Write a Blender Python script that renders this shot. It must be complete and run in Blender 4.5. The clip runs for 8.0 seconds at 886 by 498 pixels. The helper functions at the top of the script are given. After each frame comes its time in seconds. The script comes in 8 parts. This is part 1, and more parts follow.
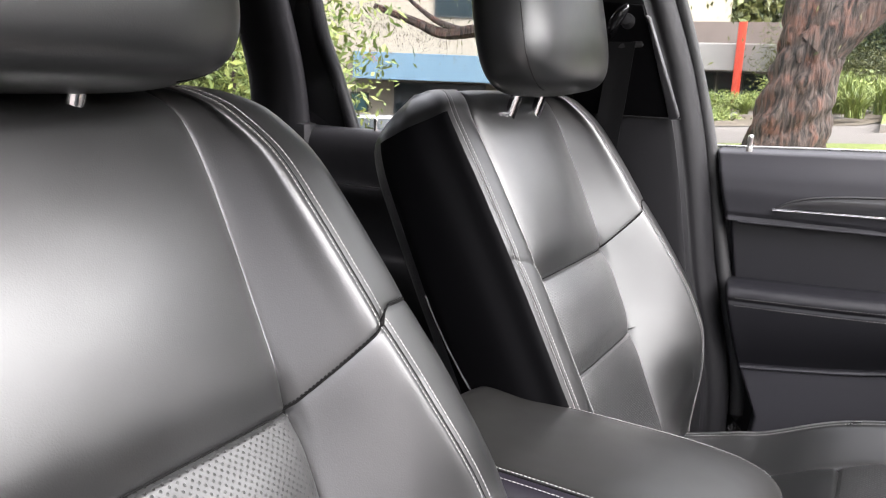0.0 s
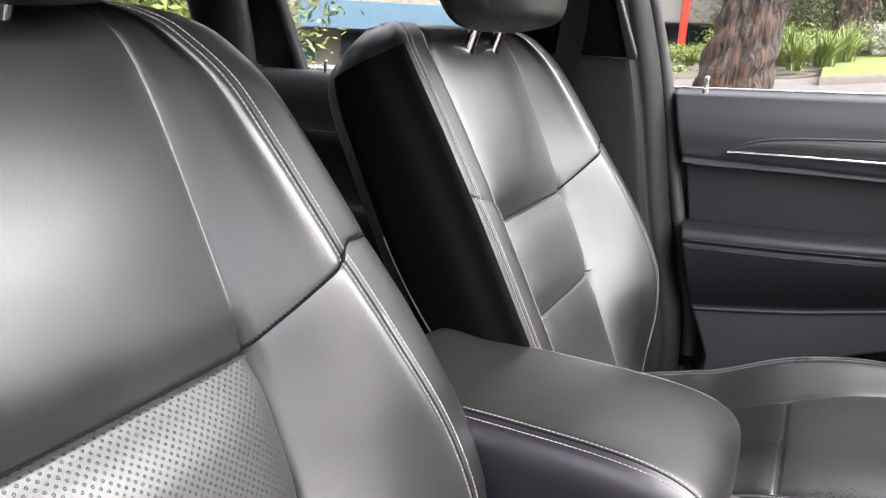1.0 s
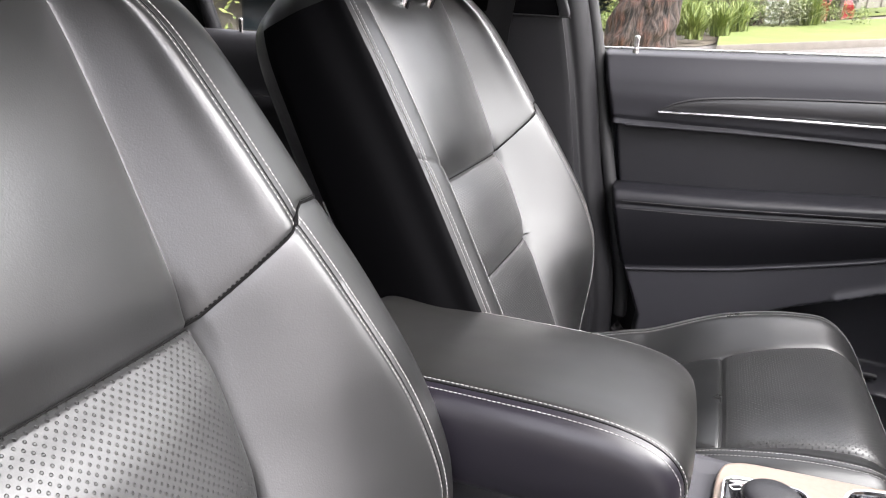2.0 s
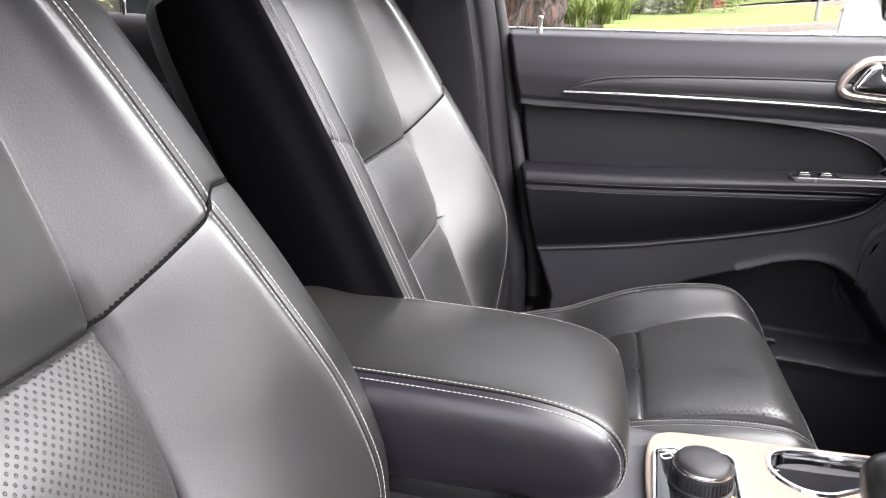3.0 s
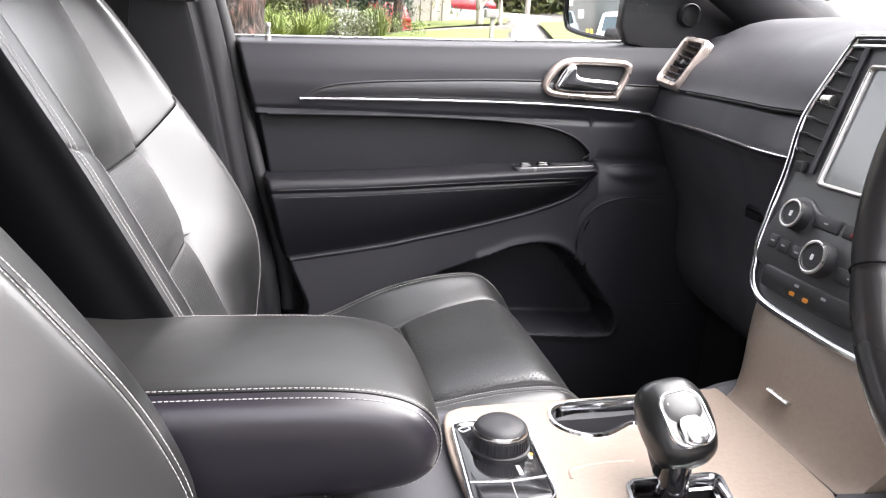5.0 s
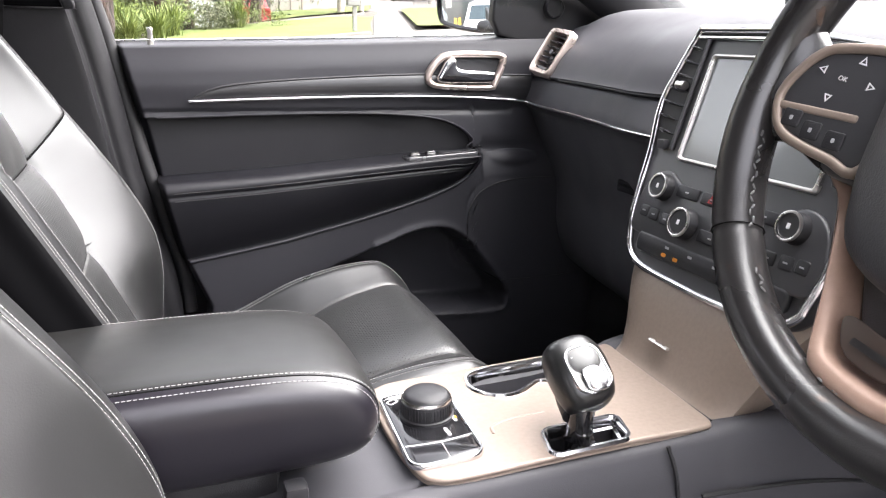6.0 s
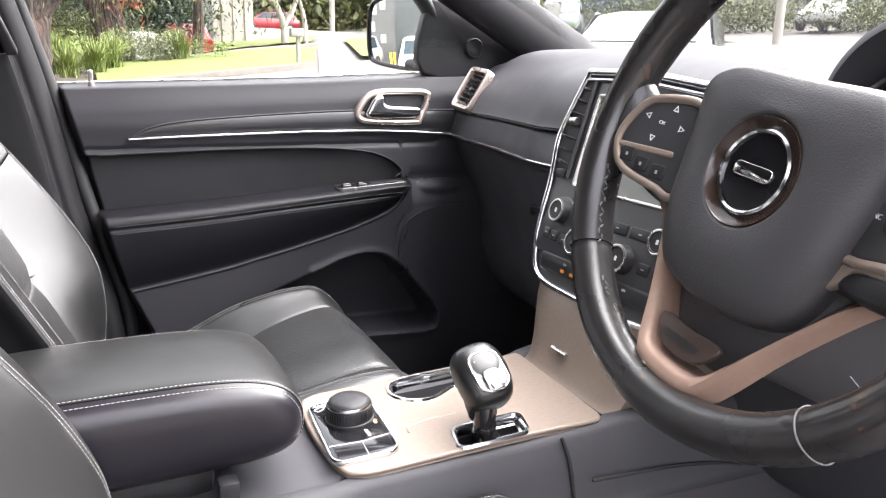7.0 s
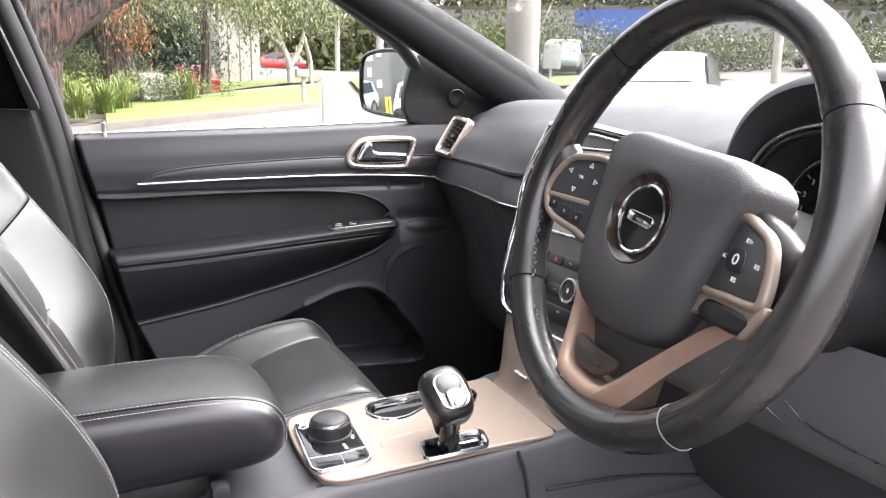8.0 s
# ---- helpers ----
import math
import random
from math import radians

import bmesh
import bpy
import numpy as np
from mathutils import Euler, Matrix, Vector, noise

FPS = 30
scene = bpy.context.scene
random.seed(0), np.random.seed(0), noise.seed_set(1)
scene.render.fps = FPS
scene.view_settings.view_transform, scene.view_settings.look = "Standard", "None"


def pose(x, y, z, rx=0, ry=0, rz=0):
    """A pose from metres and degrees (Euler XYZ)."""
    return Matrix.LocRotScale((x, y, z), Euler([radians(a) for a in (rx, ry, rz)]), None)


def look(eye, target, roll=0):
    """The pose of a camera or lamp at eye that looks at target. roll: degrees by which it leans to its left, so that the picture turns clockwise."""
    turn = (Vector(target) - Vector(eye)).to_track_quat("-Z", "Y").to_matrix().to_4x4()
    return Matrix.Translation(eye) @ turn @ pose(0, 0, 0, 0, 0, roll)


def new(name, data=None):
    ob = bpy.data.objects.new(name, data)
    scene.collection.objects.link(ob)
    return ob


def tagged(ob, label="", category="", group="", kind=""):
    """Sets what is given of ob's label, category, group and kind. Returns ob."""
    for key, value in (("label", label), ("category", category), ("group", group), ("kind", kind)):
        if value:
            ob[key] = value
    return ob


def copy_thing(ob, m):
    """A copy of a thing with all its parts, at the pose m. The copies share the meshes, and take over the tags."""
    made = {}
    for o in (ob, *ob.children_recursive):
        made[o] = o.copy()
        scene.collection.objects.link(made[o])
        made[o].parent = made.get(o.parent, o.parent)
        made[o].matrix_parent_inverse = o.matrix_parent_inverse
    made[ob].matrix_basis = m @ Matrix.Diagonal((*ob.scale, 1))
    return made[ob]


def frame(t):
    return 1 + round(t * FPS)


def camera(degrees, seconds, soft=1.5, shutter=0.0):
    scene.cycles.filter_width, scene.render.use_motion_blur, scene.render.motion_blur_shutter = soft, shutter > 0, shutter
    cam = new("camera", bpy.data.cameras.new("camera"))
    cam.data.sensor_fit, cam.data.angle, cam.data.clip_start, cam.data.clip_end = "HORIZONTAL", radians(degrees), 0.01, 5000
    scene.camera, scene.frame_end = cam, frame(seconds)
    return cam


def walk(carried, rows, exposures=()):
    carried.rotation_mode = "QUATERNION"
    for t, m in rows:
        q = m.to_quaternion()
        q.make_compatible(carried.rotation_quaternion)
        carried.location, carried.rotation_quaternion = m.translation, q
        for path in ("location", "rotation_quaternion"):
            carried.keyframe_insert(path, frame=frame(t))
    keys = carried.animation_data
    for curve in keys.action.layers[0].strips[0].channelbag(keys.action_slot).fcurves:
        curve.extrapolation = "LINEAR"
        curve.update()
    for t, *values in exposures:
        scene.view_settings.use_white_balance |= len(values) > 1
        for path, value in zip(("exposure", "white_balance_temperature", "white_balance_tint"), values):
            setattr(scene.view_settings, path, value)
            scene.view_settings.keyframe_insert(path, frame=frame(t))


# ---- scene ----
cam = camera(61.8, 8.0, soft=1.15)
PATH = [
    (0, (0.021, 0.018, 1.265), (-0.964, 1.702, 0.82), 2.2),
    (0.5, (0.016, 0.022, 1.253), (-0.913, 1.72, 0.749), 2.4),
    (1, (0.002, 0.03, 1.243), (-0.843, 1.753, 0.682), 2.8),
    (1.5, (-0.018, 0.039, 1.231), (-0.752, 1.8, 0.631), 3.0),
    (2.8, (-0.077, 0.061, 1.211), (-0.486, 1.91, 0.569), 3.7),
    (3, (-0.073, 0.065, 1.206), (-0.428, 1.928, 0.571), 3.5),
    (3.5, (-0.044, 0.072, 1.192), (-0.289, 1.955, 0.566), 3.8),
    (4, (-0.052, 0.075, 1.184), (-0.132, 1.985, 0.597), 4.1),
    (4.5, (-0.104, 0.079, 1.179), (0.052, 1.997, 0.634), 3.8),
    (5, (-0.128, 0.066, 1.175), (0.253, 1.955, 0.64), 3.5),
    (6.3, (-0.189, -0.012, 1.195), (0.565, 1.758, 0.648), 1.6),
    (6.5, (-0.19, -0.032, 1.197), (0.596, 1.728, 0.664), 1.7),
    (7, (-0.181, -0.093, 1.211), (0.642, 1.666, 0.733), 1.3),
    (7.5, (-0.176, -0.166, 1.227), (0.649, 1.606, 0.804), 1.2),
    (8, (-0.187, -0.215, 1.237), (0.631, 1.57, 0.854), 1.0),
]
walk(cam, [(t, look(eye, target, roll)) for t, eye, target, roll in PATH], [(0.0, 3.20, 6450, 17), (2.8, 3.26, 6450, 17), (4.5, 3.37, 6450, 17), (6.5, 3.42, 6450, 17), (8.0, 3.38, 6450, 17)])

# ---- daylight ----
SUN_UP, SUN_AZ = 46.0, 97.0
world = bpy.data.worlds.new("sky")
scene.world = world
world.use_nodes = True
sky_tree = world.node_tree
sky = sky_tree.nodes.new("ShaderNodeTexSky")
sky.sky_type, sky.sun_disc = "NISHITA", False
sky.sun_elevation, sky.sun_rotation = radians(SUN_UP), radians(SUN_AZ)
sky.air_density, sky.dust_density, sky.ozone_density = 1.0, 2.0, 1.0
sky_tree.nodes["Background"].inputs[1].default_value = 0.145
haze = sky_tree.nodes.new("ShaderNodeHueSaturation")
haze.inputs["Saturation"].default_value = 0.12
sky_tree.links.new(sky.outputs[0], haze.inputs["Color"])
sky_tree.links.new(haze.outputs["Color"], sky_tree.nodes["Background"].inputs[0])
sun = new("sun", bpy.data.lights.new("sun", "SUN"))
sun.data.energy, sun.data.angle, sun.data.color = 2.95, radians(92), (1.0, 0.975, 0.935)
az, up = radians(SUN_AZ), radians(SUN_UP)
sun.matrix_world = look((math.sin(az) * math.cos(up) * 30, math.cos(az) * math.cos(up) * 30, math.sin(up) * 30), (0, 0, 0))


# ---- materials ----
def material(name, colour, rough=0.5, metal=0.0, spot=0.0, spot_size=20.0, bump=0.0, bump_size=400.0, coat=0.0, second=None, spec=0.5, rough_var=0.0):
    """A surface with two scales of change: spots of a second colour, and fine relief."""
    m = bpy.data.materials.new(name)
    m.use_nodes = True
    t = m.node_tree
    b = t.nodes["Principled BSDF"]
    b.inputs["Base Color"].default_value = (*colour, 1)
    b.inputs["Roughness"].default_value, b.inputs["Metallic"].default_value = rough, metal
    b.inputs["Specular IOR Level"].default_value = spec
    b.inputs["Coat Weight"].default_value = coat
    where = t.nodes.new("ShaderNodeTexCoord").outputs["Object"]
    if spot or rough_var:
        n = t.nodes.new("ShaderNodeTexNoise")
        n.inputs["Scale"].default_value, n.inputs["Detail"].default_value = spot_size, 6.0
        t.links.new(where, n.inputs["Vector"])
        if spot:
            mix = t.nodes.new("ShaderNodeMix")
            mix.data_type = "RGBA"
            ramp = t.nodes.new("ShaderNodeMapRange")
            ramp.inputs["From Min"].default_value, ramp.inputs["From Max"].default_value = 0.35, 0.7
            ramp.inputs["To Max"].default_value = spot
            t.links.new(n.outputs["Fac"], ramp.inputs["Value"])
            t.links.new(ramp.outputs["Result"], mix.inputs["Factor"])
            mix.inputs["A"].default_value = (*colour, 1)
            mix.inputs["B"].default_value = (*(second or tuple(c * 0.5 for c in colour)), 1)
            t.links.new(mix.outputs["Result"], b.inputs["Base Color"])
        if rough_var:
            r2 = t.nodes.new("ShaderNodeMapRange")
            r2.inputs["From Min"].default_value, r2.inputs["From Max"].default_value = 0.3, 0.7
            r2.inputs["To Min"].default_value, r2.inputs["To Max"].default_value = rough - rough_var, rough + rough_var
            t.links.new(n.outputs["Fac"], r2.inputs["Value"])
            t.links.new(r2.outputs["Result"], b.inputs["Roughness"])
    if bump:
        f = t.nodes.new("ShaderNodeTexNoise")
        f.inputs["Scale"].default_value, f.inputs["Detail"].default_value = bump_size, 3.0
        t.links.new(where, f.inputs["Vector"])
        g = t.nodes.new("ShaderNodeBump")
        g.inputs["Strength"].default_value, g.inputs["Distance"].default_value = bump, 0.002
        t.links.new(f.outputs["Fac"], g.inputs["Height"])
        t.links.new(g.outputs["Normal"], b.inputs["Normal"])
    return m


def leather_material(name, colour, rough, grain, crease, holes=0.0, pitch=0.0055, spec=0.5):
    """Grained leather: pebbled cells, soft creases; holes: punched dots on the cover's own grid of metres."""
    m = material(name, colour, rough, spec=spec)
    t = m.node_tree
    b = t.nodes["Principled BSDF"]
    where = t.nodes.new("ShaderNodeTexCoord")
    cell = t.nodes.new("ShaderNodeTexNoise")
    cell.inputs["Scale"].default_value, cell.inputs["Detail"].default_value = 820.0, 2.0
    soft = t.nodes.new("ShaderNodeTexNoise")
    soft.inputs["Scale"].default_value, soft.inputs["Detail"].default_value = 22.0, 2.5
    wear = t.nodes.new("ShaderNodeTexNoise")
    wear.inputs["Scale"].default_value, wear.inputs["Detail"].default_value = 9.0, 4.0
    for n in (cell, soft, wear):
        t.links.new(where.outputs["Object"], n.inputs["Vector"])
    low = t.nodes.new("ShaderNodeBump")
    low.inputs["Strength"].default_value, low.inputs["Distance"].default_value = crease, 0.01
    t.links.new(soft.outputs["Fac"], low.inputs["Height"])
    fine = t.nodes.new("ShaderNodeBump")
    fine.inputs["Strength"].default_value, fine.inputs["Distance"].default_value = grain, 0.001
    t.links.new(cell.outputs["Fac"], fine.inputs["Height"])
    t.links.new(low.outputs["Normal"], fine.inputs["Normal"])
    last = fine
    span = t.nodes.new("ShaderNodeMapRange")
    span.inputs["From Min"].default_value, span.inputs["From Max"].default_value = 0.3, 0.7
    span.inputs["To Min"].default_value, span.inputs["To Max"].default_value = rough - 0.07, rough + 0.07
    t.links.new(wear.outputs["Fac"], span.inputs["Value"])
    t.links.new(span.outputs["Result"], b.inputs["Roughness"])
    if holes:
        uv = t.nodes.new("ShaderNodeUVMap")
        grid = t.nodes.new("ShaderNodeVectorMath")
        grid.operation = "SCALE"
        grid.inputs["Scale"].default_value = 1.0 / pitch
        t.links.new(uv.outputs["UV"], grid.inputs[0])
        turn = t.nodes.new("ShaderNodeVectorRotate")
        turn.inputs["Angle"].default_value = radians(45)
        t.links.new(grid.outputs["Vector"], turn.inputs["Vector"])
        cut = t.nodes.new("ShaderNodeVectorMath")
        cut.operation = "FRACTION"
        t.links.new(turn.outputs["Vector"], cut.inputs[0])
        mid = t.nodes.new("ShaderNodeVectorMath")
        mid.operation = "DISTANCE"
        mid.inputs[1].default_value = (0.5, 0.5, 0.0)
        t.links.new(cut.outputs["Vector"], mid.inputs[0])
        dot = t.nodes.new("ShaderNodeMapRange")
        dot.inputs["From Min"].default_value, dot.inputs["From Max"].default_value = 0.13, 0.23
        t.links.new(mid.outputs["Value"], dot.inputs["Value"])
        mix = t.nodes.new("ShaderNodeMix")
        mix.data_type = "RGBA"
        mix.inputs["A"].default_value = (0.002, 0.002, 0.002, 1)
        mix.inputs["B"].default_value = (*colour, 1)
        t.links.new(dot.outputs["Result"], mix.inputs["Factor"])
        t.links.new(mix.outputs["Result"], b.inputs["Base Color"])
        pit = t.nodes.new("ShaderNodeBump")
        pit.inputs["Strength"].default_value, pit.inputs["Distance"].default_value = holes, 0.0012
        t.links.new(dot.outputs["Result"], pit.inputs["Height"])
        t.links.new(last.outputs["Normal"], pit.inputs["Normal"])
        last = pit
    t.links.new(last.outputs["Normal"], b.inputs["Normal"])
    return m


def wood_material(name, dark, light, rough):
    m = material(name, dark, rough, coat=0.3)
    t = m.node_tree
    where = t.nodes.new("ShaderNodeTexCoord")
    squash = t.nodes.new("ShaderNodeMapping")
    squash.inputs["Scale"].default_value = (6.0, 60.0, 160.0)
    n = t.nodes.new("ShaderNodeTexNoise")
    n.inputs["Scale"].default_value, n.inputs["Detail"].default_value = 1.5, 5.0
    mix = t.nodes.new("ShaderNodeMix")
    mix.data_type = "RGBA"
    mix.inputs["A"].default_value, mix.inputs["B"].default_value = (*dark, 1), (*light, 1)
    t.links.new(where.outputs["Object"], squash.inputs["Vector"])
    t.links.new(squash.outputs["Vector"], n.inputs["Vector"])
    t.links.new(n.outputs["Fac"], mix.inputs["Factor"])
    t.links.new(mix.outputs["Result"], t.nodes["Principled BSDF"].inputs["Base Color"])
    return m


def glass_material(name, tint=(1, 1, 1)):
    """A clear pane: daylight goes straight through, with a gloss that grows at a slant."""
    m = bpy.data.materials.new(name)
    m.use_nodes = True
    t = m.node_tree
    t.nodes.remove(t.nodes["Principled BSDF"])
    clear, gloss, mix = t.nodes.new("ShaderNodeBsdfTransparent"), t.nodes.new("ShaderNodeBsdfGlossy"), t.nodes.new("ShaderNodeMixShader")
    clear.inputs["Color"].default_value = (*tint, 1)
    gloss.inputs["Roughness"].default_value = 0.02
    slant = t.nodes.new("ShaderNodeLayerWeight")
    slant.inputs["Blend"].default_value = 0.5
    steep = t.nodes.new("ShaderNodeMath")
    steep.operation = "POWER"
    steep.inputs[1].default_value = 4.5
    share = t.nodes.new("ShaderNodeMath")
    share.operation = "MULTIPLY_ADD"
    share.inputs[1].default_value, share.inputs[2].default_value = 0.6, 0.025
    t.links.new(slant.outputs["Facing"], steep.inputs[0])
    t.links.new(steep.outputs["Value"], share.inputs[0])
    t.links.new(share.outputs["Value"], mix.inputs[0])
    t.links.new(clear.outputs[0], mix.inputs[1])
    t.links.new(gloss.outputs[0], mix.inputs[2])
    t.links.new(mix.outputs[0], t.nodes["Material Output"].inputs["Surface"])
    return m


LEATHER = leather_material("black_leather", (0.007, 0.0073, 0.0073), 0.365, 0.10, 0.025, spec=0.86)
LEATHER_SMOOTH = leather_material("smooth_black_leather", (0.007, 0.0074, 0.0074), 0.34, 0.10, 0.02, spec=0.78)
PERFORATED = leather_material("perforated_leather", (0.014, 0.0145, 0.0145), 0.38, 0.10, 0.02, holes=0.9, pitch=0.0047, spec=0.90)
VINYL = leather_material("black_vinyl", (0.008, 0.007, 0.0105), 0.33, 0.03, 0.008, spec=0.62)
# near-black base: the shade on the seat sides is put into this colour
SHADED_VINYL = leather_material("shade_darkened_vinyl", (0.0018, 0.0018, 0.0021), 0.66, 0.10, 0.01, spec=0.03)
ARM_LEATHER = leather_material("armrest_leather", (0.0085, 0.0085, 0.0080), 0.38, 0.03, 0.0, spec=0.55)
DOOR_VINYL = leather_material("door_insert_vinyl", (0.009, 0.009, 0.011), 0.42, 0.08, 0.008, spec=0.30)
SOFT_TOUCH = leather_material("soft_touch_dash", (0.046, 0.046, 0.051), 0.55, 0.12, 0.008, spec=0.28)
DOOR_PLASTIC = leather_material("grained_door_plastic", (0.024, 0.024, 0.028), 0.44, 0.10, 0.008, spec=0.38)
HARD_PLASTIC = material("black_hard_plastic", (0.013, 0.013, 0.015), 0.46, bump=0.2, bump_size=900, rough_var=0.06, spot=0.3, spot_size=30)
EDGE_PLASTIC = material("polished_edge_plastic", (0.05, 0.05, 0.053), 0.25, spec=1.0, rough_var=0.05)
PILLAR_PLASTIC = material("pillar_plastic", (0.008, 0.008, 0.009), 0.55, bump=0.1, bump_size=500, rough_var=0.05, spec=0.22)
GLOSS_BLACK = material("gloss_black", (0.008, 0.008, 0.009), 0.12, coat=0.5, rough_var=0.04)
RUBBER = material("black_rubber", (0.012, 0.012, 0.013), 0.62, bump=0.1)
THREAD = material("pale_thread", (0.31, 0.305, 0.30), 0.7, bump=0.3, bump_size=3000)
GREY_THREAD = material("grey_thread", (0.14, 0.14, 0.14), 0.5)
DARK_THREAD = material("dark_thread", (0.004, 0.004, 0.004), 0.85, spec=0.08)
CHROME = material("chrome", (0.66, 0.66, 0.67), 0.13, 1.0, rough_var=0.03)
SATIN = material("satin_silver", (0.62, 0.60, 0.58), 0.28, 1.0, rough_var=0.05)
BRONZE = material("bronze_satin_paint", (0.25, 0.198, 0.162), 0.38, 0.25, bump=0.05, bump_size=2500, rough_var=0.05, spot=0.15, spot_size=200)
BEZEL = material("warm_satin_bezel", (0.55, 0.47, 0.42), 0.30, 0.8, rough_var=0.05)
WOOD = wood_material("dark_wood_trim", (0.006, 0.006, 0.006), (0.034, 0.034, 0.037), 0.34)
SCREEN = material("screen_glass", (0.16, 0.17, 0.17), 0.16, coat=0.4, rough_var=0.05)
WHITE_MARK = material("white_marking", (0.75, 0.75, 0.75), 0.5)
PALE_MARK = material("pale_grey_marking", (0.34, 0.34, 0.35), 0.5)
RED_MARK = material("red_marking", (0.35, 0.03, 0.03), 0.5)
AMBER = material("amber_marking", (0.75, 0.28, 0.03), 0.4)
CLOTH = material("grey_headlining", (0.055, 0.054, 0.053), 0.9, bump=0.4, bump_size=700, spot=0.2)
CARPET = material("black_carpet", (0.072, 0.072, 0.078), 0.95, bump=0.8, bump_size=500, spot=0.4)
BELT = material("seat_belt_webbing", (0.005, 0.005, 0.0055), 0.7, bump=0.3, bump_size=1500, spec=0.15)
GLASS = glass_material("window_glass", (0.89, 0.905, 0.895))
WINDSCREEN_GLASS = glass_material("windscreen_glass", (0.80, 0.815, 0.805))
TINTED_GLASS = glass_material("tinted_glass", (0.72, 0.73, 0.73))
PRIVACY_GLASS = glass_material("privacy_glass", (0.13, 0.135, 0.135))
MIRROR = material("mirror_silver", (0.9, 0.9, 0.9), 0.01, 1.0)


# ---- builders ----
def empty(name, label, category, group="", kind="", at=(0, 0, 0)):
    ob = new(name)
    ob.empty_display_size = 0.05
    ob.location = at
    return tagged(ob, label, category, group, kind)


def part(name, data, mat, parent=None, label="", smooth=True):
    """Links a bmesh or mesh as one object under its thing."""
    if isinstance(data, bmesh.types.BMesh):
        me = bpy.data.meshes.new(name)
        data.to_mesh(me)
        data.free()
    else:
        me = data
    if mat and not me.materials:
        me.materials.append(mat)
    if smooth:
        me.shade_smooth()
        me.set_sharp_from_angle(angle=radians(50))
    ob = new(name, me)
    if parent:
        ob.parent = parent
    if label:
        ob["label"] = label
    return ob


def solid(name, data, mat, label, category, group="", kind="", smooth=True):
    """A thing made of one mesh."""
    return tagged(part(name, data, mat, None, "", smooth), label, category, group, kind)


def sheet(points, wrap_u=False, wrap_v=False, uv=None, pick=None):
    """A mesh over an array of points [rows, columns, 3]; pick: which faces stay."""
    nv, nu = points.shape[:2]
    i, j = np.meshgrid(np.arange(nv if wrap_v else nv - 1), np.arange(nu if wrap_u else nu - 1), indexing="ij")
    if pick is not None:
        keep = pick[: i.shape[0], : i.shape[1]].ravel()
    else:
        keep = np.ones(i.size, bool)
    i, j = i.ravel()[keep], j.ravel()[keep]
    i2, j2 = (i + 1) % nv, (j + 1) % nu
    f = np.stack([i * nu + j, i * nu + j2, i2 * nu + j2, i2 * nu + j], 1)
    used, f2 = np.unique(f, return_inverse=True)
    f2 = f2.reshape(f.shape)
    me = bpy.data.meshes.new("sheet")
    me.from_pydata(points.reshape(-1, 3)[used].tolist(), [], f2.tolist())
    if uv is not None:
        layer = me.uv_layers.new(name="UVMap")
        flat = uv.reshape(-1, 2)[used][f2.ravel()]
        layer.data.foreach_set("uv", flat.astype(np.float32).ravel())
    me.update()
    return me


def smooth_line(pts, n=8, closed=False):
    """A Catmull-Rom line through points, n steps between neighbours."""
    p = np.array(pts, float)
    k = len(p)
    ext = np.concatenate([p[-1:], p, p[:2]]) if closed else np.concatenate([2 * p[:1] - p[1:2], p, 2 * p[-1:] - p[-2:-1]])
    out = []
    for s in range(k if closed else k - 1):
        a, b, c, d = ext[s : s + 4]
        for q in np.arange(n) / n:
            out.append(0.5 * (2 * b + (c - a) * q + (2 * a - 5 * b + 4 * c - d) * q * q + (3 * b - a - 3 * c + d) * q**3))
    if not closed:
        out.append(p[-1])
    return np.array(out)


def evenly(line, step):
    """Points along a line at even steps, and the direction at each."""
    line = np.asarray(line, float)
    d = np.r_[0, np.cumsum(np.linalg.norm(np.diff(line, axis=0), axis=1))]
    s = np.arange(step / 2, d[-1], step)
    p = np.stack([np.interp(s, d, line[:, k]) for k in range(3)], 1)
    q = np.stack([np.interp(s + 1e-4, d, line[:, k]) for k in range(3)], 1) - np.stack([np.interp(s - 1e-4, d, line[:, k]) for k in range(3)], 1)
    return p, q / np.maximum(np.linalg.norm(q, axis=1, keepdims=True), 1e-9)


def tube(line, radius, sides=8, closed=False, flat=1.0, up=(0, 0, 1)):
    """A tube along a line; radius: one number or one a point; flat squeezes it along up."""
    line = np.asarray(line, float)
    n = len(line)
    r = np.broadcast_to(np.asarray(radius, float), (n,))
    d = np.roll(line, -1, 0) - np.roll(line, 1, 0) if closed else np.gradient(line, axis=0)
    d /= np.maximum(np.linalg.norm(d, axis=1, keepdims=True), 1e-9)
    side = np.cross(d, np.asarray(up, float))
    bad = np.linalg.norm(side, axis=1) < 1e-3
    side[bad] = np.cross(d[bad], (1.0, 0.1, 0))
    side /= np.linalg.norm(side, axis=1, keepdims=True)
    top = np.cross(side, d)
    a = np.linspace(0, 2 * np.pi, sides, endpoint=False)
    pts = line[:, None] + r[:, None, None] * (np.cos(a)[None, :, None] * side[:, None] + flat * np.sin(a)[None, :, None] * top[:, None])
    if closed:
        return sheet(pts, wrap_u=True, wrap_v=True)
    pts = np.concatenate([np.repeat(line[None, :1], sides, 1), pts, np.repeat(line[None, -1:], sides, 1)])
    return sheet(pts, wrap_u=True)


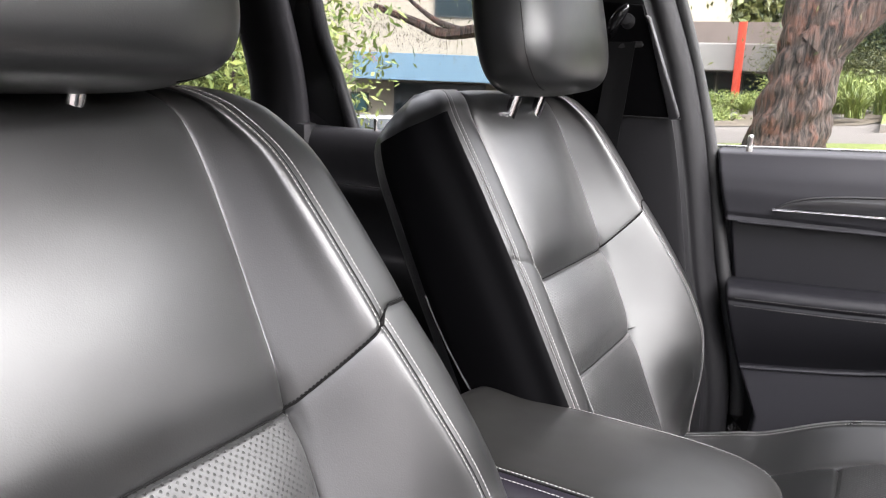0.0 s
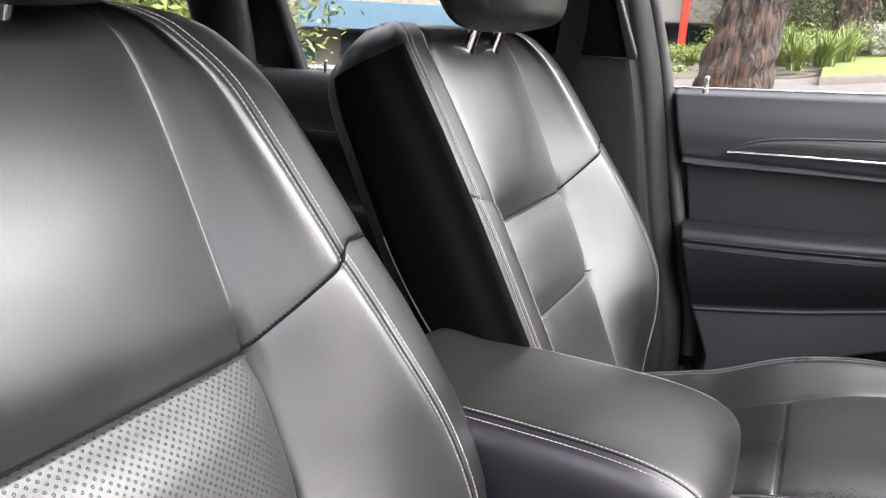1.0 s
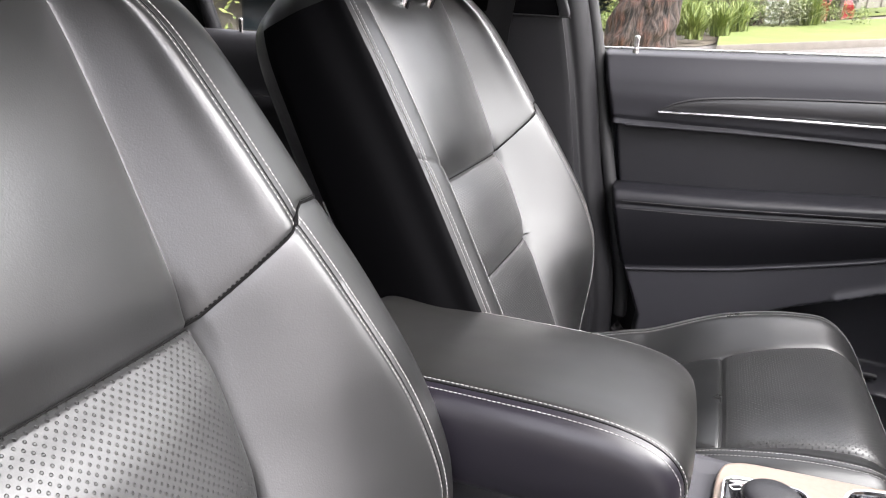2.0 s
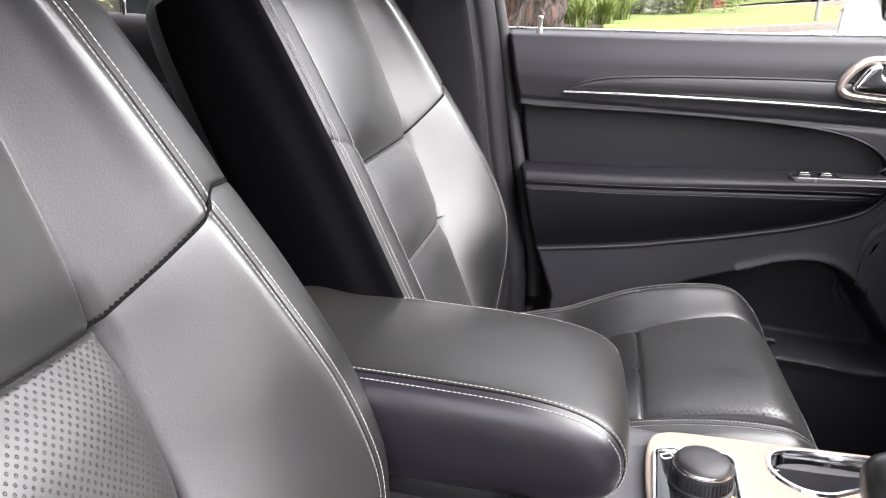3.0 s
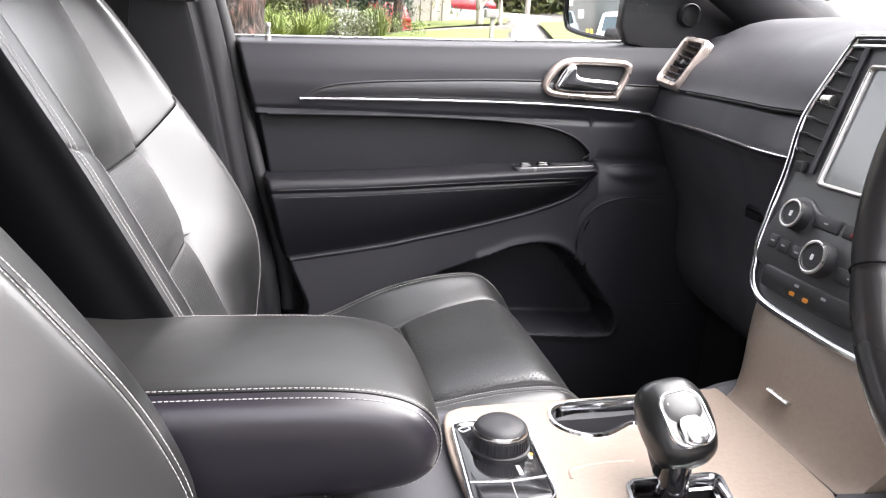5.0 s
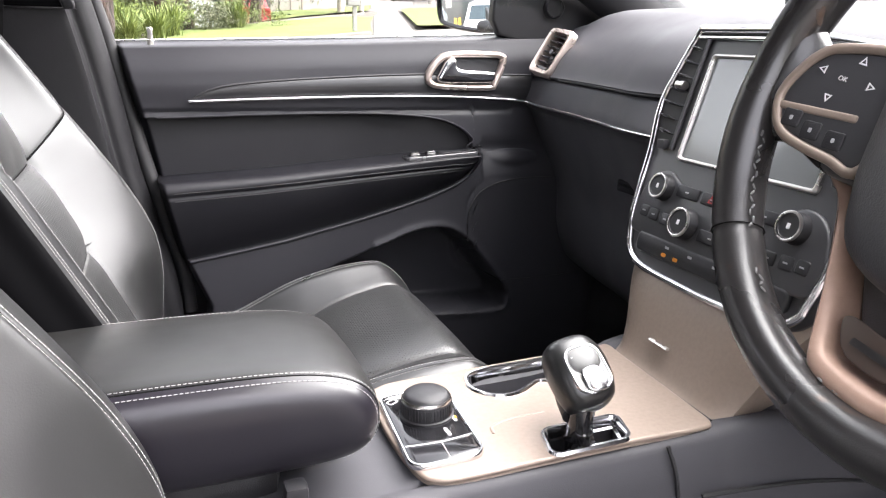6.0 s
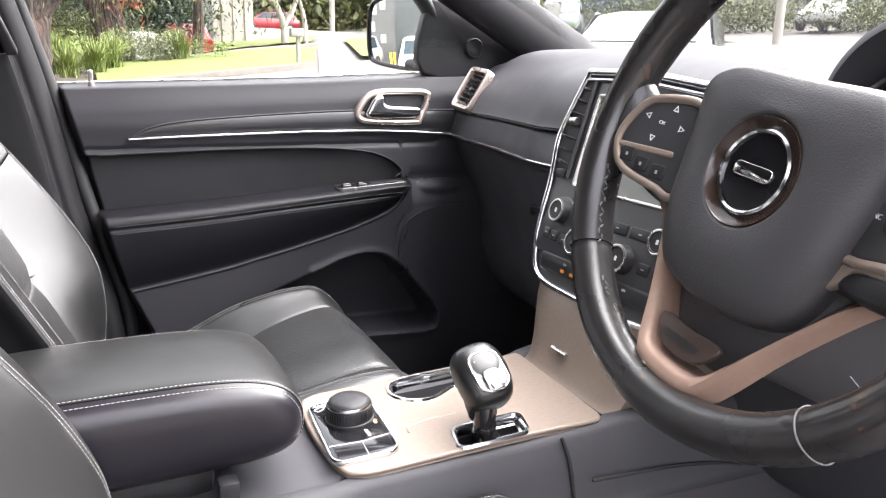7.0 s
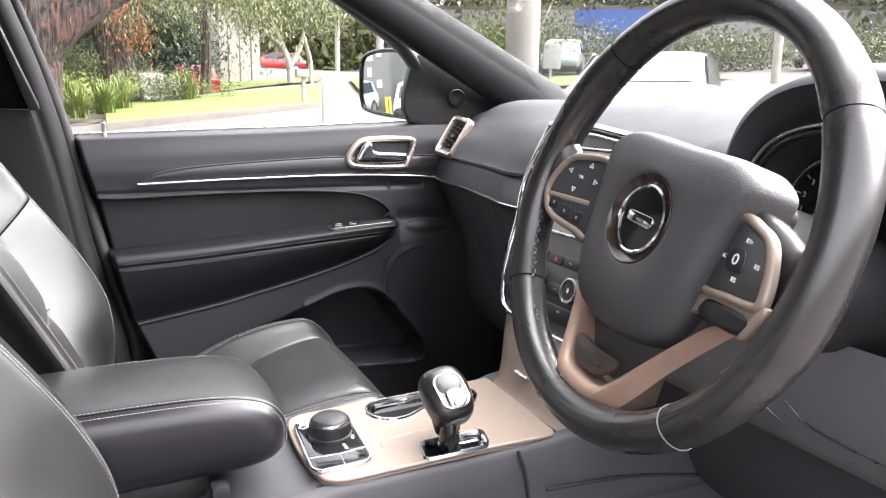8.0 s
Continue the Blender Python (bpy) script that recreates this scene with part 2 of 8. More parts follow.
def loft(loops, cap=True):
    """A closed skin over loops of equal length, ends gathered to their middles."""
    pts = np.array(loops, float)
    if cap:
        pts = np.concatenate([np.repeat(pts[:1].mean(1, keepdims=True), pts.shape[1], 1), pts, np.repeat(pts[-1:].mean(1, keepdims=True), pts.shape[1], 1)])
    return sheet(pts, wrap_u=True)


def box(x0, x1, y0, y1, z0, z1, bevel=0.0, steps=2):
    bm = bmesh.new()
    bmesh.ops.create_cube(bm, size=1, matrix=Matrix.LocRotScale(((x0 + x1) / 2, (y0 + y1) / 2, (z0 + z1) / 2), None, (x1 - x0, y1 - y0, z1 - z0)))
    if bevel:
        bmesh.ops.bevel(bm, geom=bm.edges[:], offset=bevel, segments=steps, affect="EDGES", profile=0.6)
    return bm


def plate(outline, depth, m=Matrix(), bevel=0.0, steps=2, hole=None):
    """A plate: a 2D outline in the xy plane of m, from z = 0 up to depth, its upper edge rounded; hole: an inner outline of as many points."""
    bm = bmesh.new()
    o = np.asarray(outline, float)
    n = len(o)
    if hole is None:
        c = o.mean(0)
        prof = [(0, 0)] + [(bevel * (1 - math.cos(q)), depth - bevel + bevel * math.sin(q)) for q in np.linspace(0, math.pi / 2, steps + 1)] if bevel else [(0, 0), (0, depth)]
        rings = []
        nrm = outline_normals(o)
        for inset, z in prof:
            rings.append([bm.verts.new((*(o[k] - nrm[k] * inset), z)) for k in range(n)])
        for a, b in zip(rings, rings[1:]):
            for k in range(n):
                bm.faces.new((a[k], a[(k + 1) % n], b[(k + 1) % n], b[k]))
        bm.faces.new(rings[-1])
        bm.faces.new(rings[0][::-1])
    else:
        h = np.asarray(hole, float)
        b = min(bevel, depth)
        no, nh = outline_normals(o), outline_normals(h)
        loops = [[(*p, 0) for p in h], [(*p, 0) for p in o], [(*p, depth - b) for p in o], [(*(p - q * b * 0.3), depth - b * 0.3) for p, q in zip(o, no)], [(*(p - q * b), depth) for p, q in zip(o, no)],
                 [(*(p + q * b), depth) for p, q in zip(h, nh)], [(*(p + q * b * 0.3), depth - b * 0.3) for p, q in zip(h, nh)], [(*p, depth - b) for p in h]]
        vs = [[bm.verts.new(p) for p in loop] for loop in loops]
        for a, c in zip(vs, vs[1:] + vs[:1]):
            for k in range(n):
                bm.faces.new((a[k], a[(k + 1) % n], c[(k + 1) % n], c[k]))
    bmesh.ops.recalc_face_normals(bm, faces=bm.faces[:])
    bm.transform(m)
    return bm


def outline_normals(o):
    """Outward normals of a closed 2D outline."""
    d = np.roll(o, -1, 0) - np.roll(o, 1, 0)
    n = np.stack([d[:, 1], -d[:, 0]], 1)
    n /= np.maximum(np.linalg.norm(n, axis=1, keepdims=True), 1e-9)
    area = np.sum(o[:, 0] * np.roll(o[:, 1], -1) - np.roll(o[:, 0], -1) * o[:, 1])
    return n if area > 0 else -n


def rounded(w, h, r, n=6, cx=0.0, cy=0.0):
    """A rounded rectangle's outline."""
    out = []
    for sx, sy, a0 in ((1, 1, 0), (-1, 1, 90), (-1, -1, 180), (1, -1, 270)):
        for q in np.linspace(0, 90, n):
            a = radians(a0 + q)
            out.append((cx + sx * (w / 2 - r) + r * math.cos(a), cy + sy * (h / 2 - r) + r * math.sin(a)))
    return np.array(out)


def circle(r, n=32, cx=0.0, cy=0.0):
    a = np.linspace(0, 2 * np.pi, n, endpoint=False)
    return np.stack([cx + r * np.cos(a), cy + r * np.sin(a)], 1)


def inset(o, d):
    return np.asarray(o) - outline_normals(np.asarray(o, float)) * d


def lathe(profile, m=Matrix(), n=36, ring=False):
    """A turned body about z from (radius, height) pairs; ring: its profile is closed and leaves the middle open."""
    a = np.linspace(0, 2 * np.pi, n, endpoint=False)
    pts = np.array([[(r * math.cos(q), r * math.sin(q), z) for q in a] for r, z in profile])
    me = sheet(pts, wrap_u=True, wrap_v=True) if ring else loft(pts)
    me.transform(m)
    return me


def stitches(lines, length=0.0030, gap=0.0012, thick=0.00044, lift=0.0003):
    """Thread: a run of short proud dashes along each (line, normal) pair."""
    verts, faces = [], []
    for line, out in lines:
        p, d = evenly(line, length + gap)
        n = np.stack([np.interp(np.linspace(0, 1, len(p)), np.linspace(0, 1, len(out)), np.asarray(out)[:, k]) for k in range(3)], 1)
        n /= np.maximum(np.linalg.norm(n, axis=1, keepdims=True), 1e-9)
        s = np.cross(d, n)
        for c, dd, nn, ss in zip(p + n * lift, d, n, s):
            k = len(verts)
            for along, sc in ((-0.5, 0.5), (-0.3, 1.0), (0.3, 1.0), (0.5, 0.5)):
                for q in (0, 60, 120, 180):
                    verts.append(c + dd * along * length + ss * thick * sc * math.cos(radians(q)) + nn * (thick * sc * math.sin(radians(q))))
            for r in range(3):
                for q in range(3):
                    a = k + r * 4 + q
                    faces.append((a, a + 1, a + 5, a + 4))
            faces.append((k, k + 1, k + 2, k + 3)), faces.append((k + 12, k + 15, k + 14, k + 13))
    me = bpy.data.meshes.new("thread")
    me.from_pydata([tuple(v) for v in verts], [], faces)
    return me


def grid_normals(p):
    """Normals of a point grid."""
    du, dv = np.gradient(p, axis=1), np.gradient(p, axis=0)
    n = np.cross(du, dv)
    return n / np.maximum(np.linalg.norm(n, axis=2, keepdims=True), 1e-9)


def text_mesh(words, size, m, depth=0.0003):
    """Words with the built-in font, as a mesh at the pose m, centred."""
    c = bpy.data.curves.new("words", "FONT")
    c.body, c.size, c.extrude, c.align_x, c.align_y = words, size, depth, "CENTER", "CENTER"
    ob = bpy.data.objects.new("words", c)
    me = bpy.data.meshes.new_from_object(ob)
    bpy.data.objects.remove(ob)
    bpy.data.curves.remove(c)
    me.transform(m)
    return me


def axes(origin, x, y, z):
    """A pose from an origin and three axes."""
    return Matrix(((x[0], y[0], z[0], origin[0]), (x[1], y[1], z[1], origin[1]), (x[2], y[2], z[2], origin[2]), (0, 0, 0, 1)))


# ---- front seats ----
RECLINE = radians(26)
SEAT_BASE = (-0.193, 0.68)


def back_point(u, v, n):
    """From across, up and out of the backrest to the seat's own place."""
    return np.stack([SEAT_BASE[0] - np.sin(RECLINE) * v + np.cos(RECLINE) * n, u + 0 * v, SEAT_BASE[1] + np.cos(RECLINE) * v + np.sin(RECLINE) * n], -1)


# heights up the backrest, and there: main seam, stitched crest, crest height, half width
BACK_V = (-0.08, 0.0, 0.05, 0.10, 0.15, 0.19, 0.254, 0.337, 0.40, 0.50, 0.56, 0.60, 0.625, 0.645)
BACK_SEAM = (0.095, 0.102, 0.106, 0.112, 0.118, 0.124, 0.134, 0.140, 0.140, 0.142, 0.142, 0.138, 0.130, 0.120)
BACK_CREST = (0.205, 0.220, 0.226, 0.230, 0.233, 0.235, 0.231, 0.216, 0.205, 0.188, 0.178, 0.160, 0.145, 0.130)
BACK_RISE = (-0.024, -0.006, 0.020, 0.050, 0.071, 0.079, 0.080, 0.073, 0.065, 0.054, 0.044, 0.032, 0.022, 0.014)
BACK_HALF = (0.232, 0.250, 0.262, 0.276, 0.286, 0.292, 0.294, 0.288, 0.280, 0.266, 0.256, 0.240, 0.220, 0.192)
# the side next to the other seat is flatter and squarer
NEAR_CREST = (0.235, 0.240, 0.242, 0.243, 0.243, 0.243, 0.243, 0.242, 0.243, 0.240, 0.238, 0.228, 0.205, 0.180)
NEAR_RISE = (0.040, 0.046, 0.048, 0.050, 0.050, 0.050, 0.049, 0.047, 0.045, 0.038, 0.032, 0.024, 0.016, 0.010)
NEAR_HALF = (0.262, 0.270, 0.272, 0.274, 0.275, 0.275, 0.275, 0.275, 0.275, 0.272, 0.268, 0.255, 0.232, 0.205)
SEAM_H = ((0.363, 0.0040), (0.222, 0.0036))


def smoothstep(a, b, x):
    t = np.clip((x - a) / (b - a), 0, 1)
    return t * t * (3 - 2 * t)


def glide(v, at, values):
    """A smooth reading of a table."""
    line = smooth_line([(a, b, 0) for a, b in zip(at, values)], 8)
    return float(np.interp(v, line[:, 0], line[:, 1]))


def half_section(us, ut, rise, w, flat=False):
    slope = [(us + 0.42 * (ut - us), 0.62 * rise), (ut - 0.034, rise + 0.0012)] if flat else [(us + 0.5 * (ut - us), 0.60 * rise), (ut - 0.014, 0.965 * rise)]
    return [(0, 0.010), (us * 0.55, 0.0095), (us - 0.022, 0.0065), (us - 0.005, 0.0015), (us, -0.006), (us + 0.006, 0.001), *slope,
            (ut - 0.0052, rise), (ut, rise - 0.0012), (ut + 0.0052, rise), (ut + 0.58 * (w - ut), rise - 0.005), (w - 0.009, rise - 0.024), (w, min(rise - 0.050, 0.0)), (w - 0.002, min(-0.050, rise - 0.066)), (w - 0.010, min(-0.082, rise - 0.086)), (w - 0.05, -0.120), (w * 0.4, -0.130), (0, -0.132)]


HALF_STEPS = (4, 5, 5, 3, 3, 6, 6, 4, 2, 2, 5, 6, 5, 4, 4, 4, 3, 3)


def half_curve(ctrl, steps):
    """A smooth line through control points with a given count of steps in each stretch."""
    p = np.array(ctrl, float)
    ext = np.concatenate([p[:1] * (-1, 1) + (0, 0), p, p[-1:] * (-1, 1)])
    ext[0], ext[-1] = p[1] * (-1, 1), p[-2] * (-1, 1)
    out, marks = [], []
    for s, n in enumerate(steps):
        a, b, c, d = ext[s : s + 4]
        marks.append(len(out))
        for q in np.arange(n) / n:
            out.append(0.5 * (2 * b + (c - a) * q + (2 * a - 5 * b + 4 * c - d) * q * q + (3 * b - a - 3 * c + d) * q**3))
    marks.append(len(out))
    out.append(p[-1])
    return np.array(out), marks


def seat_backrest(parent):
    vs = set(np.round(np.linspace(-0.08, 0.60, 110), 4)) | set(np.round(np.linspace(0.355, 0.45, 48), 4))
    for v0, _ in SEAM_H:
        vs |= set(np.round(v0 + np.array((-0.012, -0.008, -0.005, -0.003, -0.0015, 0, 0.0015, 0.003, 0.005, 0.008, 0.012)), 4))
    vs = np.array(sorted(v for v in vs if v <= 0.603))
    top = np.linspace(0, math.pi / 2, 16)[1:]
    heights = np.r_[vs, 0.603 + 0.047 * np.sin(top)]
    round_off = np.r_[np.ones(len(vs)), np.cos(top)]
    rows, marks = [], None
    for v, f in zip(heights, round_off):
        sides = []
        for crest, lift, wide in ((BACK_CREST, BACK_RISE, BACK_HALF), (NEAR_CREST, NEAR_RISE, NEAR_HALF)):
            us, ut, rise, w = (glide(v, BACK_V, t) for t in (BACK_SEAM, crest, lift, wide))
            half, marks = half_curve(half_section(us, ut, rise, w, crest is NEAR_CREST), HALF_STEPS)
            u, n = half[:, 0].copy(), half[:, 1].copy()
            front = n > -0.045
            for v0, deep in SEAM_H:
                side = np.clip((u - us) / (ut - us), 0, 1.25)
                line = v0 + (0.040 * side if v0 == 0.363 else 0)
                reach = (u < (w if crest is BACK_CREST else ut + 0.012)) if v0 == 0.363 else (u <= us + 0.001)
                d = np.abs(v - line)
                n -= np.where(front & reach, np.where(u > us + 0.004, 0.42 * deep * np.exp(-((d / 0.0022) ** 2)) + 0.22 * deep * np.exp(-((d / 0.012) ** 2)), deep * np.exp(-((d / 0.0026) ** 2)) + 1.5 * deep * np.exp(-((d / 0.022) ** 2))), 0)
            lower = np.clip((0.363 - v) / 0.05, 0, 1) * np.clip((v - 0.222) / 0.03, 0, 1)
            upper = math.sin(math.pi * min(max((v - 0.363) / 0.25, 0.0), 1.0))
            n += np.where(front & (u < us - 0.004), (0.008 * lower + 0.011 * upper) * np.cos(np.clip(u / us, 0, 1) * math.pi / 2), 0)
            n = -0.045 + (n + 0.045) * max(f, 0.0) ** 0.8
            sides.append((u * (1 - 0.10 * (1 - f)), n))
        (u, n), (u2, n2) = sides
        full_u, full_n = np.r_[u, -u2[-2:0:-1]], np.r_[n, n2[-2:0:-1]]
        rows.append(np.stack([full_u, np.full_like(full_u, v), full_n], 1))
    g = np.array(rows)
    p = back_point(g[..., 0], g[..., 1], g[..., 2])
    uv = g[..., :2]
    nu = g.shape[1]
    seam, shell = marks[4], marks[15]
    right = np.arange(nu) < nu // 2
    edge = np.where(right, np.arange(nu), nu - 1 - np.arange(nu))
    inner = np.broadcast_to(edge < seam, (len(heights) - 1, nu))
    rear = np.broadcast_to(edge >= shell, (len(heights) - 1, nu))
    hv = np.broadcast_to(((heights[1:] + heights[:-1]) / 2)[:, None], inner.shape)
    # flanks split off from the leather to take the colour darkened for shade
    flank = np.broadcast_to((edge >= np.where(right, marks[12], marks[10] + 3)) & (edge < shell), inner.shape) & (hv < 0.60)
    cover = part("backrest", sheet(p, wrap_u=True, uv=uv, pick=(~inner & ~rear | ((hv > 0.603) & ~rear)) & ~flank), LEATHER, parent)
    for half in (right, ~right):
        part("shaded_side_panel", sheet(p, wrap_u=True, uv=uv, pick=flank & half), SHADED_VINYL, parent, "black side panel with shade put into its colour")
    part("upper_insert", sheet(p, wrap_u=True, uv=uv, pick=inner & (hv > 0.363) & (hv < 0.603)), LEATHER, cover, "plain grained leather panel")
    part("middle_insert", sheet(p, wrap_u=True, uv=uv, pick=inner & (hv > 0.222) & (hv < 0.363)), PERFORATED, cover, "perforated leather panel")
    part("lower_insert", sheet(p, wrap_u=True, uv=uv, pick=inner & (hv < 0.222)), PERFORATED, cover, "perforated leather panel")
    part("back_shell", sheet(p, wrap_u=True, uv=uv, pick=rear), HARD_PLASTIC, parent, "black plastic back panel")
    nrm = grid_normals(p)
    if (nrm[40, 0] @ (math.cos(RECLINE), 0, math.sin(RECLINE))) < 0:
        nrm = -nrm
    for k in (marks[8], marks[10], nu - marks[8], nu - marks[10], nu - marks[7]):
        tagged(part("stitching", stitches([(p[:-4, k], nrm[:-4, k])]), THREAD, cover, "row of pale stitches"), kind="stuff")
    for k in (marks[9], nu - marks[9]):
        part("piping", tube(p[:-4, k] - nrm[:-4, k] * 0.0006, 0.0011, 6), DARK_THREAD, cover)
    low = [r for r in range(len(heights)) if heights[r] < 0.40]
    lip = []
    for r in low:
        c = shell + (marks[13] - shell) * float(smoothstep(0.40, 0.06, heights[r]))
        a, b = nu - int(c), nu - int(c) - 1
        lip.append(p[r, a] + (p[r, b] - p[r, a]) * (c - int(c)) + nrm[r, a] * 0.0006)
    part("side_seam", tube(np.array(lip), 0.0012, 6), EDGE_PLASTIC, parent, "thin polished seam of the side panel")
    # dark seams: along the inserts, and slanting across the bolster
    for k in (marks[4], nu - marks[4]):
        part("seam", tube(p[:-16, k] + nrm[:-16, k] * 0.0004, 0.0011, 6), DARK_THREAD, cover)
    cross, out = [], []
    for k in range(marks[4], marks[12] + 1):
        v = 0.363
        for _ in range(8):
            us, ut = glide(v, BACK_V, BACK_SEAM), glide(v, BACK_V, BACK_CREST)
            v = 0.363 + 0.040 * min(max((np.interp(v, heights, g[:, k, 0]) - us) / (ut - us), 0.0), 1.25)
        cross.append([np.interp(v, heights, p[:, k, a]) for a in range(3)])
        out.append([np.interp(v, heights, nrm[:, k, a]) for a in range(3)])
    cross, out = np.array(cross), np.array(out)
    part("cross_seam", tube(cross + out * 0.0003, 0.0012, 6), DARK_THREAD, cover)
    tagged(part("cross_stitching", stitches([(cross + out * 0.0006 + (0, 0, 0.0022), out)], 0.0024, 0.0016, 0.0005), DARK_THREAD, cover), kind="stuff")
    part("seam_knot", tube(smooth_line([cross[marks[9] - marks[4] + q] + out[marks[9] - marks[4] + q] * 0.0012 for q in (-2, -1, 0, 1, 2)], 3), (0.0008, 0.0018, 0.0022, 0.0026, 0.0026, 0.0026, 0.0026, 0.0026, 0.0026, 0.0022, 0.0020, 0.0014, 0.0008), 8), DARK_THREAD, cover)
    for v0, _ in SEAM_H:
        row = int(np.argmin(np.abs(heights - v0)))
        ring = np.r_[np.arange(nu - marks[4] + 1, nu), np.arange(0, marks[4])]
        part("insert_seam", tube(p[row, ring] + nrm[row, ring] * 0.0006, 0.0008, 6), DARK_THREAD, cover)
    return p, nrm


# distances ahead along the cushion: main seam, crest, crest over the insert, half width, insert height
CUSH_X = (-0.24, -0.12, -0.076, 0.0, 0.046, 0.11, 0.172, 0.21, 0.235)
CUSH_SEAM = (0.125, 0.128, 0.130, 0.134, 0.138, 0.144, 0.150, 0.154, 0.156)
CUSH_CREST = (0.195, 0.200, 0.204, 0.210, 0.214, 0.218, 0.220, 0.218, 0.214)
CUSH_RISE = (0.040, 0.044, 0.042, 0.040, 0.036, 0.028, 0.020, 0.014, 0.010)
CUSH_HALF = (0.242, 0.248, 0.252, 0.256, 0.258, 0.259, 0.258, 0.254, 0.248)
CUSH_TOP = (0.640, 0.672, 0.686, 0.722, 0.741, 0.762, 0.773, 0.770, 0.763)


def seat_cushion(parent):
    xs = set(np.round(np.linspace(-0.24, 0.16, 74), 4)) | set(np.round(0.032 + np.array((-0.012, -0.008, -0.005, -0.003, -0.0015, 0, 0.0015, 0.003, 0.005, 0.008, 0.012)), 4))
    xs = np.array(sorted(xs))
    end = np.linspace(0, math.pi / 2, 22)[1:]
    along = np.r_[xs, 0.16 + 0.096 * np.sin(end)]
    drop = np.r_[np.zeros(len(xs)), 1 - np.cos(end)]
    rows, marks = [], None
    for x, q in zip(along, drop):
        us, ut, rise, w, z = (glide(x, CUSH_X, t) for t in (CUSH_SEAM, CUSH_CREST, CUSH_RISE, CUSH_HALF, CUSH_TOP))
        ctrl = [(0, 0.008), (us * 0.55, 0.0075), (us - 0.022, 0.005), (us - 0.005, 0.001), (us, -0.005), (us + 0.006, 0.001), (us + 0.5 * (ut - us), 0.55 * rise), (ut - 0.014, 0.94 * rise),
                (ut - 0.0052, rise), (ut, rise - 0.001), (ut + 0.0052, rise), (ut + 0.5 * (w - ut), rise - 0.005), (w - 0.006, rise - 0.022), (w, rise - 0.05), (w - 0.002, rise - 0.09), (w - 0.008, -0.13), (w - 0.03, -0.15), (w * 0.4, -0.152), (0, -0.152)]
        half, marks = half_curve(ctrl, HALF_STEPS)
        u, n = half[:, 0].copy(), half[:, 1].copy()
        d = np.abs(x - 0.032)
        n -= np.where((n > -0.05) & (u <= us), 0.005 * np.exp(-((d / 0.003) ** 2)) + 0.004 * np.exp(-((d / 0.015) ** 2)), 0)
        n = np.where(n > -0.14, -0.14 + (n + 0.14) * (1 - q) ** 0.75, n)
        u = u * (1 - 0.06 * q)
        fu, fn = np.r_[u, -u[-2:0:-1]], np.r_[n, n[-2:0:-1]]
        rows.append(np.stack([np.full_like(fu, x), fu, z + fn], 1))
    p = np.array(rows)
    uv = np.stack([p[..., 1], p[..., 0]], -1)
    nu = p.shape[1]
    edge = np.where(np.arange(nu) < nu // 2, np.arange(nu), nu - 1 - np.arange(nu))
    inner = np.broadcast_to(edge < marks[4], (len(along) - 1, nu))
    xm = np.broadcast_to(((along[1:] + along[:-1]) / 2)[:, None], inner.shape)
    hole = inner & (xm < 0.236)
    cover = part("cushion", sheet(p, wrap_u=True, uv=uv, pick=~hole), LEATHER_SMOOTH, parent)
    part("rear_cushion_insert", sheet(p, wrap_u=True, uv=uv, pick=hole & (xm < 0.032)), LEATHER_SMOOTH, cover)
    part("front_cushion_insert", sheet(p, wrap_u=True, uv=uv, pick=hole & (xm > 0.032)), PERFORATED, cover, "perforated leather panel")
    nrm = grid_normals(p)
    if nrm[40, 0][2] < 0:
        nrm = -nrm
    for k in (marks[8], marks[10], nu - marks[8], nu - marks[10]):
        tagged(part("cushion_stitching", stitches([(p[6:-9, k], nrm[6:-9, k])]), THREAD, cover, "row of pale stitches"), kind="stuff")
    across = np.r_[np.arange(nu - marks[8], nu), np.arange(0, marks[8] + 1)]
    edge_row = int(np.argmin(np.abs(along - 0.236)))
    for r in (edge_row, edge_row + 2):
        tagged(part("cushion_stitching", stitches([(p[r, across], nrm[r, across])]), THREAD, cover, "row of pale stitches"), kind="stuff")


